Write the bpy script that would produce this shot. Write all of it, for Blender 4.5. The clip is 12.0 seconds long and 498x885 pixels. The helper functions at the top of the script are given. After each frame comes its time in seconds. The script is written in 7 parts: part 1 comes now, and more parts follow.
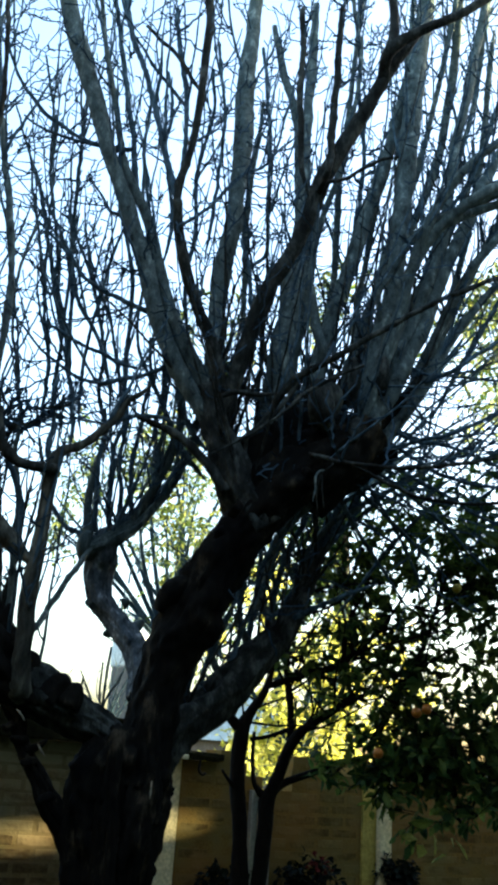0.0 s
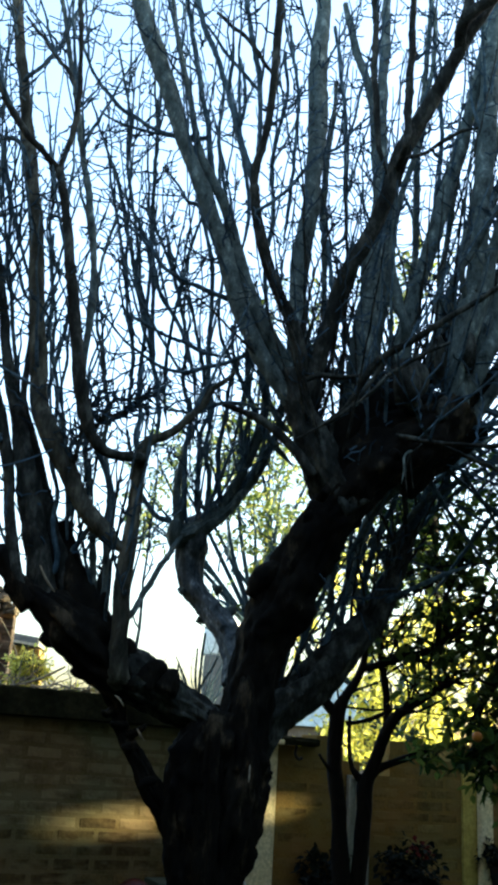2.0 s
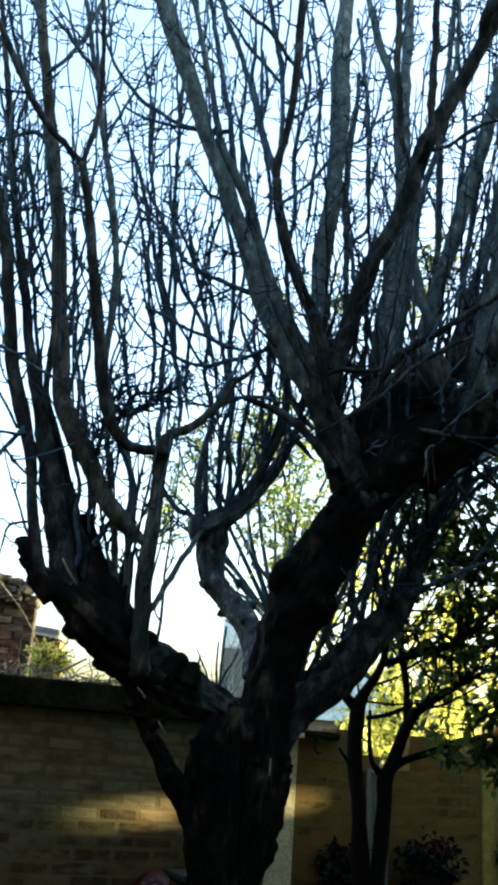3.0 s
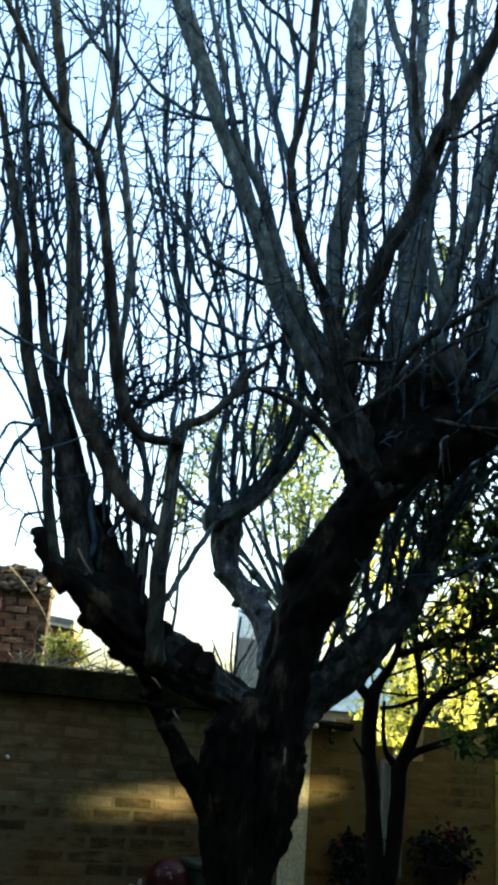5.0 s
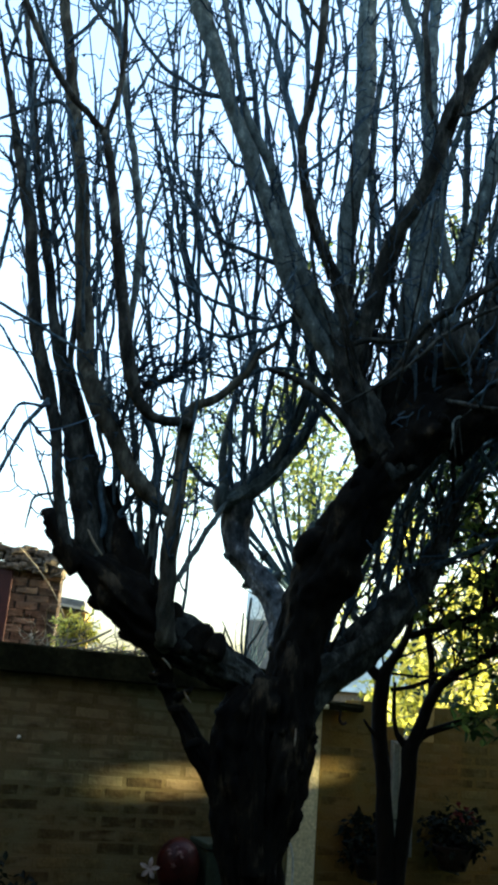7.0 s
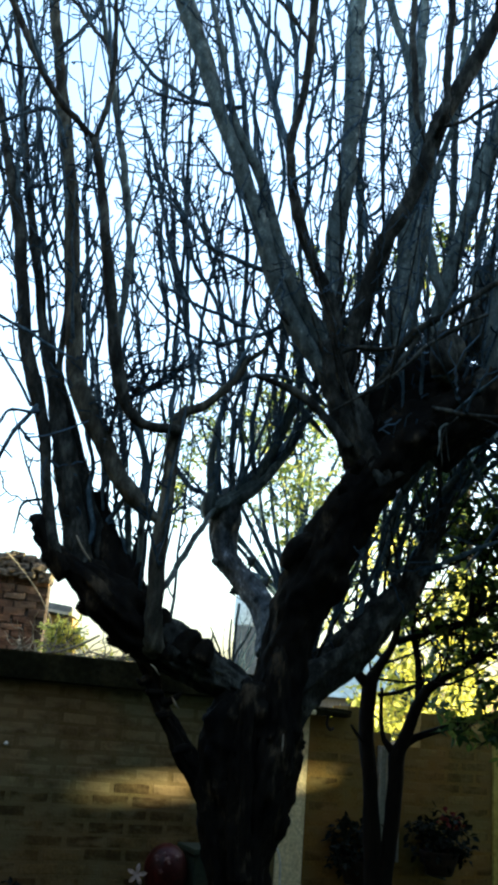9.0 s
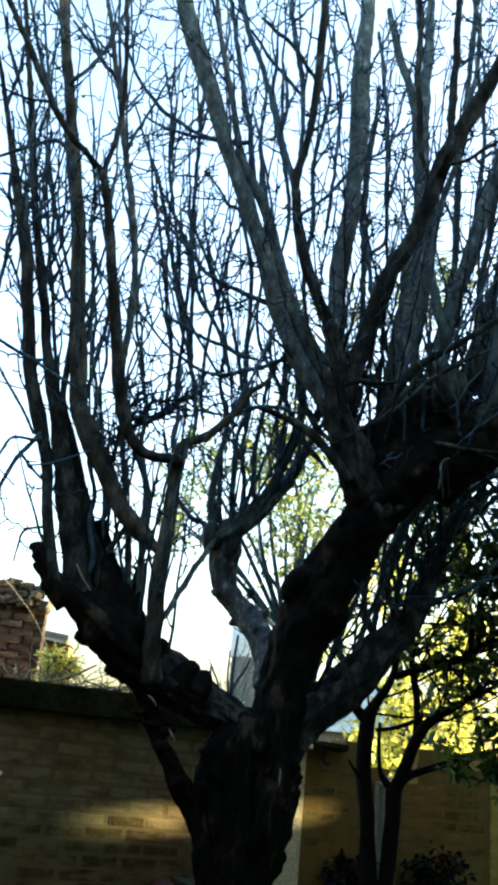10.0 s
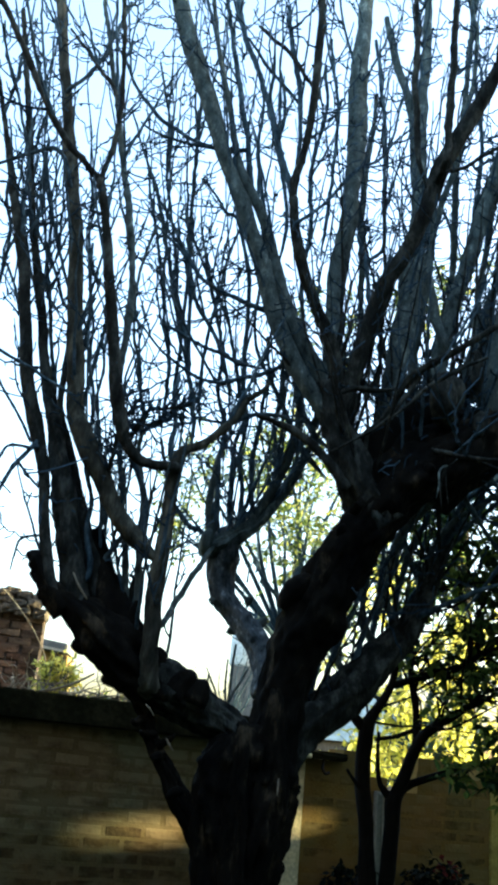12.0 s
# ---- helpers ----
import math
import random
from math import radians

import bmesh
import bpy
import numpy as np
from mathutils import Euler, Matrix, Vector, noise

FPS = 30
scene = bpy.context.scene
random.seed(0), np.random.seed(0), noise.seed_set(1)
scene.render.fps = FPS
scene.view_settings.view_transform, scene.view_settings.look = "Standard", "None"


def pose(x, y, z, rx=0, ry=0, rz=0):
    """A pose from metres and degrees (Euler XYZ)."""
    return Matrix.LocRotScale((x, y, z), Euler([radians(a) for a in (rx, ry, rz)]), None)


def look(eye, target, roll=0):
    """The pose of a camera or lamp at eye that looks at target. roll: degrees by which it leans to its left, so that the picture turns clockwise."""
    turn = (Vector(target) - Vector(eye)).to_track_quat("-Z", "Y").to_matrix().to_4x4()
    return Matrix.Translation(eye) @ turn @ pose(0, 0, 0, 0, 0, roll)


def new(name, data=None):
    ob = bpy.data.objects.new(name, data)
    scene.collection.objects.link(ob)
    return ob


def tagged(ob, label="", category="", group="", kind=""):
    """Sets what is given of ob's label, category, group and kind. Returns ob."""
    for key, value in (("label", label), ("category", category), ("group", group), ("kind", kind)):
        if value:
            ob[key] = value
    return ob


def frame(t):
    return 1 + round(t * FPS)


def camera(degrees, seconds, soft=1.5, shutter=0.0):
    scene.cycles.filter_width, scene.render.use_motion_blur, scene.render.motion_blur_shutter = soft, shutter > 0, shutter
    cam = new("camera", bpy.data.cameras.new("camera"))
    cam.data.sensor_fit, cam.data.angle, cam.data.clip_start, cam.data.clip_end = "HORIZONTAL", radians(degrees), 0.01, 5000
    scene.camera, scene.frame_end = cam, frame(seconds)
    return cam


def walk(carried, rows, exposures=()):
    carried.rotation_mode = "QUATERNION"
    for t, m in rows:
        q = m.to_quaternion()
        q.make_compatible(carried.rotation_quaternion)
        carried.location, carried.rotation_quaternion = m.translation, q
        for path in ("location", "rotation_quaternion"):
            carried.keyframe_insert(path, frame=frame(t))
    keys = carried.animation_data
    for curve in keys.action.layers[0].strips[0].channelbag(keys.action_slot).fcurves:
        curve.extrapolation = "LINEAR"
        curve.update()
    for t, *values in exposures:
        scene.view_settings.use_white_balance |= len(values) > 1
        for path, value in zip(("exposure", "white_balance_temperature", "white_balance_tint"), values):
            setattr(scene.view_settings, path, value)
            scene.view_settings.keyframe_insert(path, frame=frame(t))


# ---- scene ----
cam = camera(30.2, 12.0, soft=3.9)
PATH = [
    (0, 0.0074, -0.0160, 1.5663, 109.891, -3.836, -9.398),
    (0.5, 0.0041, -0.0067, 1.5701, 109.326, -3.689, -7.262),
    (1, -0.0010, 0.0097, 1.5671, 109.050, -3.754, -5.155),
    (1.5, -0.0009, 0.0077, 1.5618, 108.749, -3.857, -4.522),
    (2, -0.0027, 0.0004, 1.5562, 108.780, -3.624, -3.850),
    (2.5, -0.0058, -0.0042, 1.5592, 108.712, -3.820, -3.291),
    (3, -0.0112, 0.0006, 1.5546, 108.335, -4.178, -2.756),
    (3.5, -0.0107, 0.0040, 1.5569, 108.252, -4.305, -2.264),
    (5.3, -0.0172, -0.0038, 1.5475, 107.703, -4.449, -1.877),
    (5.5, -0.0116, -0.0043, 1.5460, 108.096, -4.253, -1.552),
    (6, -0.0150, 0.0123, 1.5569, 107.800, -4.038, -1.429),
    (6.5, -0.0178, 0.0078, 1.5521, 107.424, -4.336, -1.495),
    (7, -0.0180, 0.0231, 1.5526, 106.580, -4.566, -1.374),
    (9, -0.0193, 0.0013, 1.5525, 106.957, -4.479, -2.117),
    (9.5, -0.0269, -0.0153, 1.5505, 108.104, -5.386, -2.272),
    (10, -0.0297, -0.0112, 1.5534, 108.844, -5.352, -2.433),
    (10.5, -0.0296, -0.0065, 1.5576, 109.007, -4.774, -2.198),
    (11, -0.0277, -0.0053, 1.5558, 109.381, -5.212, -2.435),
    (11.5, -0.0203, -0.0112, 1.5530, 109.555, -5.471, -2.307),
    (12, -0.0220, 0.0013, 1.5569, 109.343, -5.281, -2.455),
]
EXPOSURE = 3.55
walk(cam, [(t, pose(x, y, z, a, b, c)) for t, x, y, z, a, b, c in PATH], exposures=[(0.0, EXPOSURE, 5520, 9), (9.0, EXPOSURE + 0.03, 5510, 9), (9.5, EXPOSURE + 0.08, 5650, 9), (10.5, EXPOSURE + 0.08, 5640, 9), (12.0, EXPOSURE + 0.05, 5510, 9)])

# ---- sky and low evening sun, coming along the brick wall ----
SUN_HEIGHT = 6.5
SUN_TO = Vector((0.990, 0.139, math.tan(radians(SUN_HEIGHT)))).normalized()
world = bpy.data.worlds.new("sky")
scene.world = world
world.use_nodes = True
wn, wl = world.node_tree.nodes, world.node_tree.links
sky = wn.new("ShaderNodeTexSky")
sky.sky_type = "NISHITA"
sky.sun_disc = False
sky.sun_elevation = radians(SUN_HEIGHT)
sky.sun_rotation = math.atan2(SUN_TO.x, SUN_TO.y)
sky.air_density, sky.dust_density, sky.ozone_density = 1.0, 5.0, 0.9
wl.new(sky.outputs[0], wn["Background"].inputs["Color"])
wn["Background"].inputs["Strength"].default_value = 0.15
sun_data = bpy.data.lights.new("sun", "SUN")
sun_data.energy, sun_data.angle, sun_data.color = 3.9, radians(1.6), (1.0, 0.84, 0.44)
sun = new("sun", sun_data)
sun.matrix_world = look((30, 6, 12), Vector((30, 6, 12)) - SUN_TO)


# ---- materials ----
def material(name, colors, scale=(6, 6, 6), rough=0.85, bump=0.3, fine=60.0, metal=0.0, per_object=0.0, per_island=0.0,
             through_light=0.0, detail=8.0, bump_scale=None, specular=0.3, smear=None):
    """Noise between the given colours at a coarse and a fine scale, with relief; leaves let light through."""
    m = bpy.data.materials.new(name)
    m.use_nodes = True
    n, l = m.node_tree.nodes, m.node_tree.links
    p = n["Principled BSDF"]
    p.inputs["Roughness"].default_value, p.inputs["Metallic"].default_value = rough, metal
    p.inputs["Specular IOR Level"].default_value = specular
    co, mp = n.new("ShaderNodeTexCoord"), n.new("ShaderNodeMapping")
    mp.inputs["Scale"].default_value = scale
    l.new(co.outputs["Object"], mp.inputs["Vector"])
    if per_object:
        info, comb = n.new("ShaderNodeObjectInfo"), n.new("ShaderNodeVectorMath")
        comb.operation = "SCALE"
        comb.inputs[0].default_value = (37.0, 53.0, 19.0)
        l.new(info.outputs["Random"], comb.inputs["Scale"])
        l.new(comb.outputs[0], mp.inputs["Location"])
    coarse, grain = n.new("ShaderNodeTexNoise"), n.new("ShaderNodeTexNoise")
    coarse.inputs["Scale"].default_value, coarse.inputs["Detail"].default_value = 1.0, detail
    coarse.inputs["Roughness"].default_value = 0.65
    grain.inputs["Scale"].default_value, grain.inputs["Detail"].default_value = fine, 4.0
    l.new(mp.outputs[0], coarse.inputs["Vector"])
    l.new(mp.outputs[0] if bump_scale else co.outputs["Object"], grain.inputs["Vector"])
    ramp = n.new("ShaderNodeValToRGB")
    els = ramp.color_ramp.elements
    while len(els) < len(colors):
        els.new(0.5)
    for i, c in enumerate(colors):
        els[i].position = 0.3 + 0.4 * i / max(1, len(colors) - 1)
        els[i].color = (*c, 1)
    fac = coarse.outputs["Fac"]
    if per_object or per_island:
        src = n.new("ShaderNodeObjectInfo").outputs["Random"] if per_object else n.new("ShaderNodeNewGeometry").outputs["Random Per Island"]
        mul = n.new("ShaderNodeMath")
        mul.operation, mul.inputs[1].default_value, mul.inputs[2].default_value = "MULTIPLY_ADD", per_object or per_island, -0.5 * (per_object or per_island)
        l.new(src, mul.inputs[0])
        add = n.new("ShaderNodeMath")
        l.new(mul.outputs[0], add.inputs[0])
        l.new(fac, add.inputs[1])
        fac = add.outputs[0]
    l.new(fac, ramp.inputs["Fac"])
    mixc = n.new("ShaderNodeMix")
    mixc.data_type, mixc.blend_type = "RGBA", "MULTIPLY"
    mixc.inputs["Factor"].default_value = 0.5
    l.new(ramp.outputs["Color"], mixc.inputs["A"])
    tone = n.new("ShaderNodeMapRange")
    tone.inputs["From Min"].default_value, tone.inputs["From Max"].default_value = 0.3, 0.7
    tone.inputs["To Min"].default_value, tone.inputs["To Max"].default_value = 0.45, 1.35
    l.new(grain.outputs["Fac"], tone.inputs["Value"])
    l.new(tone.outputs[0], mixc.inputs["B"])
    if smear:
        # mortar wiped over the face in patches that run on from brick to brick, and broad warm stains
        cover, low, high = smear
        geo, mw, patch, wide = n.new("ShaderNodeNewGeometry"), n.new("ShaderNodeMapping"), n.new("ShaderNodeTexNoise"), n.new("ShaderNodeTexNoise")
        mw.inputs["Scale"].default_value = (6.0, 6.0, 15.0)
        l.new(geo.outputs["Position"], mw.inputs["Vector"])
        l.new(mw.outputs[0], patch.inputs["Vector"])
        patch.inputs["Scale"].default_value, patch.inputs["Detail"].default_value = 1.0, 5.0
        l.new(geo.outputs["Position"], wide.inputs["Vector"])
        wide.inputs["Scale"].default_value, wide.inputs["Detail"].default_value = 2.2, 3.0
        edge, coat, stain, tint = n.new("ShaderNodeMapRange"), n.new("ShaderNodeMix"), n.new("ShaderNodeMix"), n.new("ShaderNodeValToRGB")
        edge.inputs["From Min"].default_value, edge.inputs["From Max"].default_value = low, high
        l.new(patch.outputs["Fac"], edge.inputs["Value"])
        coat.data_type = stain.data_type = "RGBA"
        coat.inputs["B"].default_value = (*cover, 1)
        l.new(edge.outputs[0], coat.inputs["Factor"])
        l.new(mixc.outputs["Result"], coat.inputs["A"])
        tint.color_ramp.elements[0].position, tint.color_ramp.elements[0].color = 0.36, (1.10, 0.95, 0.88, 1)
        tint.color_ramp.elements[1].position, tint.color_ramp.elements[1].color = 0.60, (0.92, 1.02, 1.04, 1)
        l.new(wide.outputs["Fac"], tint.inputs["Fac"])
        stain.blend_type = "MULTIPLY"
        stain.inputs["Factor"].default_value = 1.0
        l.new(coat.outputs["Result"], stain.inputs["A"])
        l.new(tint.outputs["Color"], stain.inputs["B"])
        mixc = stain
    l.new(mixc.outputs["Result"], p.inputs["Base Color"])
    if bump:
        b = n.new("ShaderNodeBump")
        b.inputs["Strength"].default_value, b.inputs["Distance"].default_value = bump, 0.01
        l.new(grain.outputs["Fac"], b.inputs["Height"])
        l.new(b.outputs[0], p.inputs["Normal"])
    if through_light:
        tr, ms = n.new("ShaderNodeBsdfTranslucent"), n.new("ShaderNodeMixShader")
        l.new(mixc.outputs["Result"], tr.inputs["Color"])
        ms.inputs[0].default_value = through_light
        l.new(p.outputs[0], ms.inputs[1])
        l.new(tr.outputs[0], ms.inputs[2])
        l.new(ms.outputs[0], n["Material Output"].inputs["Surface"])
    return m


# Near-black: deep shade on trunk and main limbs is put into this colour.
BARK = material("rough_shade_bark", [(0.0006, 0.0006, 0.0004), (0.0034, 0.0033, 0.0022), (0.0085, 0.0074, 0.0046), (0.072, 0.056, 0.032)], scale=(9, 9, 4), fine=5.0, bump=0.9, bump_scale=True, rough=0.95, specular=0.1)
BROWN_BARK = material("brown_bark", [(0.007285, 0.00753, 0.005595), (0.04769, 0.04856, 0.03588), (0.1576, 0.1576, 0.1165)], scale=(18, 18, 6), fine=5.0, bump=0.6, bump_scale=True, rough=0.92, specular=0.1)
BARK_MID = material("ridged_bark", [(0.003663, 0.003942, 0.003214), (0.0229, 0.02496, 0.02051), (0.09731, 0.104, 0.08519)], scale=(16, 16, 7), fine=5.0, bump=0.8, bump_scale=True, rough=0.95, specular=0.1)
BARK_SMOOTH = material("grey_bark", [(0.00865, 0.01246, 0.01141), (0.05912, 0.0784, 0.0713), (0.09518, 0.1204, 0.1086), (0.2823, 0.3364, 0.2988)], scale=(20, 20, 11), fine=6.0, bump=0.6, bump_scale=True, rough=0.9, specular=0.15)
# Blue glare from the bright sky is put into this shoot colour.
SHOOT_BARK = material("glare_blue_shoot", [(0.009504, 0.01814, 0.02333), (0.04896, 0.08064, 0.09792), (0.1386, 0.2021, 0.2302)], scale=(22, 22, 12), fine=6.0, bump=0.4, bump_scale=True, rough=0.9, specular=0.12)
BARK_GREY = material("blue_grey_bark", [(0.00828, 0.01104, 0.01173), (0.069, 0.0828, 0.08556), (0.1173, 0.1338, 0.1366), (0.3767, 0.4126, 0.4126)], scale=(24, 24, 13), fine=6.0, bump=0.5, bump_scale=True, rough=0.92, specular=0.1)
# Twigs carry the sky's blue glare in their base colour.
TWIG = material("glare_blue_twig", [(0.0175, 0.03375, 0.0475), (0.05, 0.0825, 0.1075)], scale=(20, 20, 20), bump=0, rough=0.9, per_island=0.5, specular=0.1)
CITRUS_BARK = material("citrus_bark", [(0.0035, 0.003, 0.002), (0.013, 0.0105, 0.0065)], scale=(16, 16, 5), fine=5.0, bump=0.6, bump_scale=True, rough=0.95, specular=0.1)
CITRUS_LEAF = material("citrus_leaf", [(0.018, 0.042, 0.010), (0.048, 0.092, 0.020), (0.125, 0.17, 0.032)], scale=(3, 3, 3), bump=0, rough=0.65, per_island=0.8, through_light=0.45, specular=0.22)
# Sun glow is put into this bright yellow, so unlit leaves look sunlit too.
YELLOW_LEAF = material("sun_glow_leaf", [(0.42, 0.43, 0.06), (0.62, 0.60, 0.10), (0.82, 0.78, 0.20)], scale=(2, 2, 2), bump=0, rough=0.6, per_island=0.6, through_light=0.5)
PALE_LEAF = material("yellowing_leaf", [(0.13, 0.17, 0.03), (0.24, 0.27, 0.05), (0.38, 0.38, 0.09)], scale=(6, 6, 6), bump=0, rough=0.6, per_object=0.4, through_light=0.35)
GREEN_LEAF = material("far_leaf", [(0.04, 0.075, 0.014), (0.10, 0.15, 0.028), (0.26, 0.29, 0.06)], scale=(2, 2, 2), bump=0, rough=0.6, per_island=0.7, through_light=0.35)
# Near-black green: the shade low on the wall is put into this colour.
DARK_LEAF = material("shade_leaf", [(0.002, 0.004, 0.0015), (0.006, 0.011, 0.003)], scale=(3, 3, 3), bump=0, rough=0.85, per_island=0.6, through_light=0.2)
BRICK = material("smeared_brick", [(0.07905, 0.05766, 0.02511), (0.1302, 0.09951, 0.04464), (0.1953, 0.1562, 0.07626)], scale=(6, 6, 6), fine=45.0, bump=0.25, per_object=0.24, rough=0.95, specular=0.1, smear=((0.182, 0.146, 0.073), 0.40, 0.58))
BRICK_BARE = material("bare_old_brick", [(0.04928, 0.03399, 0.01329), (0.07498, 0.05356, 0.02037), (0.105, 0.07622, 0.02923), (0.1393, 0.104, 0.03986)], scale=(8, 8, 12), fine=45.0, bump=0.3, per_object=0.5, rough=0.95, specular=0.1, smear=((0.140, 0.112, 0.052), 0.48, 0.64))
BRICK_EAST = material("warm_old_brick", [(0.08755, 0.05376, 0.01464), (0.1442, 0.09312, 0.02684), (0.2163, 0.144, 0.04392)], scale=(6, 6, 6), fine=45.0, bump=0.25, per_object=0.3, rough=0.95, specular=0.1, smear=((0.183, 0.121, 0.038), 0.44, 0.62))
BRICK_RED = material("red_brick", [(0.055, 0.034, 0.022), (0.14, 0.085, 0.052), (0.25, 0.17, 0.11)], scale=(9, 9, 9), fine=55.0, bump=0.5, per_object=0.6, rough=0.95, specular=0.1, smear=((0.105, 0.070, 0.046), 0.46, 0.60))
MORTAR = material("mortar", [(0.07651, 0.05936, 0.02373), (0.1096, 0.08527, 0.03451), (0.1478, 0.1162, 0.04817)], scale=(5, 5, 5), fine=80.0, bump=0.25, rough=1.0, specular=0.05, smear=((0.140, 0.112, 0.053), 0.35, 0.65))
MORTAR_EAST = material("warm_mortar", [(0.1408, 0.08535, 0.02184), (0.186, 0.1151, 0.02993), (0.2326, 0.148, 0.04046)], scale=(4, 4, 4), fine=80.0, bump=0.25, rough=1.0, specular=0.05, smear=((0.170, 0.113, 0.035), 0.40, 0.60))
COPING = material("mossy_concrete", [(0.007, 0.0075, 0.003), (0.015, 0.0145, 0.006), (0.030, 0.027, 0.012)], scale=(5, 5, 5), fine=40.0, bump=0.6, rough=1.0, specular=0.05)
CONCRETE = material("pale_concrete", [(0.5832, 0.486, 0.2511), (0.7344, 0.621, 0.3423), (0.8424, 0.7236, 0.4336)], scale=(7, 7, 3), fine=50.0, bump=0.5, rough=0.95, specular=0.1)
PLASTER = material("stained_plaster", [(0.3093, 0.2365, 0.05049), (0.4283, 0.33, 0.07296), (0.5234, 0.418, 0.101)], scale=(5, 5, 3), fine=40.0, bump=0.4, rough=0.95, specular=0.1)
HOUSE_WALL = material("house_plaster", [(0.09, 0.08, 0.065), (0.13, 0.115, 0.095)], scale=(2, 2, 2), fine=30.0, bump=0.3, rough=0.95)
# Pale cream so the added east wall bounces light onto the bricks.
BOUNCE_PLASTER = material("cream_bounce_plaster", [(0.50, 0.45, 0.33), (0.60, 0.55, 0.42)], scale=(2, 2, 2), fine=30.0, bump=0.3, rough=0.95)
OCHRE = material("ochre_wall", [(0.17, 0.11, 0.03), (0.25, 0.17, 0.05)], scale=(2, 2, 2), fine=20.0, bump=0.2)
CREAM = material("cream_wall", [(0.55, 0.54, 0.50), (0.70, 0.69, 0.64)], scale=(2, 2, 2), fine=20.0, bump=0.2)
PALE_BLUE = material("pale_blue_sheet", [(0.35, 0.47, 0.56), (0.45, 0.58, 0.66)], scale=(1, 4, 1), fine=10.0, bump=0.2, rough=0.5)
GREY_SLATE = material("grey_roofing", [(0.06, 0.065, 0.062), (0.13, 0.135, 0.13)], scale=(4, 4, 4), fine=20.0, bump=0.4)
DARK_IRON = material("dark_iron", [(0.008, 0.006, 0.004), (0.02, 0.014, 0.009)], scale=(20, 20, 20), fine=80.0, bump=0.3, rough=0.8)
GRASS = material("lawn", [(0.02, 0.033, 0.01), (0.045, 0.06, 0.02), (0.08, 0.068, 0.035)], scale=(1.5, 1.5, 1.5), fine=40.0, bump=0.8, rough=1.0)
RUBBLE = material("rubble", [(0.035, 0.029, 0.021), (0.085, 0.072, 0.052), (0.16, 0.135, 0.10)], scale=(9, 9, 9), fine=30.0, bump=0.9, rough=1.0, specular=0.05)
SOIL = material("soil", [(0.03, 0.022, 0.015), (0.06, 0.045, 0.03)], scale=(9, 9, 9), fine=60.0, bump=0.8, rough=1.0)
FRUIT = material("orange_peel", [(0.34, 0.105, 0.006), (0.44, 0.16, 0.010)], scale=(9, 9, 9), fine=300.0, bump=0.15, rough=0.45)
FRUIT_YELLOW = material("yellow_peel", [(0.34, 0.25, 0.02), (0.44, 0.33, 0.03)], scale=(9, 9, 9), fine=300.0, bump=0.15, rough=0.45)
RED_GLAZE = material("red_glaze", [(0.01201, 0.001248, 0.0009984), (0.04719, 0.00468, 0.00312)], scale=(12, 12, 12), fine=40.0, bump=0.3, rough=0.5, specular=0.2)
BLOSSOM = material("faded_blossom", [(0.042, 0.0096, 0.0072), (0.126, 0.066, 0.051)], scale=(60, 60, 60), bump=0, rough=0.6)
RED_PETAL = material("red_petal", [(0.075, 0.008, 0.006), (0.14, 0.019, 0.012)], scale=(9, 9, 9), bump=0, per_island=0.4, through_light=0.3)
WHITE_PETAL = material("pale_petal", [(0.40, 0.33, 0.30), (0.52, 0.45, 0.42)], scale=(20, 20, 20), bump=0, through_light=0.2)
WHITE_PAINT = material("white_paint", [(0.56, 0.532, 0.434), (0.77, 0.728, 0.616)], scale=(20, 20, 20), fine=60.0, bump=0.2, rough=0.6)
WORN_WHITE = material("worn_white_paint", [(0.20, 0.19, 0.145), (0.33, 0.31, 0.245)], scale=(12, 12, 5), fine=60.0, bump=0.3, rough=0.75)
PANEL_GREY = material("grey_board", [(0.17, 0.17, 0.125), (0.26, 0.26, 0.19)], scale=(9, 9, 4), fine=50.0, bump=0.2, rough=0.8)
GREEN_POT = material("green_plastic", [(0.014, 0.022, 0.013), (0.028, 0.04, 0.025)], scale=(9, 9, 9), fine=60.0, bump=0.1, rough=0.55)
TERRACOTTA = material("dark_terracotta", [(0.014, 0.009, 0.006), (0.028, 0.017, 0.011)], scale=(9, 9, 9), fine=60.0, bump=0.3)
DARK_RED = material("dark_red_paint", [(0.020, 0.005, 0.004), (0.040, 0.009, 0.007)], scale=(4, 4, 9), fine=40.0, bump=0.3, rough=0.7)
VINE = material("dry_vine", [(0.16, 0.13, 0.08), (0.32, 0.28, 0.19)], scale=(9, 9, 9), bump=0, rough=0.9, per_island=0.5)


# ---- builders ----
def mesh_of(name, verts, faces, smooth=False):
    me = bpy.data.meshes.new(name)
    me.from_pydata(verts, [], faces)
    me.validate()
    if smooth:
        me.polygons.foreach_set("use_smooth", [True] * len(me.polygons))
    me.update()
    return me


def put(name, me, mat, parent=None, label="", kind=""):
    if not me.materials:
        me.materials.append(mat)
    ob = new(name, me)
    ob.parent = parent
    return tagged(ob, label=label, kind=kind)


def part(name, bm, mat, parent=None, label="", smooth=False):
    me = bpy.data.meshes.new(name)
    bmesh.ops.recalc_face_normals(bm, faces=bm.faces)
    bm.to_mesh(me)
    bm.free()
    if smooth:
        me.polygons.foreach_set("use_smooth", [True] * len(me.polygons))
    return put(name, me, mat, parent, label)


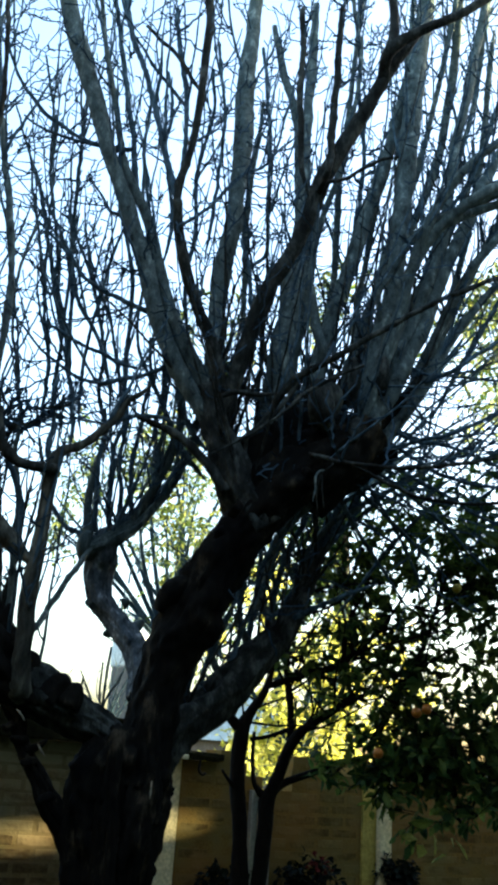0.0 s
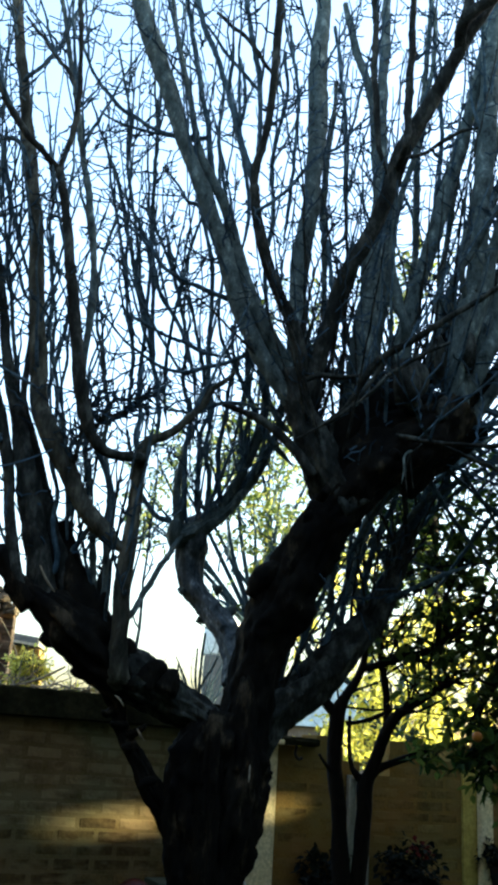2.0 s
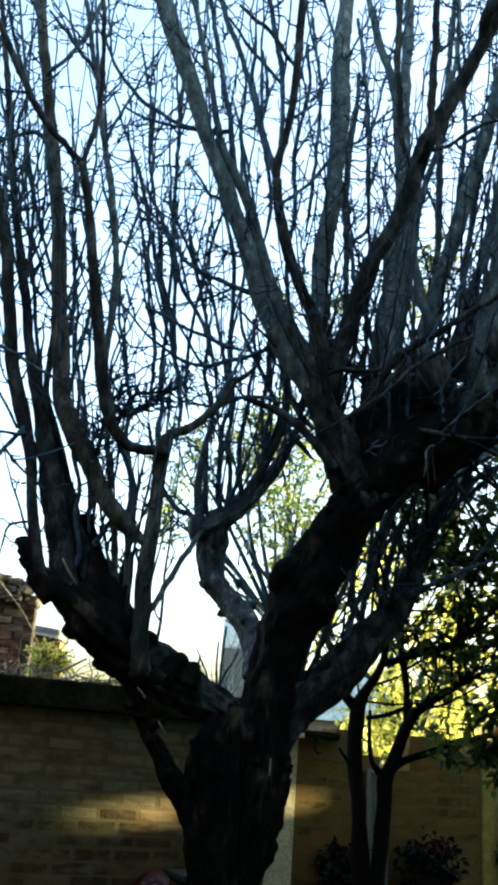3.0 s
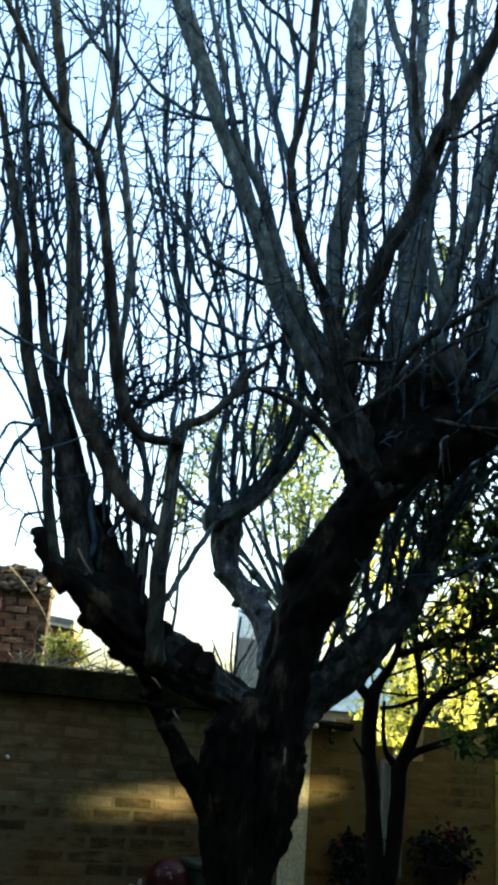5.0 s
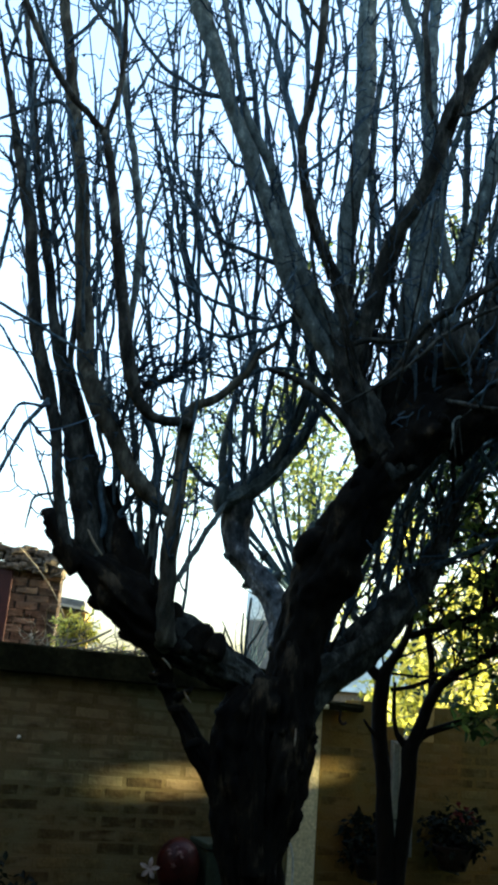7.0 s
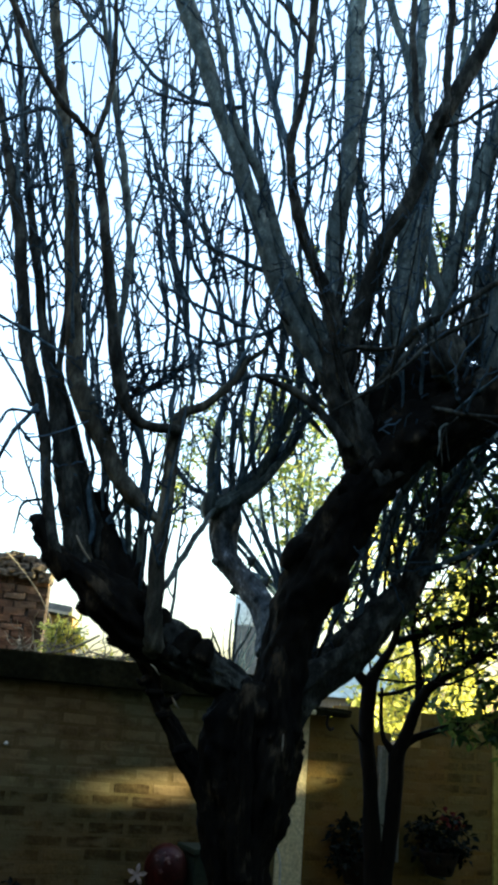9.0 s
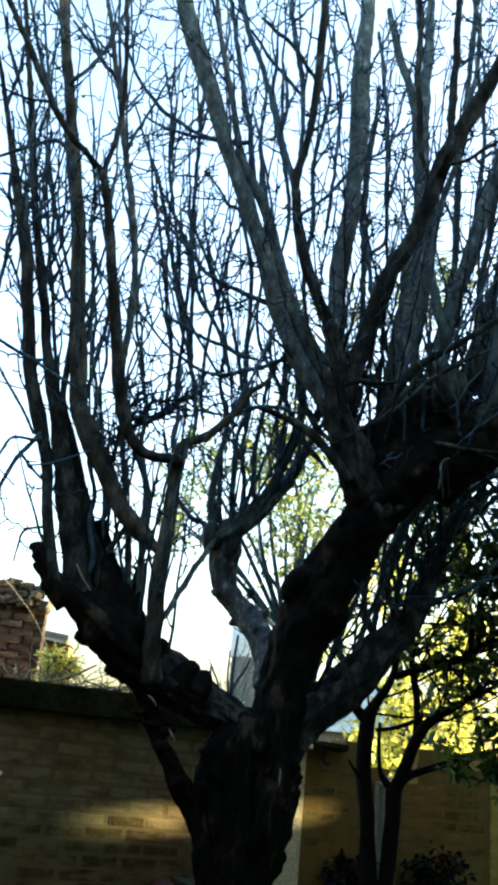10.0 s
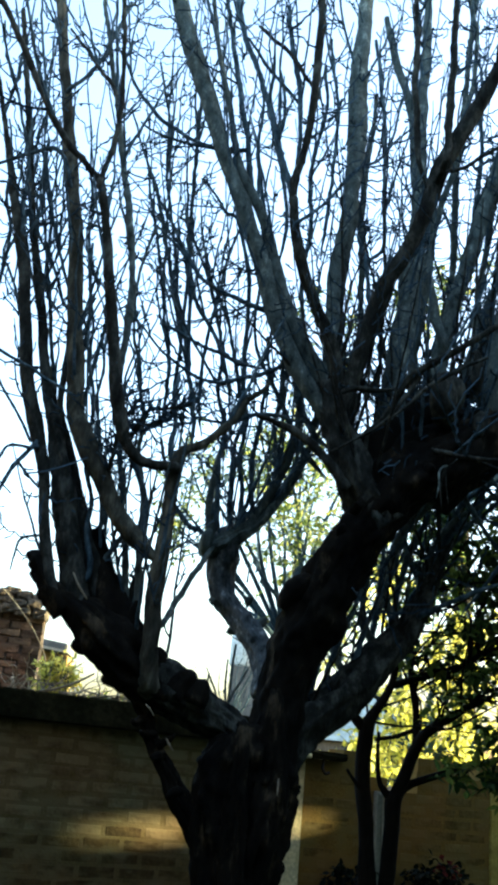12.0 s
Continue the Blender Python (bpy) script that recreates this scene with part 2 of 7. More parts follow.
def block(size, at=(0, 0, 0), bevel=0.0, rough=0.0, seed=0, turn=0.0, cuts=0):
    """A bevelled box of that size, centred at the given place; rough: how far its corners stray."""
    bm = bmesh.new()
    bmesh.ops.create_cube(bm, size=1.0)
    bmesh.ops.scale(bm, vec=size, verts=bm.verts)
    if cuts:
        bmesh.ops.subdivide_edges(bm, edges=bm.edges, cuts=cuts, use_grid_fill=True)
    if bevel:
        bmesh.ops.bevel(bm, geom=[e for e in bm.edges if e.calc_face_angle(0) > 0.5], offset=bevel, segments=2, affect="EDGES", profile=0.6)
    if rough:
        r = random.Random(seed)
        for v in bm.verts:
            v.co += Vector([r.uniform(-rough, rough) for _ in range(3)])
    bmesh.ops.transform(bm, matrix=pose(*at, 0, 0, turn), verts=bm.verts)
    return bm


def part_mesh(name, bm):
    """A mesh alone, to be shared by alike pieces."""
    me = bpy.data.meshes.new(name)
    bmesh.ops.recalc_face_normals(bm, faces=bm.faces)
    bm.to_mesh(me)
    bm.free()
    return me


def lathe(profile, sides=28, at=(0, 0, 0)):
    bm = bmesh.new()
    rings = [[bm.verts.new((at[0] + r * math.cos(a), at[1] + r * math.sin(a), at[2] + z)) for a in (2 * math.pi * k / sides for k in range(sides))] for r, z in profile]
    for a, b in zip(rings, rings[1:]):
        for k in range(sides):
            bm.faces.new((a[k], a[(k + 1) % sides], b[(k + 1) % sides], b[k]))
    bm.faces.new(rings[0][::-1])
    bm.faces.new(rings[-1])
    return bm


def spline(points, step):
    """Points evenly along a smooth curve through the given ones; each row is x, y, z, radius."""
    p = np.array(points, float)
    p = np.vstack([2 * p[0] - p[1], p, 2 * p[-1] - p[-2]])
    out = []
    for i in range(1, len(p) - 2):
        a, b, c, d = p[i - 1:i + 3]
        k = max(2, int(np.linalg.norm(c[:3] - b[:3]) / step))
        for u in np.linspace(0, 1, k, endpoint=False):
            out.append(0.5 * (2 * b + (c - a) * u + (2 * a - 5 * b + 4 * c - d) * u * u + (3 * b - a - 3 * c + d) * u ** 3))
    out.append(p[-2])
    out = np.array(out)
    out[:, 3] = np.maximum(out[:, 3], 0.0015)
    return out


def tube(rows, sides, verts, faces, lump=0.0, seed=0.0, furrow=0.0):
    """Adds one closed tube along rows of x, y, z, radius; lump and furrow: how uneven its skin is."""
    rows = np.asarray(rows)
    tang = np.gradient(rows[:, :3], axis=0)
    tang /= np.linalg.norm(tang, axis=1)[:, None] + 1e-9
    side = np.cross(tang[0], (0.3, 0.9, 0.2))
    start = len(verts)
    run_length = np.r_[0, np.cumsum(np.linalg.norm(np.diff(rows[:, :3], axis=0), axis=1))]
    ang = np.arange(sides) * 2 * math.pi / sides
    for i, (row, t) in enumerate(zip(rows, tang)):
        side = side - t * side.dot(t)
        side /= np.linalg.norm(side) + 1e-9
        up = np.cross(t, side)
        for a in ang:
            d = side * math.cos(a) + up * math.sin(a)
            r = row[3]
            if lump:
                # swellings along the limb, ridges that run with it
                ca, sa = math.cos(a), math.sin(a)
                r *= 1 + lump * noise.noise(Vector((ca * 1.1 + seed, sa * 1.1, run_length[i] * 4.0))) + 0.45 * lump * noise.noise(Vector((ca * 2.6, sa * 2.6 + seed, run_length[i] * 13.0)))
                if furrow:
                    r *= 1 - furrow * abs(noise.noise(Vector((ca * 4.6 + seed, sa * 4.6, run_length[i] * 5.0)))) - 0.35 * furrow * abs(noise.noise(Vector((ca * 9.0, sa * 9.0 + seed, run_length[i] * 16.0))))
            verts.append(tuple(row[:3] + d * r))
    n = len(rows)
    for i in range(n - 1):
        for k in range(sides):
            a, b = start + i * sides, start + (i + 1) * sides
            faces.append((a + k, a + (k + 1) % sides, b + (k + 1) % sides, b + k))
    faces.append(tuple(start + k for k in range(sides))[::-1])
    faces.append(tuple(start + (n - 1) * sides + k for k in range(sides)))


def kinked(rows, amount, pitch, seed):
    """Bends the rows at their nodes, as slow-grown wood is bent, and swells them there; the foot stays."""
    rows = np.array(rows)
    run_length = np.r_[0, np.cumsum(np.linalg.norm(np.diff(rows[:, :3], axis=0), axis=1))]
    for i in range(1, len(rows)):
        u = run_length[i] / pitch
        k, w = int(u), u - int(u)
        turn = [np.array(noise.noise_vector(Vector((3.7 * (k + j), seed, 1.3)))) for j in (0, 1)]
        rows[i, :3] += (turn[0] * (1 - w) + turn[1] * w) * amount * min(1.0, u)
        rows[i, 3] *= 1.0 + (0.25 if rows[i, 3] < 0.02 else 0.05) * max(0.0, 1 - 5 * min(w, 1 - w))
    return rows


def limb_mesh(name, points, sides=10, step=0.03, lump=0.15, furrow=0.0, seed=0.0, kink=0.0, pitch=0.09):
    v, f = [], []
    rows = spline(points, step)
    tube(kinked(rows, kink, pitch, seed) if kink else rows, sides, v, f, lump, seed, furrow)
    return mesh_of(name, v, f, smooth=True)


def leaf_mesh(name, spots, length, rng, width=0.45, droop=0.3, curl=0.25):
    """Many separate folded leaves, each with a stalk end at a spot; spots: place, main way."""
    v, f = [], []
    for place, way in spots:
        way = Vector(way) + Vector((rng.gauss(0, 0.5), rng.gauss(0, 0.5), rng.gauss(-droop, 0.5)))
        way.normalize()
        across = way.cross(Vector((rng.gauss(0, 0.6), rng.gauss(0, 0.6), 1)))
        across.normalize()
        lift = across.cross(way)
        s = length * rng.uniform(0.6, 1.25)
        w = s * width * 0.5
        p = Vector(place)
        k = len(v)
        v += [p, p + way * s * 0.45 + across * w + lift * w * curl, p + way * s * 0.42 - lift * w * 0.15, p + way * s * 0.45 - across * w + lift * w * curl,
              p + way * s * 0.8 + across * w * 0.6 - lift * s * 0.03, p + way * s * 0.8 - across * w * 0.6 - lift * s * 0.03, p + way * s - lift * s * 0.12]
        f += [(k, k + 2, k + 1), (k, k + 3, k + 2), (k + 1, k + 2, k + 4), (k + 2, k + 3, k + 5), (k + 2, k + 6, k + 4), (k + 2, k + 5, k + 6)]
    return mesh_of(name, [tuple(q) for q in v], f)


def clump_spots(clumps, rng, per_sprig=6, spread=0.05):
    """Spots of leaves in sprigs, scattered through ellipsoids of x, y, z, rx, ry, rz, sprigs."""
    spots, stems = [], []
    for x, y, z, rx, ry, rz, count in clumps:
        for _ in range(int(count)):
            d = Vector((rng.gauss(0, 1), rng.gauss(0, 1), rng.gauss(0, 1))).normalized() * rng.random() ** 0.45
            c = Vector((x + d.x * rx, y + d.y * ry, z + d.z * rz))
            way = Vector((d.x, d.y, d.z * 0.6 + rng.uniform(-0.3, 0.4))).normalized()
            tip = c + way * spread * 3
            stems.append((c - way * spread, tip))
            for k in range(per_sprig):
                u = (k + rng.random()) / per_sprig
                spots.append((c.lerp(tip, u), way * 0.6 + Vector((rng.gauss(0, 0.7), rng.gauss(0, 0.7), rng.gauss(0, 0.5)))))
    return spots, stems


def empty(name, at, label, category, group="", kind=""):
    ob = new(name)
    ob.location = at
    ob.empty_display_size = 0.1
    return tagged(ob, label, category, group, kind)


def held(ob, parent):
    """Keeps a part that was built in world metres in its place under its thing."""
    ob.parent = parent
    ob.matrix_parent_inverse = Matrix.Translation(parent.location).inverted() if parent.parent is None else Matrix()
    return ob


# ---- ground ----
gv, gf, gn = [], [], 40
grng = random.Random(5)
for i in range(gn + 1):
    for j in range(gn + 1):
        gx, gy = ((2 * i / gn - 1) ** 3) * 400, ((2 * j / gn - 1) ** 3) * 400 + 4
        gv.append((gx, gy, 0.0 if max(abs(gx), abs(gy - 4)) < 30 else grng.uniform(-0.6, 0.3)))
gf = [(i * (gn + 1) + j, (i + 1) * (gn + 1) + j, (i + 1) * (gn + 1) + j + 1, i * (gn + 1) + j + 1) for i in range(gn) for j in range(gn)]
tagged(put("ground", mesh_of("ground", gv, gf), GRASS), "patchy lawn and bare soil of a walled garden", "ground", kind="structure")

# ---- the brick garden wall; s runs along it, d stands proud towards the garden ----
WALL_AT, WALL_TURN = Vector((0.58, 6.16, 0.0)), 22.0
ALONG = Vector((math.cos(radians(WALL_TURN)), math.sin(radians(WALL_TURN)), 0))
OUT = Vector((ALONG.y, -ALONG.x, 0))


def on_wall(s, d, z):
    return WALL_AT + ALONG * s + OUT * d + Vector((0, 0, z))


def brick_mesh(name, size, seed, chip=0.004):
    r = random.Random(seed)
    bm = block(size, bevel=0.005)
    for v in bm.verts:
        v.co += Vector((r.uniform(-chip, chip), r.uniform(-chip, chip) * 0.35, r.uniform(-chip, chip) * 0.7))
    bmesh.ops.recalc_face_normals(bm, faces=bm.faces)
    me = bpy.data.meshes.new(name)
    bm.to_mesh(me)
    bm.free()
    return me


def brick_wall(name, label, mat, place, s0, s1, z1, turn, seen, thick=0.2, course=0.073, long=0.235, depth=0.0009, uneven=0.003, seed=1, joint=0.015, mortar=MORTAR, bare=None, bare_below=0.0, broken=()):
    """A mortar core with single bricks proud of it on its garden face within seen (s, s, z, z), and joined ones past that."""
    r = random.Random(seed)
    core, cuts = bmesh.new(), sorted({s0, s1, *(q for a, b, _ in broken for q in (a, b))})
    for a, b in zip(cuts, cuts[1:]):
        top = min([z1] + [h for c, d, h in broken if c <= (a + b) / 2 <= d])
        piece = part_mesh("piece", block((b - a, thick - depth, top), ((a + b) / 2, -(thick - depth) / 2 - depth, top / 2)))
        core.from_mesh(piece)
        bpy.data.meshes.remove(piece)
    wall = part(name, core, mortar)
    wall.matrix_world = Matrix.Translation(place) @ pose(0, 0, 0, 0, 0, turn) @ Matrix.Diagonal((1, -1, 1, 1))
    tagged(wall, label, "wall", kind="structure")
    kinds = [brick_mesh("brick", (long - joint - 0.006, 0.05, course - joint), seed * 10 + k, uneven) for k in range(6)]
    bare_kinds = [brick_mesh("brick", (long - joint - 0.006, 0.05, course - joint), seed * 10 + 60 + k, uneven) for k in range(6)] if bare else kinds
    rest_v, rest_f = [], []
    rows = int(z1 / course)
    for k in range(rows):
        z = (k + 0.5) * course + (z1 - rows * course)
        s = s0 + (long / 2 if k % 2 else 0.0) + r.uniform(-0.01, 0.01)
        while s + long * 0.6 < s1:
            c, w = s + long / 2, min(long, s1 - s) / long
            if any(a - 0.06 < c < b + 0.06 and z + course * 0.45 > h for a, b, h in broken):
                s += long
                continue
            if seen[0] < c < seen[1] and seen[2] < z < seen[3]:
                low = bare and z < bare_below + r.gauss(0, 0.03)
                b = put("brick", r.choice(bare_kinds if low else kinds), bare if low else mat, wall)
                b.matrix_local = pose(c, -0.025 + r.gauss(0, uneven * 0.25), z + r.gauss(0, 0.002), r.gauss(0, 0.25), r.gauss(0, 0.6), r.gauss(0, 40 * uneven)) @ Matrix.Diagonal((w * r.uniform(0.94, 1.0), 1, r.uniform(0.9, 1.05), 1))
            else:
                h, q = 0.028, len(rest_v)
                a, b2 = c - w * (long / 2 - 0.008), c + w * (long / 2 - 0.008)
                rest_v += [(a, 0, z - h), (b2, 0, z - h), (b2, 0, z + h), (a, 0, z + h), (a, -0.02, z - h), (b2, -0.02, z - h), (b2, -0.02, z + h), (a, -0.02, z + h)]
                rest_f += [(q, q + 1, q + 2, q + 3), (q, q + 4, q + 5, q + 1), (q + 1, q + 5, q + 6, q + 2), (q + 2, q + 6, q + 7, q + 3), (q + 3, q + 7, q + 4, q)]
            s += long
    if rest_v:
        put("brickwork", mesh_of("brickwork", rest_v, rest_f), mat, wall, kind="stuff")
    return wall


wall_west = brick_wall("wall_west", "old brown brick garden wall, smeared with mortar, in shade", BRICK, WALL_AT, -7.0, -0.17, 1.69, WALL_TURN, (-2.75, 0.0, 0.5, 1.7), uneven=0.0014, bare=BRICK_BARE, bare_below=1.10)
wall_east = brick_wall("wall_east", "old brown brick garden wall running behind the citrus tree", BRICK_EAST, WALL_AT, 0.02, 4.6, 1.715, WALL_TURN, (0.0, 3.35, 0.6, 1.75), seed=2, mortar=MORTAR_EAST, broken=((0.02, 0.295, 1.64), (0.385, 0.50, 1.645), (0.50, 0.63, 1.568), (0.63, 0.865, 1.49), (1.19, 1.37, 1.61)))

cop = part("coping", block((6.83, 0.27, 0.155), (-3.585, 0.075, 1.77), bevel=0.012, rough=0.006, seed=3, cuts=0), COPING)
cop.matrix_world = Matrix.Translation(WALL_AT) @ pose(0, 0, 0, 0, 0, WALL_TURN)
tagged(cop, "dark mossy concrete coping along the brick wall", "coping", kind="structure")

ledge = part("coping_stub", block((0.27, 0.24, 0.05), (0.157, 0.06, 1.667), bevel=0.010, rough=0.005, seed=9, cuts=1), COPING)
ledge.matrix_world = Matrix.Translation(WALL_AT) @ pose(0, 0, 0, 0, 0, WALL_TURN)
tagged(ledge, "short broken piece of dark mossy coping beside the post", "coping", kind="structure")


def fence_post(s, width, depth, height, mat, label):
    p = empty("concrete_post", on_wall(s, 0, 0), label, "post", "posts of the garden wall")
    p.rotation_euler = (0, 0, radians(WALL_TURN))
    part("shaft", block((width, depth + 0.1, height), (0, -depth / 2 + 0.05, height / 2), bevel=0.012, rough=0.003, seed=int(s * 10) + 40), mat, p)
    return p


post = fence_post(-0.075, 0.19, 0.005, 1.64, CONCRETE, "pale weathered concrete post set in the brick wall")
part("cap", block((0.205, 0.18, 0.03), (0, 0.02, 1.655), bevel=0.008), CONCRETE, post)
post2 = fence_post(1.565, 0.22, 0.02, 1.62, PLASTER, "stained plaster pier with a pale concrete post on it")
part("strip", block((0.105, 0.05, 1.62), (0.057, -0.047, 0.81), bevel=0.01, rough=0.002, seed=8), CONCRETE, post2, "pale concrete strip")

# ---- unseen walls and a roof, added to keep the garden in shade ----
def blocker_wall(name, size, at, label, turn=0.0, mat=HOUSE_WALL):
    return tagged(part(name, block(size, at, bevel=0.01, turn=turn), mat), label, "wall", kind="structure")


blocker_wall("blocker_south", (11.0, 0.3, 7.0), (-0.5, -2.2, 3.5), "unseen plain plastered wall added behind the camera to block sky light")
tagged(part("blocker_roof", block((10.6, 3.1, 0.12), (-0.5, -0.5, 3.32), bevel=0.01), HOUSE_WALL), "unseen plain roof added over the camera to block sky light", "ceiling", kind="structure")
blocker_wall("blocker_west", (0.3, 9.2, 7.0), (-6.0, 2.2, 3.5), "unseen plain plastered wall added at the west side to block sky light")
blocker_wall("blocker_east", (0.3, 8.6, 6.6), (4.9, 1.95, 3.3), "unseen tall cream plastered wall added to block the sun and bounce sky light", mat=BOUNCE_PLASTER)
# Unseen gap, added only to cut the sun patches on the brick wall.
blocker_wall("sun_gap_sill", (0.14, 1.5, 1.70), (4.9, 7.01, 0.85), "unseen low wall added as the sill of the sun gap")
blocker_wall("sun_gap_lintel", (0.14, 1.5, 4.755), (4.9, 7.01, 4.1925), "unseen wall added to block the sun above the gap")
blocker_wall("sun_gap_pier", (0.14, 0.20, 0.112), (4.9, 6.36, 1.757), "unseen short pier added to trim the left sun patch")
blocker_wall("sun_gap_mullion", (0.14, 0.13, 0.112), (4.9, 6.675, 1.757), "unseen slim mullion added to keep the sun off the post")
blocker_wall("sun_gap_jamb", (0.14, 0.965, 0.112), (4.9, 7.2775, 1.757), "unseen jamb added to trim the right sun patch")


# ---- the big pollarded tree ----
tree = empty("mulberry_tree", (0.16, 3.98, 0.0), "large bare pollarded tree with dark gnarled trunk and upright grey shoots", "tree")
BOUGHS = []


def burls(points, limb, seed):
    """Cut stubs and swellings that stand out of a pollarded limb, as parts of it."""
    r = random.Random(500 + seed)
    rows = spline(points, 0.03)
    for k in range(int(len(rows) * 0.2)):
        i = r.randrange(len(rows) // 5, len(rows) - 1)
        p, rad = Vector(rows[i][:3]), rows[i][3]
        t = (Vector(rows[i + 1][:3]) - Vector(rows[i - 1][:3])).normalized()
        side = t.cross(Vector((r.gauss(0, 1), r.gauss(0, 1), r.gauss(0, 0.4)))).normalized()
        if side.z < -0.2:
            side.z *= -1
        w = rad * r.uniform(0.12, 0.3)
        a, out = p + side * rad * 0.55, side + Vector((0, 0, r.uniform(0, 0.7)))
        far = r.uniform(0.05, 0.45)
        pts = [(*a, w * 1.3), (*(a + out * rad * 0.35), w), (*(a + out * (rad * 0.38 + w * far)), w * 0.72), (*(a + out * (rad * 0.42 + w * (far + 0.25))), w * 0.3)]
        stub = put("stub", limb_mesh("stub", pts, 12, 0.010, 0.7, 0.3, seed + k), limb.data.materials[0], limb)


def bough(kind, *points):
    n = len(BOUGHS)
    thick = max(p[3] for p in points)
    if kind.endswith("branch"):
        # grow it out of the nearest wood that lies behind its first stretch
        q, ahead = np.array(points[0][:3]), np.array(points[1][:3]) - np.array(points[0][:3])
        ahead /= np.linalg.norm(ahead) + 1e-9
        best = (9.0, 9.0, None)
        for _, rows in BOUGHS:
            for row in rows[::2]:
                gap = q - row[:3]
                far = float(np.linalg.norm(gap))
                if far < 0.5:
                    cost = far * (1.0 + 2.2 * (1.0 - float(gap @ ahead) / (far + 1e-9))) if far > max(0.02, row[3]) else 0.0
                    best = min(best, (cost, far, tuple(row)), key=lambda c: c[0])
        if best[0] > (0.22 if thick < 0.02 else 0.42):
            points = ((*points[0][:3], points[0][3] * 0.35), *points[1:])
        elif best[1] > 0.03:
            row = best[2]
            points = ((row[0], row[1], row[2], min(row[3] * 0.8, points[0][3] * 1.1)), *points)
    if kind == "trunk":
        me = limb_mesh("trunk", points, 64, 0.012, 0.30, 0.42, n * 1.7)
    elif kind == "raglimb":
        me = limb_mesh("limb", points, 48, 0.012, 0.55, 0.5, n * 1.7)
    elif kind == "strand":
        me = limb_mesh("bark_strand", points, 48, 0.012, 0.30, 0.5, n * 1.7)
    elif kind in ("limb", "sidelimb", "midlimb", "greylimb", "forklimb", "armlimb"):
        me = limb_mesh("limb", points, 48, 0.014, 0.34, 0.34, n * 1.7)
    elif kind in ("knob", "greyknob", "midknob", "stemknob", "stubknob"):
        me = limb_mesh("knob", points, 24, 0.015, 0.40, 0.15, n * 1.7)
    elif kind == "sliver":
        held(put("bark_sliver", limb_mesh("bark_sliver", points, 6, 0.02, 0.2), VINE, label="pale split strip of bark"), tree)
        return
    else:
        me = limb_mesh("branch", points, 8 if thick < 0.016 else 12 if thick < 0.06 else 28, 0.018, 0.22 if thick < 0.06 else 0.30, 0.08 if thick < 0.06 else 0.3, n * 1.7, kink=0.010 if thick < 0.03 else 0.007, pitch=0.07 if thick < 0.02 else 0.12)
    # Branches in front take a darker bark, shade put into colour by depth.
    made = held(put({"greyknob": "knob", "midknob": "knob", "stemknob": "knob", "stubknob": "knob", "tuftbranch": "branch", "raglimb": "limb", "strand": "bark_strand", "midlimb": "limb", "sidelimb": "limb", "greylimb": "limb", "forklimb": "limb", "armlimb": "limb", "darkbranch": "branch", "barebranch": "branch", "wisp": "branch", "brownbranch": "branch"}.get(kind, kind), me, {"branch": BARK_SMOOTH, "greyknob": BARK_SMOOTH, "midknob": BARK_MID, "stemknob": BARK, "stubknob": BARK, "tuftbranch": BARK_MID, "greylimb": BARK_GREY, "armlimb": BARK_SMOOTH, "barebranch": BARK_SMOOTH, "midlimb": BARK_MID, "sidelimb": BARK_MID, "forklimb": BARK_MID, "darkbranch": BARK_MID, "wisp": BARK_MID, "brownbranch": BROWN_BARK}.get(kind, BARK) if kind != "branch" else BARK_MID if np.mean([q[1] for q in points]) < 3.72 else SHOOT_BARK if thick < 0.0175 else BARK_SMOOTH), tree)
    if kind in ("limb", "sidelimb", "midlimb", "raglimb", "greylimb"):
        burls(points, made, n)
    BOUGHS.append((kind, spline(points, 0.03)))


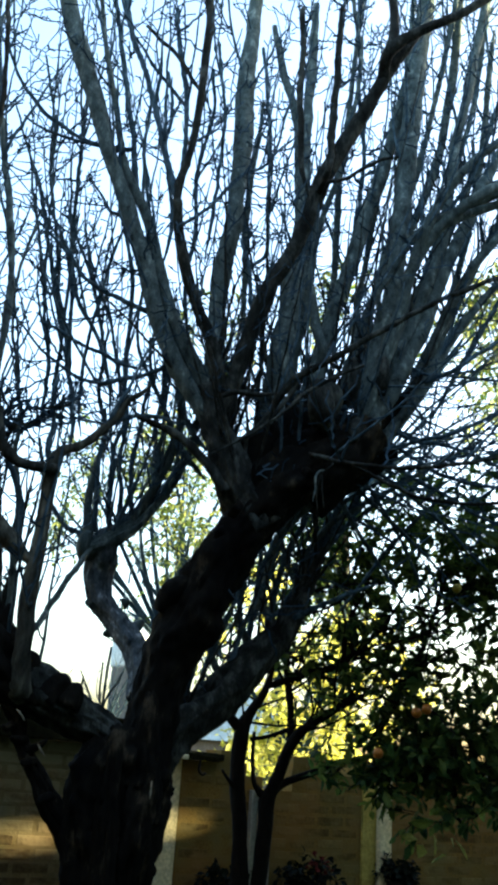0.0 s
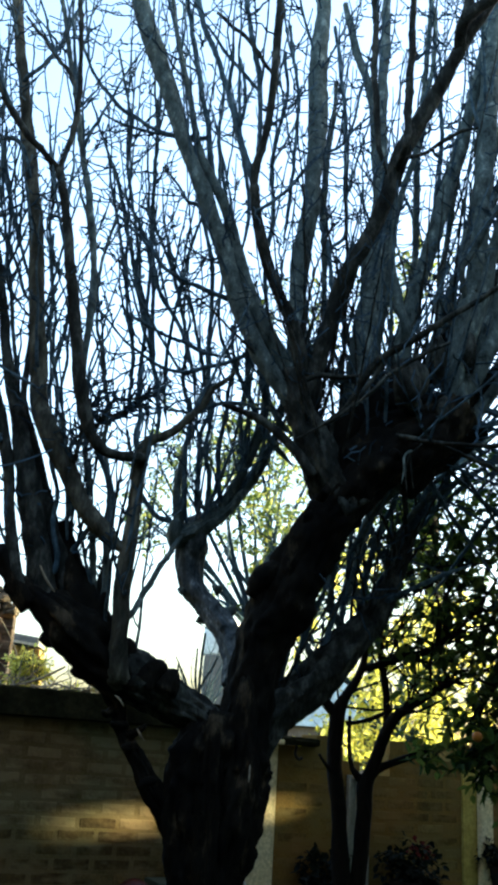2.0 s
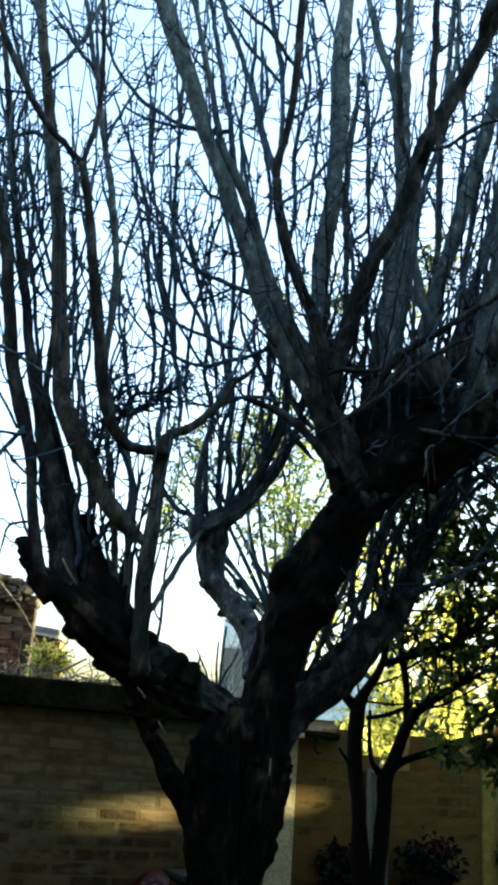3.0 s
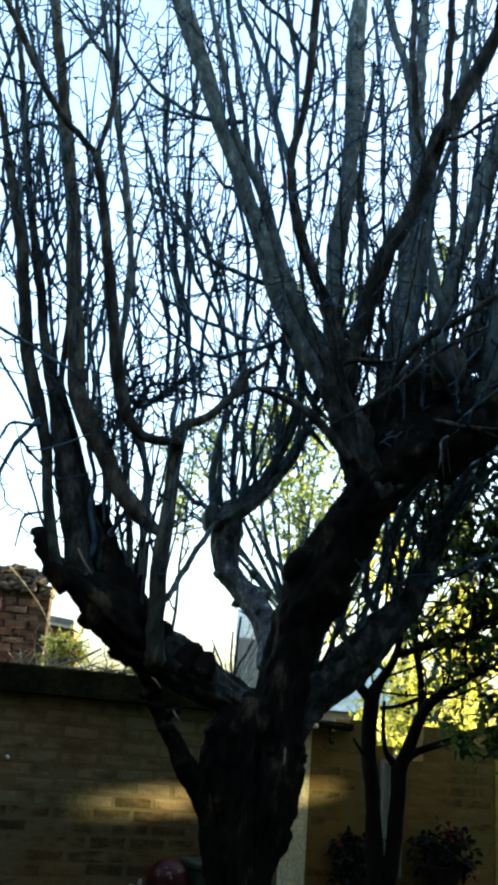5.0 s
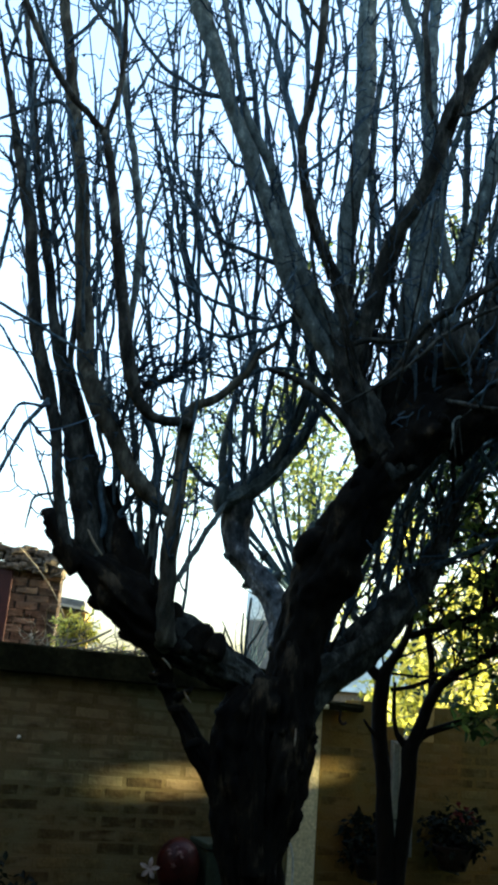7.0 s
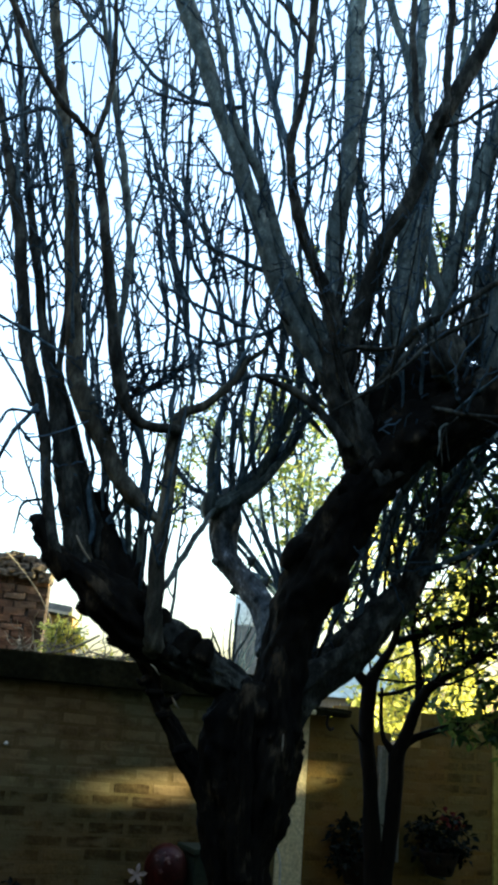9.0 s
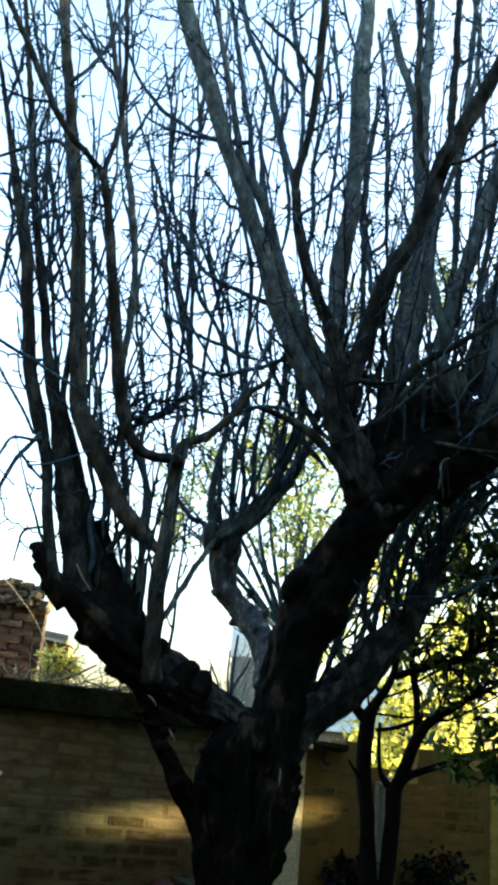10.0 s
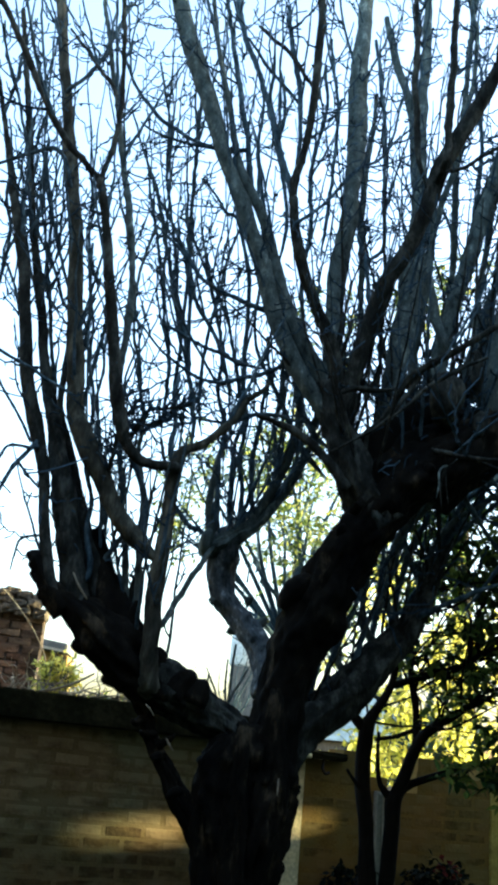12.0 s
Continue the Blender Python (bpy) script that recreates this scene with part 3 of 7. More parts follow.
def grow_big_tree():
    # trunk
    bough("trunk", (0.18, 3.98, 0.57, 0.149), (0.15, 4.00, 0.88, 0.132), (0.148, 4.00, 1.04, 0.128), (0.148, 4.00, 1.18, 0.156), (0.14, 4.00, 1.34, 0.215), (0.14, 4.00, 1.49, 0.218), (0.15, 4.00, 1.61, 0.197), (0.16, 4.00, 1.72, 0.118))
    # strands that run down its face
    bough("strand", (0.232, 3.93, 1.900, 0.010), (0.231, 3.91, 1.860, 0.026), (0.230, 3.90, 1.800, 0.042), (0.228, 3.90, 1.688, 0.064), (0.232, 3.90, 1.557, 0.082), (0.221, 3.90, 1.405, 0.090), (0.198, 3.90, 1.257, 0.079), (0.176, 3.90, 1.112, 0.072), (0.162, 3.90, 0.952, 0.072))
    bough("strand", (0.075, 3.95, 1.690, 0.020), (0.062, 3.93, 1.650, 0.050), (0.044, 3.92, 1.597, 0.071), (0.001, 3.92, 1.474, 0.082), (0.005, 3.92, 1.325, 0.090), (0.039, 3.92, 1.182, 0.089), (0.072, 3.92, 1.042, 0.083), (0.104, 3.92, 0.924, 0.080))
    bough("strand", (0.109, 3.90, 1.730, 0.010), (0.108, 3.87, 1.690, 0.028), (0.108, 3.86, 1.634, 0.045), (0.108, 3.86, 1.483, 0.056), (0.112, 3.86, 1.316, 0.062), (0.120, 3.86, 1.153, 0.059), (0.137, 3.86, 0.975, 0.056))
    # left main limb; its outer half gets darker bark, shade put into colour
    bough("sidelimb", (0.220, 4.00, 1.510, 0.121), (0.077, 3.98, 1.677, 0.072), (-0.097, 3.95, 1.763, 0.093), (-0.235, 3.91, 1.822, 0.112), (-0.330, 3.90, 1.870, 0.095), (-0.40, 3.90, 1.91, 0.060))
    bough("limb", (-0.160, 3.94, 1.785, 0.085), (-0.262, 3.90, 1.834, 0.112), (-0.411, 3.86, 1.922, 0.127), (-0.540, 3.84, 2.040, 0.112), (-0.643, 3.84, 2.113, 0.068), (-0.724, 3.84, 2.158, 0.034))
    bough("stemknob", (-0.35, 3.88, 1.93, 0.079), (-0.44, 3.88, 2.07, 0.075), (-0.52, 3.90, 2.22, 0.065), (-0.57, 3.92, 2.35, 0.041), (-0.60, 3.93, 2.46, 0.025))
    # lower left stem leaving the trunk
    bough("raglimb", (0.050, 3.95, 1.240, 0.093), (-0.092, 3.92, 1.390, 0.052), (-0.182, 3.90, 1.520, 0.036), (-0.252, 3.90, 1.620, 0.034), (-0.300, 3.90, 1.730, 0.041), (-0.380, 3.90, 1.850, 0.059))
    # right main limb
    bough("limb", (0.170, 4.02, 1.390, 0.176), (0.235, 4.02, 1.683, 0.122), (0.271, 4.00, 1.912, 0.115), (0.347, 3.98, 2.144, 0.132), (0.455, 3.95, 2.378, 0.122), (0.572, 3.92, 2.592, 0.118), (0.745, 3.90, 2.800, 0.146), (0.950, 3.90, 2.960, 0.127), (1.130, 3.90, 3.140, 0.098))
    # low right limb
    bough("midlimb", (0.17, 4.03, 1.53, 0.154), (0.33, 4.08, 1.72, 0.119), (0.51, 4.15, 1.85, 0.098), (0.69, 4.22, 2.05, 0.084), (0.845, 4.28, 2.24, 0.062), (0.96, 4.36, 2.46, 0.042), (1.04, 4.42, 2.67, 0.026), (1.15, 4.50, 2.94, 0.018))
    # grey limb behind
    bough("greylimb", (0.22, 4.08, 1.86, 0.088), (0.17, 4.20, 2.04, 0.066), (0.08, 4.30, 2.17, 0.066), (-0.02, 4.38, 2.29, 0.062), (-0.05, 4.40, 2.42, 0.068), (-0.04, 4.38, 2.50, 0.076), (-0.03, 4.36, 2.56, 0.071), (0.00, 4.35, 2.61, 0.055), (0.04, 4.35, 2.65, 0.025))
    bough("armlimb", (-0.12, 4.36, 2.49, 0.033), (-0.10, 4.34, 2.52, 0.049), (-0.06, 4.33, 2.54, 0.049), (0.01, 4.33, 2.59, 0.046), (0.10, 4.35, 2.67, 0.033), (0.18, 4.36, 2.77, 0.028), (0.25, 4.38, 2.88, 0.022), (0.32, 4.35, 3.05, 0.017), (0.35, 4.30, 3.26, 0.011))
    bough("greyknob", (-0.12, 4.33, 2.47, 0.024), (-0.13, 4.31, 2.52, 0.038), (-0.13, 4.31, 2.57, 0.035), (-0.11, 4.31, 2.60, 0.016))
    bough("greyknob", (-0.063, 4.36, 2.269, 0.025), (-0.083, 4.36, 2.278, 0.017), (-0.094, 4.36, 2.282, 0.006))
    bough("greyknob", (0.048, 4.36, 2.149, 0.024), (0.022, 4.36, 2.142, 0.017), (0.009, 4.36, 2.133, 0.006))
    bough("greyknob", (0.078, 4.36, 2.285, 0.027), (0.101, 4.36, 2.298, 0.017), (0.114, 4.36, 2.307, 0.006))
    bough("greyknob", (0.152, 4.36, 2.184, 0.029), (0.174, 4.36, 2.207, 0.019), (0.184, 4.36, 2.219, 0.008))
    bough("knob", (0.24, 3.95, 2.20, 0.034), (0.27, 3.93, 2.27, 0.053), (0.31, 3.93, 2.31, 0.049), (0.37, 3.95, 2.37, 0.025))
    # crown fork stem
    bough("forklimb", (0.65, 3.92, 2.60, 0.119), (0.53, 3.90, 2.77, 0.095), (0.44, 3.90, 2.95, 0.076), (0.38, 3.90, 3.10, 0.069), (0.35, 3.92, 3.25, 0.052))
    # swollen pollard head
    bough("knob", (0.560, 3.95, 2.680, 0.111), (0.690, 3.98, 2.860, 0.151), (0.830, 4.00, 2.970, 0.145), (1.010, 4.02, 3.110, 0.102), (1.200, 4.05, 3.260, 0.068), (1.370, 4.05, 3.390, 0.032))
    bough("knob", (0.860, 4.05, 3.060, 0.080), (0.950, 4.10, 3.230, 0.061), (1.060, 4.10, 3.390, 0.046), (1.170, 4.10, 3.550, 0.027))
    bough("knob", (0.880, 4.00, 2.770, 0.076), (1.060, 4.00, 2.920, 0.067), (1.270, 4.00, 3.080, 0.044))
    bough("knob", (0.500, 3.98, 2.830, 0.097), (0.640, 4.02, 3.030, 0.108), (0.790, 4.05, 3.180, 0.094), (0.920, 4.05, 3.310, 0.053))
    # stub knobs
    bough("knob", (0.49, 3.75, 2.64, 0.048), (0.52, 3.75, 2.62, 0.038))
    # leftmost uprights
    bough("darkbranch", (-0.728, 3.80, 2.162, 0.0302), (-0.769, 3.81, 2.292, 0.0259), (-0.811, 3.82, 2.462, 0.0239), (-0.842, 3.83, 2.638, 0.0255), (-0.884, 3.85, 2.780, 0.0308), (-0.943, 3.86, 2.925, 0.0387), (-1.010, 3.87, 3.141, 0.0318), (-1.062, 3.88, 3.396, 0.0299), (-1.112, 3.89, 3.632, 0.0278), (-1.173, 3.90, 3.845, 0.0256), (-1.236, 3.92, 4.065, 0.0219), (-1.306, 3.93, 4.292, 0.0167), (-1.384, 3.94, 4.561, 0.0131), (-1.482, 3.95, 4.874, 0.0107))
    bough("darkbranch", (-0.595, 3.84, 2.063, 0.0629), (-0.657, 3.85, 2.261, 0.0546), (-0.720, 3.87, 2.456, 0.0508), (-0.771, 3.88, 2.658, 0.0492), (-0.822, 3.89, 2.815, 0.0400), (-0.879, 3.91, 2.976, 0.0317), (-0.926, 3.92, 3.114, 0.0270), (-0.970, 3.93, 3.285, 0.0248), (-1.010, 3.94, 3.462, 0.0225), (-1.057, 3.96, 3.643, 0.0215), (-1.108, 3.97, 3.830, 0.0205), (-1.160, 3.98, 4.054, 0.0179), (-1.210, 4.00, 4.286, 0.0182), (-1.260, 4.01, 4.527, 0.0172), (-1.314, 4.02, 4.776, 0.0162), (-1.375, 4.04, 5.034, 0.0151), (-1.442, 4.05, 5.338, 0.0140))
    bough("darkbranch", (-0.503, 3.90, 2.102, 0.0593), (-0.583, 3.91, 2.279, 0.0506), (-0.651, 3.92, 2.425, 0.0440), (-0.715, 3.93, 2.601, 0.0397), (-0.762, 3.94, 2.757, 0.0327), (-0.814, 3.96, 2.891, 0.0229), (-0.857, 3.97, 3.029, 0.0166), (-0.865, 3.98, 3.187, 0.0144), (-0.872, 3.99, 3.349, 0.0098), (-0.879, 4.00, 3.472, 0.0074))
    bough("branch", (-0.876, 3.95, 2.884, 0.0117), (-0.895, 3.97, 3.111, 0.0108), (-0.952, 3.99, 3.344, 0.0098), (-0.996, 4.01, 3.558, 0.0100), (-1.053, 4.04, 3.780, 0.0101), (-1.077, 4.06, 4.045, 0.0091), (-1.153, 4.08, 4.316, 0.0079), (-1.181, 4.10, 4.569, 0.0068))
    # stem that forks off the upright
    bough("brownbranch", (-0.301, 3.78, 2.312, 0.0375), (-0.418, 3.79, 2.408, 0.0414), (-0.507, 3.81, 2.507, 0.0407), (-0.582, 3.82, 2.643, 0.0436), (-0.645, 3.83, 2.744, 0.0490), (-0.711, 3.84, 2.860, 0.0496), (-0.759, 3.86, 2.967, 0.0438), (-0.792, 3.87, 3.133, 0.0407), (-0.823, 3.88, 3.333, 0.0388), (-0.854, 3.90, 3.539, 0.0382), (-0.893, 3.91, 3.782, 0.0362), (-0.932, 3.92, 4.003, 0.0342), (-0.979, 3.94, 4.215, 0.0333), (-1.029, 3.95, 4.434, 0.0325), (-1.081, 3.96, 4.677, 0.0302), (-1.138, 3.97, 4.929, 0.0278), (-1.191, 3.99, 5.190, 0.0269), (-1.273, 4.00, 5.574, 0.0230))
    bough("brownbranch", (-0.283, 3.82, 1.815, 0.052), (-0.290, 3.785, 1.884, 0.043), (-0.298, 3.77, 1.974, 0.036), (-0.304, 3.77, 2.088, 0.036), (-0.304, 3.78, 2.228, 0.035), (-0.300, 3.78, 2.348, 0.034), (-0.291, 3.79, 2.495, 0.032), (-0.287, 3.79, 2.621, 0.031), (-0.280, 3.79, 2.744, 0.030), (-0.258, 3.80, 2.817, 0.023), (-0.196, 3.80, 2.844, 0.018), (-0.119, 3.80, 2.915, 0.017), (-0.055, 3.81, 2.996, 0.016), (-0.012, 3.81, 3.081, 0.014), (0.047, 3.82, 3.134, 0.010), (0.087, 3.82, 3.183, 0.008))
    bough("barebranch", (-0.265, 3.80, 2.060, 0.0127), (-0.210, 3.94, 2.213, 0.0134), (-0.145, 4.09, 2.381, 0.0128), (-0.112, 4.23, 2.475, 0.0109), (-0.062, 4.38, 2.592, 0.0063))
    # dark front fork
    bough("darkbranch", (-0.280, 3.74, 2.720, 0.0239), (-0.366, 3.73, 2.719, 0.0239), (-0.433, 3.72, 2.732, 0.0238), (-0.494, 3.71, 2.791, 0.0262), (-0.531, 3.69, 2.873, 0.0287), (-0.559, 3.68, 2.981, 0.0301), (-0.583, 3.67, 3.092, 0.0278), (-0.619, 3.66, 3.270, 0.0257), (-0.652, 3.65, 3.452, 0.0247), (-0.690, 3.64, 3.638, 0.0237), (-0.724, 3.62, 3.800, 0.0214), (-0.754, 3.61, 3.935, 0.0203), (-0.773, 3.60, 4.002, 0.0204))
    bough("darkbranch", (-0.773, 3.60, 3.996, 0.0164), (-0.856, 3.59, 4.081, 0.0153), (-0.929, 3.57, 4.143, 0.0165), (-1.008, 3.56, 4.251, 0.0165), (-1.092, 3.55, 4.403, 0.0155), (-1.172, 3.54, 4.558, 0.0156), (-1.246, 3.52, 4.684, 0.0145), (-1.331, 3.51, 4.827, 0.0134), (-1.544, 3.50, 5.094, 0.0111))
    bough("darkbranch", (-0.773, 3.60, 3.996, 0.0140), (-0.749, 3.59, 4.100, 0.0129), (-0.731, 3.58, 4.217, 0.0130), (-0.727, 3.57, 4.365, 0.0119), (-0.745, 3.57, 4.577, 0.0109), (-0.767, 3.56, 4.795, 0.0110), (-0.803, 3.55, 5.086, 0.0100))
    bough("branch", (-0.573, 3.70, 3.066, 0.0145), (-0.571, 3.72, 3.248, 0.0148), (-0.571, 3.73, 3.408, 0.0189), (-0.584, 3.75, 3.600, 0.0153), (-0.616, 3.77, 3.782, 0.0168), (-0.646, 3.78, 3.940, 0.0170), (-0.682, 3.80, 4.101, 0.0160), (-0.724, 3.82, 4.267, 0.0150), (-0.763, 3.83, 4.438, 0.0140), (-0.809, 3.85, 4.647, 0.0129), (-0.864, 3.87, 4.861, 0.0131), (-0.917, 3.88, 5.084, 0.0120), (-0.996, 3.90, 5.423, 0.0110))
    bough("branch", (-0.289, 3.80, 2.738, 0.0157), (-0.318, 3.81, 2.830, 0.0135), (-0.312, 3.83, 2.940, 0.0114), (-0.331, 3.84, 3.050, 0.0092), (-0.325, 3.85, 3.193, 0.0070))
    # slender shoots between the uprights
    bough("branch", (-0.532, 3.90, 2.208, 0.0132), (-0.589, 3.91, 2.365, 0.0100), (-0.582, 3.92, 2.545, 0.0091), (-0.644, 3.93, 2.711, 0.0081), (-0.693, 3.94, 2.897, 0.0082), (-0.709, 3.96, 3.093, 0.0083), (-0.757, 3.97, 3.263, 0.0084), (-0.769, 3.98, 3.470, 0.0074), (-0.818, 3.99, 3.682, 0.0075), (-0.837, 4.00, 3.903, 0.0063))
    bough("branch", (-0.523, 3.90, 2.233, 0.0121), (-0.558, 3.93, 2.421, 0.0090), (-0.575, 3.96, 2.580, 0.0080), (-0.628, 3.99, 2.742, 0.0082), (-0.664, 4.01, 2.925, 0.0071), (-0.705, 4.04, 3.100, 0.0073), (-0.704, 4.07, 3.285, 0.0074), (-0.746, 4.10, 3.473, 0.0063))
    bough("branch", (-0.593, 3.85, 2.266, 0.0131), (-0.637, 3.87, 2.463, 0.0100), (-0.637, 3.89, 2.582, 0.0090), (-0.679, 3.91, 2.701, 0.0092), (-0.704, 3.93, 2.837, 0.0081), (-0.750, 3.95, 2.976, 0.0071))
    bough("branch", (-0.434, 3.90, 2.120, 0.0202), (-0.458, 3.91, 2.327, 0.0145), (-0.486, 3.93, 2.478, 0.0136), (-0.530, 3.94, 2.697, 0.0115), (-0.558, 3.96, 2.859, 0.0105), (-0.590, 3.97, 2.998, 0.0095), (-0.601, 3.99, 3.171, 0.0084), (-0.607, 4.00, 3.349, 0.0073))
    bough("branch", (-0.384, 3.90, 2.100, 0.0178), (-0.399, 3.91, 2.319, 0.0122), (-0.423, 3.92, 2.444, 0.0124), (-0.418, 3.94, 2.575, 0.0114), (-0.439, 3.95, 2.707, 0.0104), (-0.472, 3.96, 2.868, 0.0106), (-0.473, 3.97, 3.009, 0.0095), (-0.505, 3.99, 3.151, 0.0084), (-0.543, 4.00, 3.325, 0.0073), (-0.583, 4.01, 3.504, 0.0074), (-0.595, 4.02, 3.753, 0.0076), (-0.575, 4.04, 3.918, 0.0064), (-0.546, 4.05, 4.057, 0.0052))
    bough("branch", (-0.394, 3.82, 2.385, 0.0109), (-0.391, 3.81, 2.544, 0.0133), (-0.434, 3.81, 2.677, 0.0134), (-0.478, 3.80, 2.766, 0.0134))
    bough("branch", (-0.565, 3.90, 2.278, 0.0122), (-0.529, 3.88, 2.338, 0.0122), (-0.492, 3.86, 2.411, 0.0111), (-0.457, 3.84, 2.458, 0.0088))
    bough("branch", (-0.755, 4.00, 3.107, 0.0096), (-0.748, 4.05, 3.272, 0.0111), (-0.737, 4.10, 3.444, 0.0101), (-0.743, 4.15, 3.621, 0.0090), (-0.785, 4.20, 3.834, 0.0079))
    bough("branch", (-0.826, 4.05, 3.294, 0.0086), (-0.810, 4.08, 3.455, 0.0100), (-0.824, 4.10, 3.649, 0.0102), (-0.854, 4.12, 3.817, 0.0091), (-0.889, 4.15, 4.022, 0.0079), (-0.911, 4.17, 4.270, 0.0081), (-0.972, 4.20, 4.488, 0.0069))
    bough("branch", (-0.873, 4.00, 3.502, 0.0086), (-0.949, 4.05, 3.612, 0.0088), (-1.023, 4.10, 3.788, 0.0090), (-1.099, 4.15, 3.922, 0.0079), (-1.174, 4.20, 4.060, 0.0067))
    bough("branch", (-0.919, 4.00, 3.648, 0.0075), (-0.998, 4.03, 3.841, 0.0089), (-1.064, 4.05, 4.041, 0.0078), (-1.115, 4.07, 4.217, 0.0079), (-1.168, 4.10, 4.398, 0.0067))
    # thin branches past the picture's edge
    bough("branch", (-0.904, 3.82, 2.788, 0.0101), (-0.958, 3.79, 2.691, 0.0100), (-0.992, 3.76, 2.591, 0.0088), (-1.025, 3.73, 2.464, 0.0086), (-1.078, 3.70, 2.267, 0.0063))
    bough("branch", (-0.925, 3.82, 2.794, 0.0068), (-0.987, 3.84, 2.888, 0.0068), (-1.062, 3.86, 2.996, 0.0069), (-1.132, 3.88, 3.094, 0.0058), (-1.234, 3.90, 3.219, 0.0047))
    bough("branch", (-1.208, 3.70, 3.206, 0.0068), (-1.132, 3.71, 3.178, 0.0068), (-1.002, 3.73, 3.117, 0.0079), (-0.873, 3.74, 3.056, 0.0079), (-0.764, 3.75, 2.999, 0.0068))
    bough("branch", (-0.892, 3.80, 2.764, 0.0078), (-1.005, 3.77, 2.751, 0.0067), (-1.049, 3.73, 2.615, 0.0065), (-1.098, 3.70, 2.528, 0.0043))
    bough("branch", (-1.072, 3.90, 3.347, 0.0084), (-1.145, 3.98, 3.554, 0.0074), (-1.217, 4.05, 3.711, 0.0076), (-1.303, 4.12, 3.840, 0.0065), (-1.420, 4.20, 3.922, 0.0053))
    bough("branch", (-1.251, 3.95, 3.414, 0.0097), (-1.243, 3.97, 3.666, 0.0099), (-1.247, 4.00, 3.834, 0.0088), (-1.270, 4.03, 3.990, 0.0090), (-1.322, 4.05, 4.180, 0.0078), (-1.338, 4.07, 4.397, 0.0067), (-1.400, 4.10, 4.653, 0.0054))
    bough("branch", (-0.814, 3.85, 2.399, 0.0055), (-0.895, 3.83, 2.371, 0.0055), (-0.912, 3.82, 2.294, 0.0043), (-0.910, 3.80, 2.230, 0.0032))
    bough("branch", (-0.971, 3.90, 4.159, 0.0076), (-1.030, 3.90, 4.305, 0.0102), (-1.081, 3.90, 4.356, 0.0115), (-1.152, 3.90, 4.343, 0.0102), (-1.239, 3.90, 4.292, 0.0089), (-1.342, 3.90, 4.237, 0.0076), (-1.493, 3.90, 4.151, 0.0051))
    bough("branch", (-1.210, 3.95, 4.269, 0.0090), (-1.265, 3.91, 4.484, 0.0078), (-1.332, 3.88, 4.684, 0.0078), (-1.395, 3.84, 4.853, 0.0065), (-1.436, 3.80, 5.024, 0.0052))
    bough("branch", (-1.180, 3.95, 4.046, 0.0063), (-1.251, 3.90, 4.117, 0.0063), (-1.309, 3.85, 4.102, 0.0062), (-1.396, 3.80, 4.050, 0.0049))
    bough("branch", (-1.070, 3.92, 4.748, 0.0119), (-1.006, 3.93, 4.828, 0.0106), (-0.959, 3.93, 4.908, 0.0107), (-0.928, 3.94, 5.004, 0.0108), (-0.907, 3.94, 5.094, 0.0108), (-0.888, 3.95, 5.181, 0.0095), (-0.840, 3.95, 5.377, 0.0069))
    bough("branch", (-0.738, 3.60, 4.416, 0.0108), (-0.796, 3.64, 4.555, 0.0098), (-0.856, 3.68, 4.652, 0.0100), (-0.926, 3.72, 4.760, 0.0089), (-1.004, 3.76, 4.890, 0.0077), (-1.092, 3.80, 5.017, 0.0065))
    # crown: left diagonals
    bough("branch", (0.383, 3.92, 3.062, 0.0487), (0.290, 3.93, 3.197, 0.0441), (0.188, 3.94, 3.364, 0.0434), (0.103, 3.96, 3.537, 0.0440), (0.044, 3.97, 3.718, 0.0447), (-0.013, 3.98, 3.904, 0.0426), (-0.087, 3.99, 4.094, 0.0405), (-0.157, 4.00, 4.275, 0.0396), (-0.222, 4.02, 4.443, 0.0387), (-0.278, 4.03, 4.600, 0.0436), (-0.337, 4.04, 4.778, 0.0471), (-0.407, 4.05, 4.960, 0.0492), (-0.465, 4.06, 5.130, 0.0514), (-0.525, 4.08, 5.303, 0.0505), (-0.587, 4.09, 5.500, 0.0465), (-0.723, 4.10, 5.896, 0.0382))
    bough("branch", (0.391, 3.95, 3.199, 0.0417), (0.295, 3.96, 3.351, 0.0382), (0.208, 3.96, 3.506, 0.0347), (0.131, 3.97, 3.667, 0.0311), (0.081, 3.98, 3.819, 0.0314), (0.038, 3.99, 3.975, 0.0290), (-0.014, 3.99, 4.134, 0.0280), (-0.077, 4.00, 4.263, 0.0268), (-0.130, 4.01, 4.369, 0.0228), (-0.180, 4.01, 4.497, 0.0172), (-0.214, 4.02, 4.636, 0.0160), (-0.258, 4.03, 4.848, 0.0149), (-0.314, 4.04, 5.064, 0.0138), (-0.367, 4.04, 5.288, 0.0126), (-0.428, 4.05, 5.634, 0.0100))
    bough("branch", (-0.083, 4.05, 4.296, 0.0171), (-0.118, 4.07, 4.507, 0.0161), (-0.146, 4.08, 4.690, 0.0149), (-0.193, 4.10, 4.913, 0.0152), (-0.241, 4.12, 5.143, 0.0141), (-0.291, 4.13, 5.380, 0.0129), (-0.355, 4.15, 5.704, 0.0102))
    # dark fork in front
    bough("darkbranch", (0.395, 3.88, 3.268, 0.0335), (0.347, 3.85, 3.434, 0.0311), (0.278, 3.82, 3.556, 0.0285), (0.216, 3.79, 3.694, 0.0273), (0.167, 3.76, 3.820, 0.0287), (0.133, 3.73, 3.947, 0.0235), (0.110, 3.70, 4.076, 0.0222))
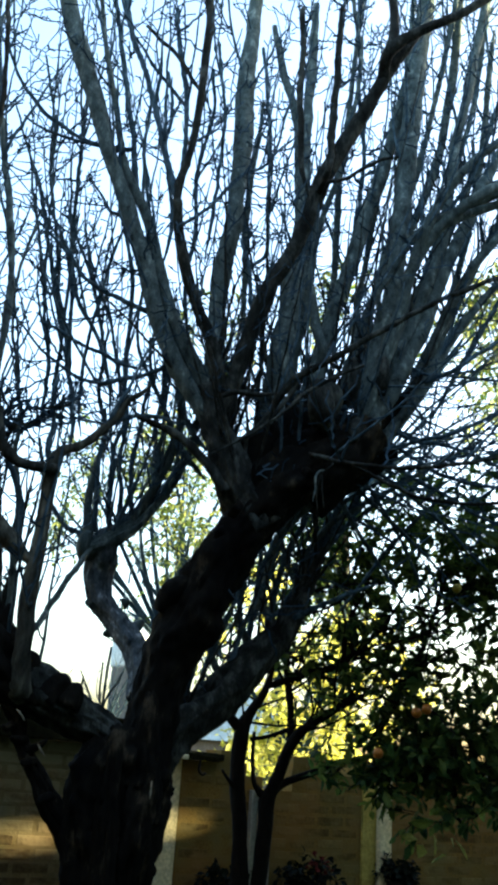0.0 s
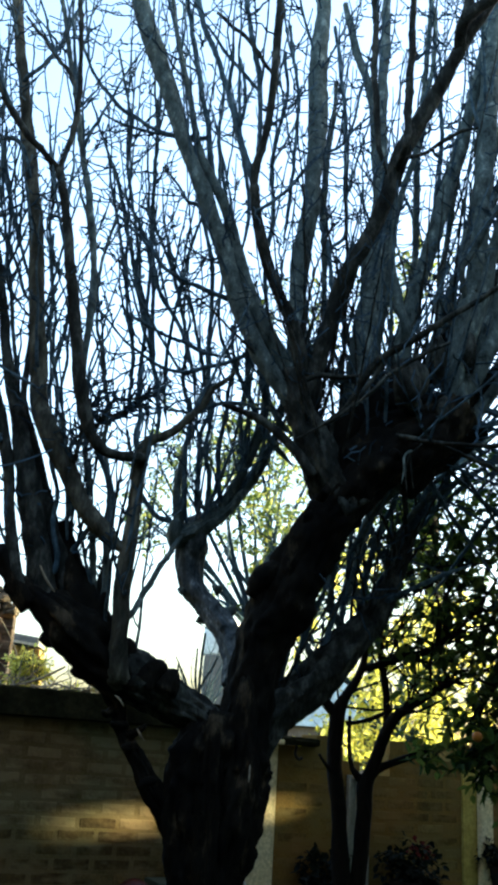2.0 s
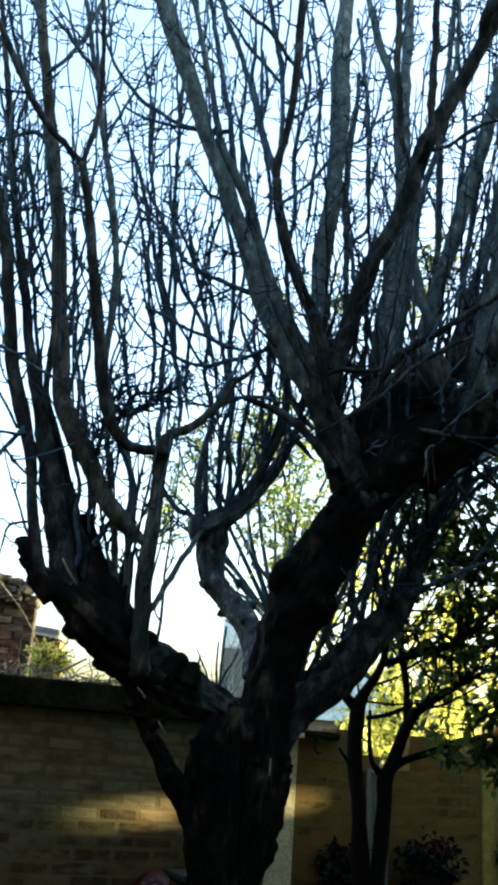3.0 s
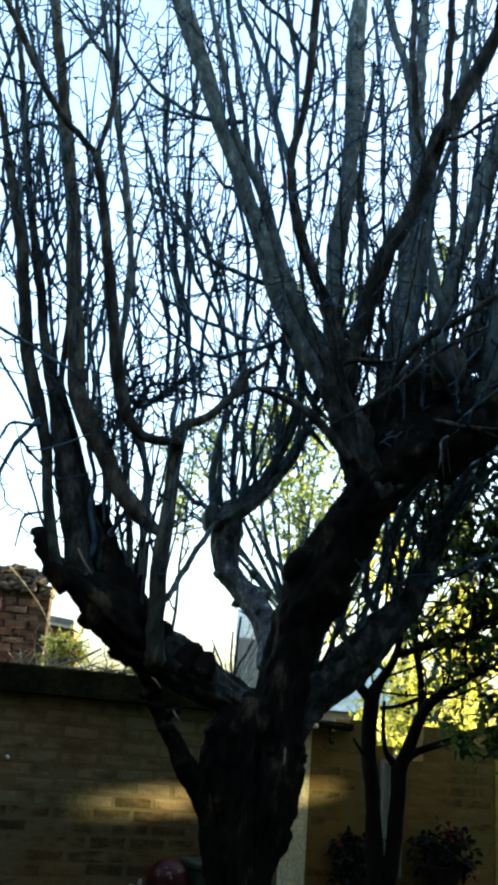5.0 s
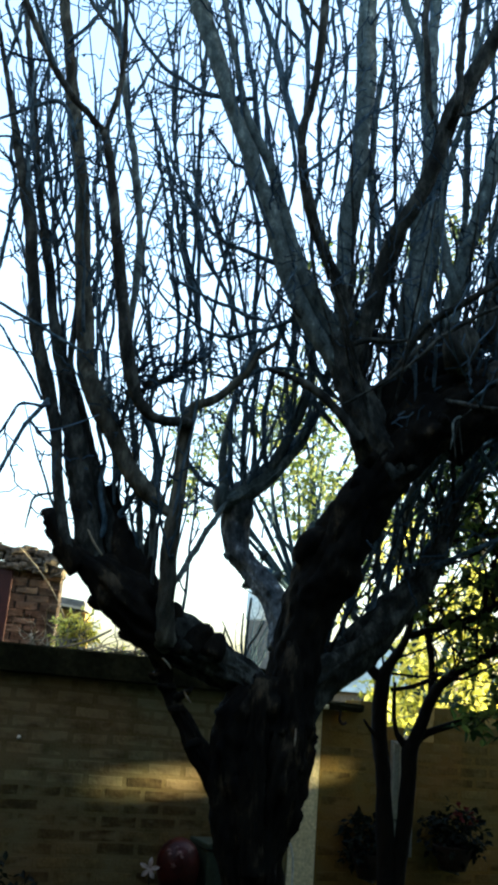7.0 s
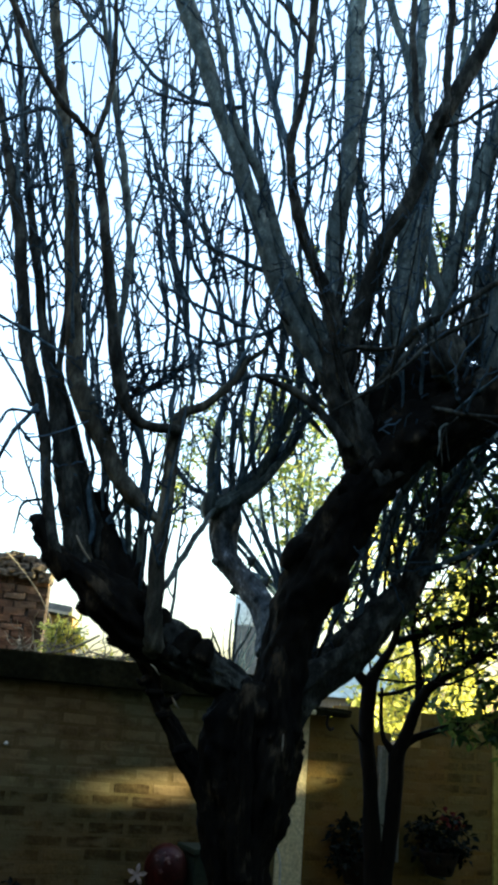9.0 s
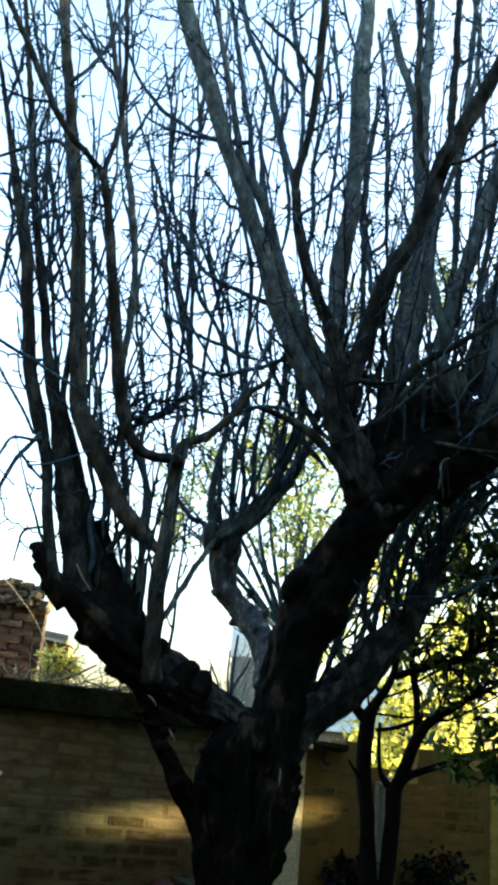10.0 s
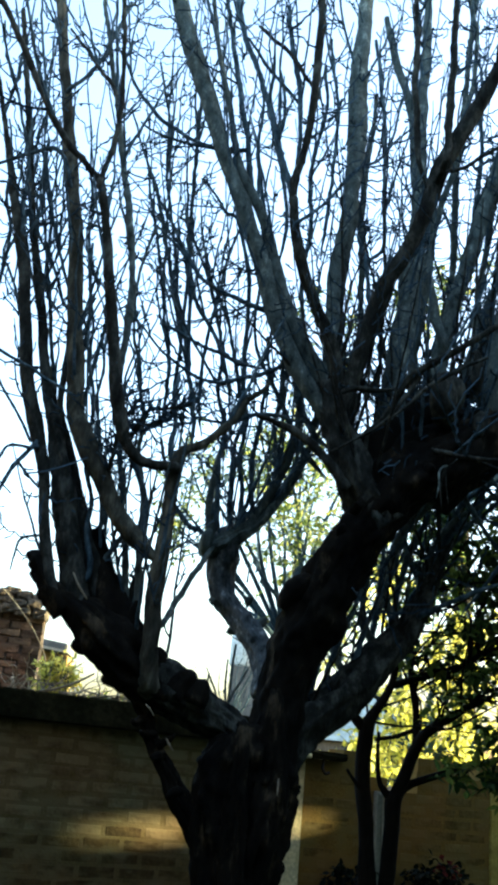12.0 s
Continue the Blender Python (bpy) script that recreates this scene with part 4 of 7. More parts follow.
    bough("darkbranch", (0.110, 3.70, 4.076, 0.0196), (0.116, 3.69, 4.191, 0.0197), (0.143, 3.68, 4.341, 0.0171), (0.159, 3.67, 4.524, 0.0201), (0.170, 3.65, 4.744, 0.0203), (0.173, 3.64, 4.968, 0.0220), (0.168, 3.63, 5.163, 0.0208), (0.117, 3.62, 5.466, 0.0156))
    bough("branch", (0.111, 3.70, 4.070, 0.0156), (0.062, 3.71, 4.236, 0.0147), (0.017, 3.73, 4.400, 0.0136), (-0.028, 3.74, 4.568, 0.0138), (-0.081, 3.76, 4.741, 0.0140), (-0.144, 3.77, 4.918, 0.0142), (-0.200, 3.79, 5.064, 0.0144), (-0.266, 3.80, 5.323, 0.0120))
    bough("branch", (0.117, 3.70, 4.277, 0.0110), (0.114, 3.72, 4.528, 0.0112), (0.098, 3.73, 4.737, 0.0127), (0.063, 3.75, 4.917, 0.0129), (0.033, 3.76, 5.067, 0.0130), (0.002, 3.78, 5.294, 0.0106))
    bough("branch", (0.173, 3.70, 4.724, 0.0101), (0.123, 3.71, 4.788, 0.0101), (0.063, 3.72, 4.892, 0.0102), (0.002, 3.73, 4.977, 0.0103), (-0.069, 3.74, 5.035, 0.0091), (-0.136, 3.75, 5.108, 0.0078))
    bough("branch", (0.105, 3.78, 4.684, 0.0089), (0.018, 3.77, 4.777, 0.0090), (-0.062, 3.77, 4.868, 0.0090), (-0.136, 3.76, 4.958, 0.0078), (-0.187, 3.75, 5.032, 0.0065))
    # side branches off the diagonals
    bough("branch", (-0.270, 4.10, 4.604, 0.0136), (-0.410, 4.11, 4.649, 0.0109), (-0.511, 4.12, 4.705, 0.0110), (-0.609, 4.14, 4.777, 0.0110), (-0.686, 4.15, 4.870, 0.0111), (-0.750, 4.16, 4.947, 0.0098), (-0.811, 4.17, 5.063, 0.0085), (-0.868, 4.19, 5.200, 0.0071), (-0.921, 4.20, 5.379, 0.0058))
    bough("branch", (-0.270, 4.10, 4.611, 0.0095), (-0.435, 4.09, 4.610, 0.0081), (-0.553, 4.07, 4.617, 0.0081), (-0.618, 4.06, 4.629, 0.0067), (-0.706, 4.05, 4.687, 0.0054))
    bough("branch", (0.126, 3.70, 3.939, 0.0083), (0.205, 3.73, 4.019, 0.0084), (0.282, 3.76, 4.131, 0.0086), (0.360, 3.79, 4.268, 0.0087), (0.420, 3.81, 4.358, 0.0088), (0.527, 3.84, 4.450, 0.0076), (0.600, 3.87, 4.581, 0.0065), (0.694, 3.90, 4.704, 0.0052))
    bough("branch", (0.301, 4.20, 4.063, 0.0120), (0.318, 4.22, 4.346, 0.0109), (0.335, 4.24, 4.677, 0.0098), (0.343, 4.26, 5.022, 0.0100), (0.307, 4.28, 5.302, 0.0088), (0.273, 4.30, 5.592, 0.0090))
    # slender middle shoots
    bough("branch", (-0.256, 4.20, 2.897, 0.0124), (-0.255, 4.21, 3.087, 0.0113), (-0.285, 4.22, 3.265, 0.0115), (-0.325, 4.22, 3.416, 0.0116), (-0.354, 4.23, 3.572, 0.0117), (-0.415, 4.24, 3.761, 0.0119), (-0.475, 4.25, 3.956, 0.0121), (-0.519, 4.26, 4.123, 0.0122), (-0.571, 4.27, 4.329, 0.0110), (-0.616, 4.28, 4.470, 0.0111), (-0.676, 4.28, 4.594, 0.0084), (-0.740, 4.29, 4.758, 0.0071), (-0.808, 4.30, 4.962, 0.0058))
    bough("branch", (-0.304, 4.25, 3.338, 0.0103), (-0.337, 4.27, 3.591, 0.0105), (-0.356, 4.29, 3.823, 0.0107), (-0.388, 4.31, 4.063, 0.0109), (-0.406, 4.33, 4.313, 0.0111), (-0.418, 4.34, 4.536, 0.0113), (-0.428, 4.36, 4.804, 0.0101), (-0.434, 4.38, 5.045, 0.0088), (-0.440, 4.40, 5.214, 0.0059))
    bough("branch", (-0.079, 4.30, 3.136, 0.0103), (-0.115, 4.31, 3.378, 0.0105), (-0.174, 4.31, 3.563, 0.0106), (-0.245, 4.32, 3.688, 0.0107), (-0.312, 4.32, 3.782, 0.0108), (-0.372, 4.33, 3.945, 0.0109), (-0.436, 4.34, 4.145, 0.0097), (-0.525, 4.34, 4.314, 0.0084), (-0.593, 4.35, 4.431, 0.0070))
    bough("branch", (0.108, 4.05, 3.639, 0.0126), (-0.016, 4.06, 3.681, 0.0127), (-0.106, 4.06, 3.710, 0.0114), (-0.193, 4.07, 3.753, 0.0102), (-0.282, 4.08, 3.811, 0.0103), (-0.360, 4.09, 3.903, 0.0090), (-0.465, 4.09, 4.020, 0.0078), (-0.549, 4.10, 4.104, 0.0066))
    bough("branch", (0.058, 4.10, 3.370, 0.0113), (-0.081, 4.10, 3.397, 0.0113), (-0.152, 4.10, 3.429, 0.0113), (-0.222, 4.10, 3.447, 0.0088), (-0.320, 4.10, 3.493, 0.0088), (-0.395, 4.10, 3.531, 0.0089), (-0.475, 4.10, 3.561, 0.0063))
    bough("branch", (0.122, 4.00, 3.337, 0.0110), (-0.005, 3.99, 3.274, 0.0109), (-0.085, 3.98, 3.245, 0.0109), (-0.162, 3.96, 3.222, 0.0096), (-0.241, 3.95, 3.229, 0.0096), (-0.309, 3.94, 3.260, 0.0084), (-0.392, 3.93, 3.310, 0.0072), (-0.465, 3.91, 3.369, 0.0060), (-0.571, 3.90, 3.484, 0.0060))
    bough("branch", (-0.011, 4.30, 3.052, 0.0115), (-0.029, 4.30, 3.321, 0.0117), (-0.047, 4.30, 3.568, 0.0119), (-0.047, 4.30, 3.760, 0.0120), (-0.061, 4.30, 3.955, 0.0122), (-0.103, 4.30, 4.153, 0.0110), (-0.149, 4.30, 4.320, 0.0111), (-0.224, 4.30, 4.355, 0.0097), (-0.281, 4.30, 4.448, 0.0084), (-0.369, 4.30, 4.553, 0.0070))
    bough("branch", (0.070, 4.34, 2.724, 0.0139), (0.048, 4.35, 2.957, 0.0128), (0.070, 4.36, 3.172, 0.0118), (0.077, 4.38, 3.331, 0.0106), (0.092, 4.39, 3.494, 0.0094), (0.068, 4.40, 3.691, 0.0082))
    bough("branch", (0.290, 4.10, 3.116, 0.0098), (0.133, 4.12, 3.145, 0.0099), (0.021, 4.14, 3.137, 0.0099), (-0.070, 4.16, 3.091, 0.0100), (-0.138, 4.18, 3.104, 0.0075), (-0.222, 4.20, 3.116, 0.0063))
    bough("branch", (-0.098, 4.36, 2.687, 0.0139), (-0.113, 4.37, 2.977, 0.0116), (-0.108, 4.37, 3.159, 0.0118), (-0.158, 4.38, 3.341, 0.0106), (-0.159, 4.38, 3.532, 0.0107), (-0.210, 4.39, 3.789, 0.0109), (-0.287, 4.39, 4.019, 0.0097), (-0.366, 4.40, 4.187, 0.0084), (-0.428, 4.40, 4.359, 0.0071))
    bough("branch", (-0.037, 4.36, 2.720, 0.0127), (-0.047, 4.37, 3.030, 0.0117), (-0.014, 4.39, 3.204, 0.0105), (-0.057, 4.40, 3.391, 0.0107), (-0.107, 4.41, 3.616, 0.0095), (-0.167, 4.42, 3.813, 0.0096), (-0.260, 4.44, 4.014, 0.0084), (-0.315, 4.45, 4.190, 0.0071))
    bough("branch", (-0.363, 4.20, 3.104, 0.0113), (-0.368, 4.21, 3.257, 0.0102), (-0.370, 4.23, 3.384, 0.0103), (-0.372, 4.25, 3.576, 0.0105), (-0.440, 4.26, 3.801, 0.0106), (-0.458, 4.28, 4.038, 0.0095), (-0.507, 4.29, 4.281, 0.0097), (-0.567, 4.30, 4.567, 0.0084), (-0.579, 4.32, 4.832, 0.0086), (-0.639, 4.33, 5.102, 0.0073), (-0.700, 4.35, 5.342, 0.0059))
    bough("branch", (-0.394, 4.10, 2.978, 0.0098), (-0.399, 4.11, 3.183, 0.0099), (-0.402, 4.12, 3.365, 0.0101), (-0.449, 4.14, 3.579, 0.0090), (-0.492, 4.15, 3.800, 0.0091), (-0.539, 4.16, 4.029, 0.0079), (-0.596, 4.17, 4.232, 0.0081), (-0.643, 4.19, 4.441, 0.0068), (-0.685, 4.20, 4.657, 0.0055))
    bough("branch", (-0.213, 4.30, 3.065, 0.0102), (-0.249, 4.31, 3.278, 0.0104), (-0.249, 4.33, 3.469, 0.0093), (-0.232, 4.34, 3.701, 0.0094), (-0.205, 4.36, 3.908, 0.0096), (-0.186, 4.37, 4.120, 0.0083), (-0.140, 4.39, 4.306, 0.0070), (-0.090, 4.40, 4.462, 0.0057))
    bough("branch", (0.088, 4.34, 2.697, 0.0219), (0.173, 4.34, 2.871, 0.0222), (0.229, 4.35, 3.014, 0.0224), (0.262, 4.35, 3.183, 0.0227), (0.262, 4.35, 3.337, 0.0215), (0.218, 4.35, 3.490, 0.0173), (0.165, 4.36, 3.614, 0.0148), (0.104, 4.36, 3.739, 0.0108))
    bough("branch", (-0.111, 4.36, 2.522, 0.0150), (-0.162, 4.36, 2.602, 0.0138), (-0.239, 4.36, 2.635, 0.0139), (-0.328, 4.36, 2.759, 0.0114), (-0.377, 4.36, 2.918, 0.0103), (-0.416, 4.36, 3.054, 0.0078))
    bough("branch", (-0.110, 4.36, 2.542, 0.0272), (-0.141, 4.37, 2.734, 0.0207), (-0.128, 4.38, 2.913, 0.0155), (-0.104, 4.39, 3.106, 0.0131), (-0.122, 4.40, 3.261, 0.0119))
    bough("branch", (0.007, 4.33, 2.603, 0.0150), (0.012, 4.32, 2.820, 0.0127), (-0.016, 4.31, 2.969, 0.0115), (0.004, 4.31, 3.146, 0.0103), (-0.020, 4.30, 3.322, 0.0091))
    bough("branch", (0.148, 4.36, 2.721, 0.0152), (0.171, 4.37, 2.972, 0.0129), (0.141, 4.37, 3.180, 0.0118), (0.172, 4.38, 3.370, 0.0106), (0.152, 4.38, 3.559, 0.0094))
    bough("branch", (0.428, 4.20, 3.012, 0.0150), (0.321, 4.20, 3.118, 0.0151), (0.259, 4.20, 3.246, 0.0140), (0.215, 4.20, 3.392, 0.0128), (0.169, 4.20, 3.540, 0.0103))
    bough("branch", (0.417, 4.30, 2.913, 0.0152), (0.320, 4.30, 3.007, 0.0153), (0.242, 4.30, 3.118, 0.0141), (0.164, 4.30, 3.277, 0.0130), (0.087, 4.30, 3.424, 0.0105), (0.027, 4.30, 3.543, 0.0092), (-0.008, 4.30, 3.699, 0.0080), (-0.000, 4.30, 3.928, 0.0068))
    bough("branch", (0.283, 4.30, 3.598, 0.0132), (0.226, 4.31, 3.857, 0.0122), (0.223, 4.33, 4.098, 0.0124), (0.246, 4.34, 4.350, 0.0126), (0.220, 4.36, 4.642, 0.0114), (0.250, 4.37, 4.913, 0.0102), (0.286, 4.39, 5.195, 0.0104), (0.257, 4.40, 5.481, 0.0091))
    bough("branch", (0.083, 4.40, 4.093, 0.0125), (0.114, 4.42, 4.351, 0.0114), (0.090, 4.44, 4.614, 0.0116), (0.033, 4.46, 4.922, 0.0104), (0.048, 4.48, 5.211, 0.0106), (-0.002, 4.50, 5.503, 0.0092))
    bough("branch", (-0.038, 4.45, 4.111, 0.0113), (-0.009, 4.46, 4.365, 0.0115), (-0.045, 4.47, 4.659, 0.0102), (-0.089, 4.48, 4.926, 0.0104), (-0.082, 4.49, 5.206, 0.0091), (-0.129, 4.50, 5.491, 0.0077))
    # crown: grey straight stem
    bough("branch", (0.388, 3.95, 3.157, 0.0519), (0.381, 3.99, 3.343, 0.0504), (0.374, 4.03, 3.537, 0.0501), (0.375, 4.07, 3.739, 0.0485), (0.386, 4.10, 3.982, 0.0454), (0.420, 4.14, 4.237, 0.0465), (0.439, 4.18, 4.469, 0.0460), (0.448, 4.22, 4.672, 0.0485), (0.456, 4.26, 4.920, 0.0542), (0.451, 4.30, 5.176, 0.0554), (0.450, 4.33, 5.442, 0.0518), (0.469, 4.37, 5.680, 0.0479), (0.477, 4.41, 5.968, 0.0439), (0.490, 4.45, 6.535, 0.0350))
    bough("branch", (0.530, 4.20, 3.541, 0.0181), (0.529, 4.24, 3.875, 0.0160), (0.525, 4.27, 4.126, 0.0163), (0.516, 4.31, 4.352, 0.0167), (0.522, 4.34, 4.588, 0.0156), (0.535, 4.38, 4.797, 0.0145), (0.563, 4.41, 5.052, 0.0118), (0.572, 4.45, 5.356, 0.0106))
    # crown: front right fork
    bough("darkbranch", (0.408, 3.92, 3.092, 0.0462), (0.445, 3.89, 3.222, 0.0450), (0.480, 3.86, 3.339, 0.0426), (0.508, 3.84, 3.456, 0.0375), (0.535, 3.81, 3.611, 0.0363), (0.591, 3.78, 3.752, 0.0365), (0.651, 3.75, 3.865, 0.0365), (0.705, 3.72, 3.990, 0.0392), (0.747, 3.70, 4.127, 0.0407), (0.781, 3.67, 4.255, 0.0421), (0.829, 3.64, 4.378, 0.0409), (0.898, 3.61, 4.521, 0.0384), (0.967, 3.58, 4.658, 0.0372), (1.019, 3.56, 4.781, 0.0360), (1.081, 3.53, 4.906, 0.0334), (1.205, 3.50, 5.138, 0.0270))
    bough("branch", (0.529, 3.85, 3.603, 0.0108), (0.509, 3.88, 3.739, 0.0110), (0.500, 3.90, 3.879, 0.0112), (0.485, 3.92, 3.963, 0.0100), (0.454, 3.95, 4.070, 0.0076))
    bough("branch", (0.500, 3.90, 3.897, 0.0087), (0.582, 3.93, 4.015, 0.0101), (0.582, 3.96, 4.263, 0.0103), (0.578, 3.99, 4.480, 0.0105), (0.576, 4.01, 4.706, 0.0107), (0.559, 4.04, 4.939, 0.0110), (0.535, 4.07, 5.180, 0.0098), (0.513, 4.10, 5.430, 0.0100))
    bough("branch", (0.667, 4.00, 3.201, 0.0606), (0.684, 4.03, 3.389, 0.0604), (0.715, 4.06, 3.585, 0.0617), (0.744, 4.10, 3.788, 0.0601), (0.767, 4.13, 3.966, 0.0584), (0.792, 4.16, 4.183, 0.0552), (0.801, 4.19, 4.373, 0.0488), (0.804, 4.22, 4.568, 0.0437), (0.794, 4.26, 4.805, 0.0385), (0.778, 4.29, 5.013, 0.0329), (0.758, 4.32, 5.188, 0.0271), (0.718, 4.35, 5.367, 0.0243), (0.688, 4.39, 5.519, 0.0246), (0.649, 4.42, 5.707, 0.0250), (0.614, 4.45, 5.935, 0.0203))
    bough("branch", (0.784, 4.10, 4.277, 0.0260), (0.799, 4.15, 4.620, 0.0268), (0.808, 4.20, 4.872, 0.0275), (0.817, 4.25, 5.135, 0.0282), (0.830, 4.30, 5.410, 0.0289), (0.845, 4.35, 5.697, 0.0280), (0.859, 4.40, 6.123, 0.0219))
    bough("branch", (0.795, 3.56, 4.278, 0.0166), (0.806, 3.57, 4.383, 0.0167), (0.812, 3.58, 4.578, 0.0198), (0.820, 3.58, 4.779, 0.0201), (0.828, 3.59, 4.986, 0.0175), (0.839, 3.60, 5.305, 0.0154))
    bough("branch", (0.715, 3.60, 4.140, 0.0154), (0.674, 3.60, 4.303, 0.0144), (0.659, 3.60, 4.520, 0.0146), (0.644, 3.60, 4.743, 0.0148), (0.647, 3.60, 4.976, 0.0150), (0.633, 3.60, 5.249, 0.0128))
    bough("branch", (0.778, 3.62, 4.241, 0.0096), (0.886, 3.62, 4.279, 0.0096), (0.979, 3.61, 4.355, 0.0096), (1.046, 3.60, 4.398, 0.0084), (1.146, 3.60, 4.441, 0.0060))
    bough("branch", (1.018, 4.30, 3.954, 0.0108), (1.077, 4.32, 4.230, 0.0111), (1.130, 4.33, 4.461, 0.0113), (1.165, 4.35, 4.762, 0.0115), (1.186, 4.37, 5.037, 0.0117), (1.168, 4.38, 5.221, 0.0104), (1.146, 4.40, 5.529, 0.0091))
    bough("branch", (0.892, 4.05, 3.444, 0.0406), (0.925, 4.08, 3.612, 0.0400), (0.973, 4.11, 3.812, 0.0394), (1.023, 4.15, 3.967, 0.0415), (1.074, 4.18, 4.153, 0.0422), (1.126, 4.21, 4.346, 0.0415), (1.181, 4.24, 4.544, 0.0408), (1.237, 4.27, 4.750, 0.0400), (1.311, 4.30, 5.039, 0.0378), (1.389, 4.34, 5.379, 0.0355), (1.471, 4.37, 5.776, 0.0332), (1.540, 4.40, 6.193, 0.0307))
    bough("branch", (0.906, 4.00, 3.547, 0.0256), (0.876, 4.04, 3.709, 0.0234), (0.854, 4.08, 3.883, 0.0210), (0.843, 4.12, 4.065, 0.0171), (0.866, 4.16, 4.290, 0.0135), (0.902, 4.20, 4.525, 0.0110))
    bough("branch", (0.363, 3.90, 2.912, 0.0081), (0.477, 3.87, 2.966, 0.0104), (0.570, 3.83, 3.031, 0.0115), (0.625, 3.80, 3.100, 0.0138), (0.666, 3.76, 3.184, 0.0160), (0.710, 3.73, 3.251, 0.0160), (0.787, 3.69, 3.296, 0.0159), (0.865, 3.66, 3.341, 0.0158), (0.942, 3.62, 3.388, 0.0146), (1.035, 3.59, 3.458, 0.0135), (1.143, 3.55, 3.520, 0.0123), (1.279, 3.52, 3.611, 0.0123), (1.515, 3.48, 3.736, 0.0112), (1.877, 3.45, 3.915, 0.0090))
    bough("branch", (0.588, 3.56, 2.969, 0.0086), (0.668, 3.54, 3.032, 0.0086), (0.734, 3.53, 3.110, 0.0086), (0.866, 3.52, 3.202, 0.0087), (0.980, 3.50, 3.257, 0.0076))
    bough("branch", (0.473, 3.95, 3.369, 0.0170), (0.516, 3.95, 3.287, 0.0210), (0.588, 3.95, 3.247, 0.0222), (0.666, 3.95, 3.268, 0.0168))
    # right cluster
    bough("branch", (1.145, 3.95, 3.507, 0.0430), (1.244, 4.01, 3.865, 0.0470), (1.301, 4.07, 4.208, 0.0482), (1.349, 4.13, 4.573, 0.0516), (1.389, 4.19, 4.923, 0.0548), (1.437, 4.26, 5.296, 0.0568), (1.484, 4.32, 5.649, 0.0556), (1.532, 4.38, 5.977, 0.0526), (1.591, 4.44, 6.371, 0.0495), (1.667, 4.50, 6.943, 0.0413))
    bough("branch", (1.275, 4.00, 3.487, 0.0293), (1.350, 4.04, 3.701, 0.0316), (1.433, 4.07, 3.926, 0.0330), (1.508, 4.11, 4.160, 0.0325), (1.582, 4.15, 4.405, 0.0306), (1.631, 4.18, 4.730, 0.0315), (1.685, 4.22, 5.075, 0.0310), (1.751, 4.25, 5.358, 0.0302), (1.824, 4.29, 5.698, 0.0280), (1.900, 4.33, 6.057, 0.0273), (1.968, 4.36, 6.384, 0.0263), (2.087, 4.40, 6.938, 0.0204))
    bough("branch", (1.206, 3.95, 3.277, 0.0403), (1.327, 4.00, 3.540, 0.0400), (1.438, 4.05, 3.785, 0.0385), (1.535, 4.10, 4.057, 0.0368), (1.632, 4.15, 4.309, 0.0360), (1.752, 4.20, 4.578, 0.0342), (1.866, 4.25, 4.858, 0.0323), (1.984, 4.30, 5.113, 0.0302), (2.194, 4.35, 5.567, 0.0267), (2.512, 4.40, 6.168, 0.0213))
    bough("branch", (1.157, 3.90, 3.856, 0.0144), (1.207, 3.88, 3.954, 0.0179), (1.297, 3.86, 4.145, 0.0194), (1.420, 3.84, 4.279, 0.0195), (1.563, 3.81, 4.364, 0.0209), (1.746, 3.79, 4.468, 0.0211), (1.982, 3.77, 4.600, 0.0161), (2.364, 3.75, 4.817, 0.0117))
    bough("branch", (1.252, 4.00, 3.156, 0.0299), (1.398, 4.03, 3.380, 0.0307), (1.504, 4.07, 3.579, 0.0307), (1.608, 4.10, 3.769, 0.0282), (1.748, 4.13, 3.973, 0.0229), (1.908, 4.17, 4.188, 0.0196), (2.188, 4.20, 4.542, 0.0150))
    bough("stubknob", (-0.661, 3.82, 2.089, 0.051), (-0.719, 3.82, 2.145, 0.049), (-0.757, 3.82, 2.194, 0.040), (-0.787, 3.82, 2.244, 0.040), (-0.809, 3.82, 2.281, 0.045), (-0.830, 3.82, 2.299, 0.031), (-0.859, 3.82, 2.303, 0.011))
    bough("stubknob", (-0.775, 3.81, 2.224, 0.030), (-0.809, 3.81, 2.226, 0.019), (-0.831, 3.81, 2.220, 0.006))
    bough("stubknob", (-0.733, 3.81, 2.152, 0.040), (-0.773, 3.81, 2.142, 0.023), (-0.787, 3.81, 2.138, 0.007))
    bough("stubknob", (-0.765, 3.81, 2.185, 0.023), (-0.807, 3.81, 2.212, 0.018), (-0.827, 3.81, 2.225, 0.008))
    bough("stubknob", (-0.730, 3.80, 2.146, 0.026), (-0.761, 3.80, 2.134, 0.017), (-0.773, 3.80, 2.119, 0.007))
    bough("branch", (1.08, 3.90, 3.18, 0.045), (1.20, 3.85, 3.55, 0.034), (1.30, 3.80, 4.01, 0.030), (1.41, 3.75, 4.32, 0.026), (1.55, 3.70, 4.54, 0.023), (1.76, 3.70, 4.76, 0.021), (2.39, 3.70, 5.38, 0.018))
    bough("branch", (1.22, 3.85, 3.71, 0.021), (1.35, 3.80, 4.08, 0.026), (1.46, 3.75, 4.24, 0.028), (1.60, 3.70, 4.37, 0.029), (1.82, 3.70, 4.54, 0.027), (2.48, 3.70, 5.08, 0.024))
    bough("branch", (1.46, 3.75, 4.22, 0.022), (1.61, 3.80, 4.34, 0.023), (1.86, 3.80, 4.47, 0.023), (2.58, 3.80, 4.84, 0.020))
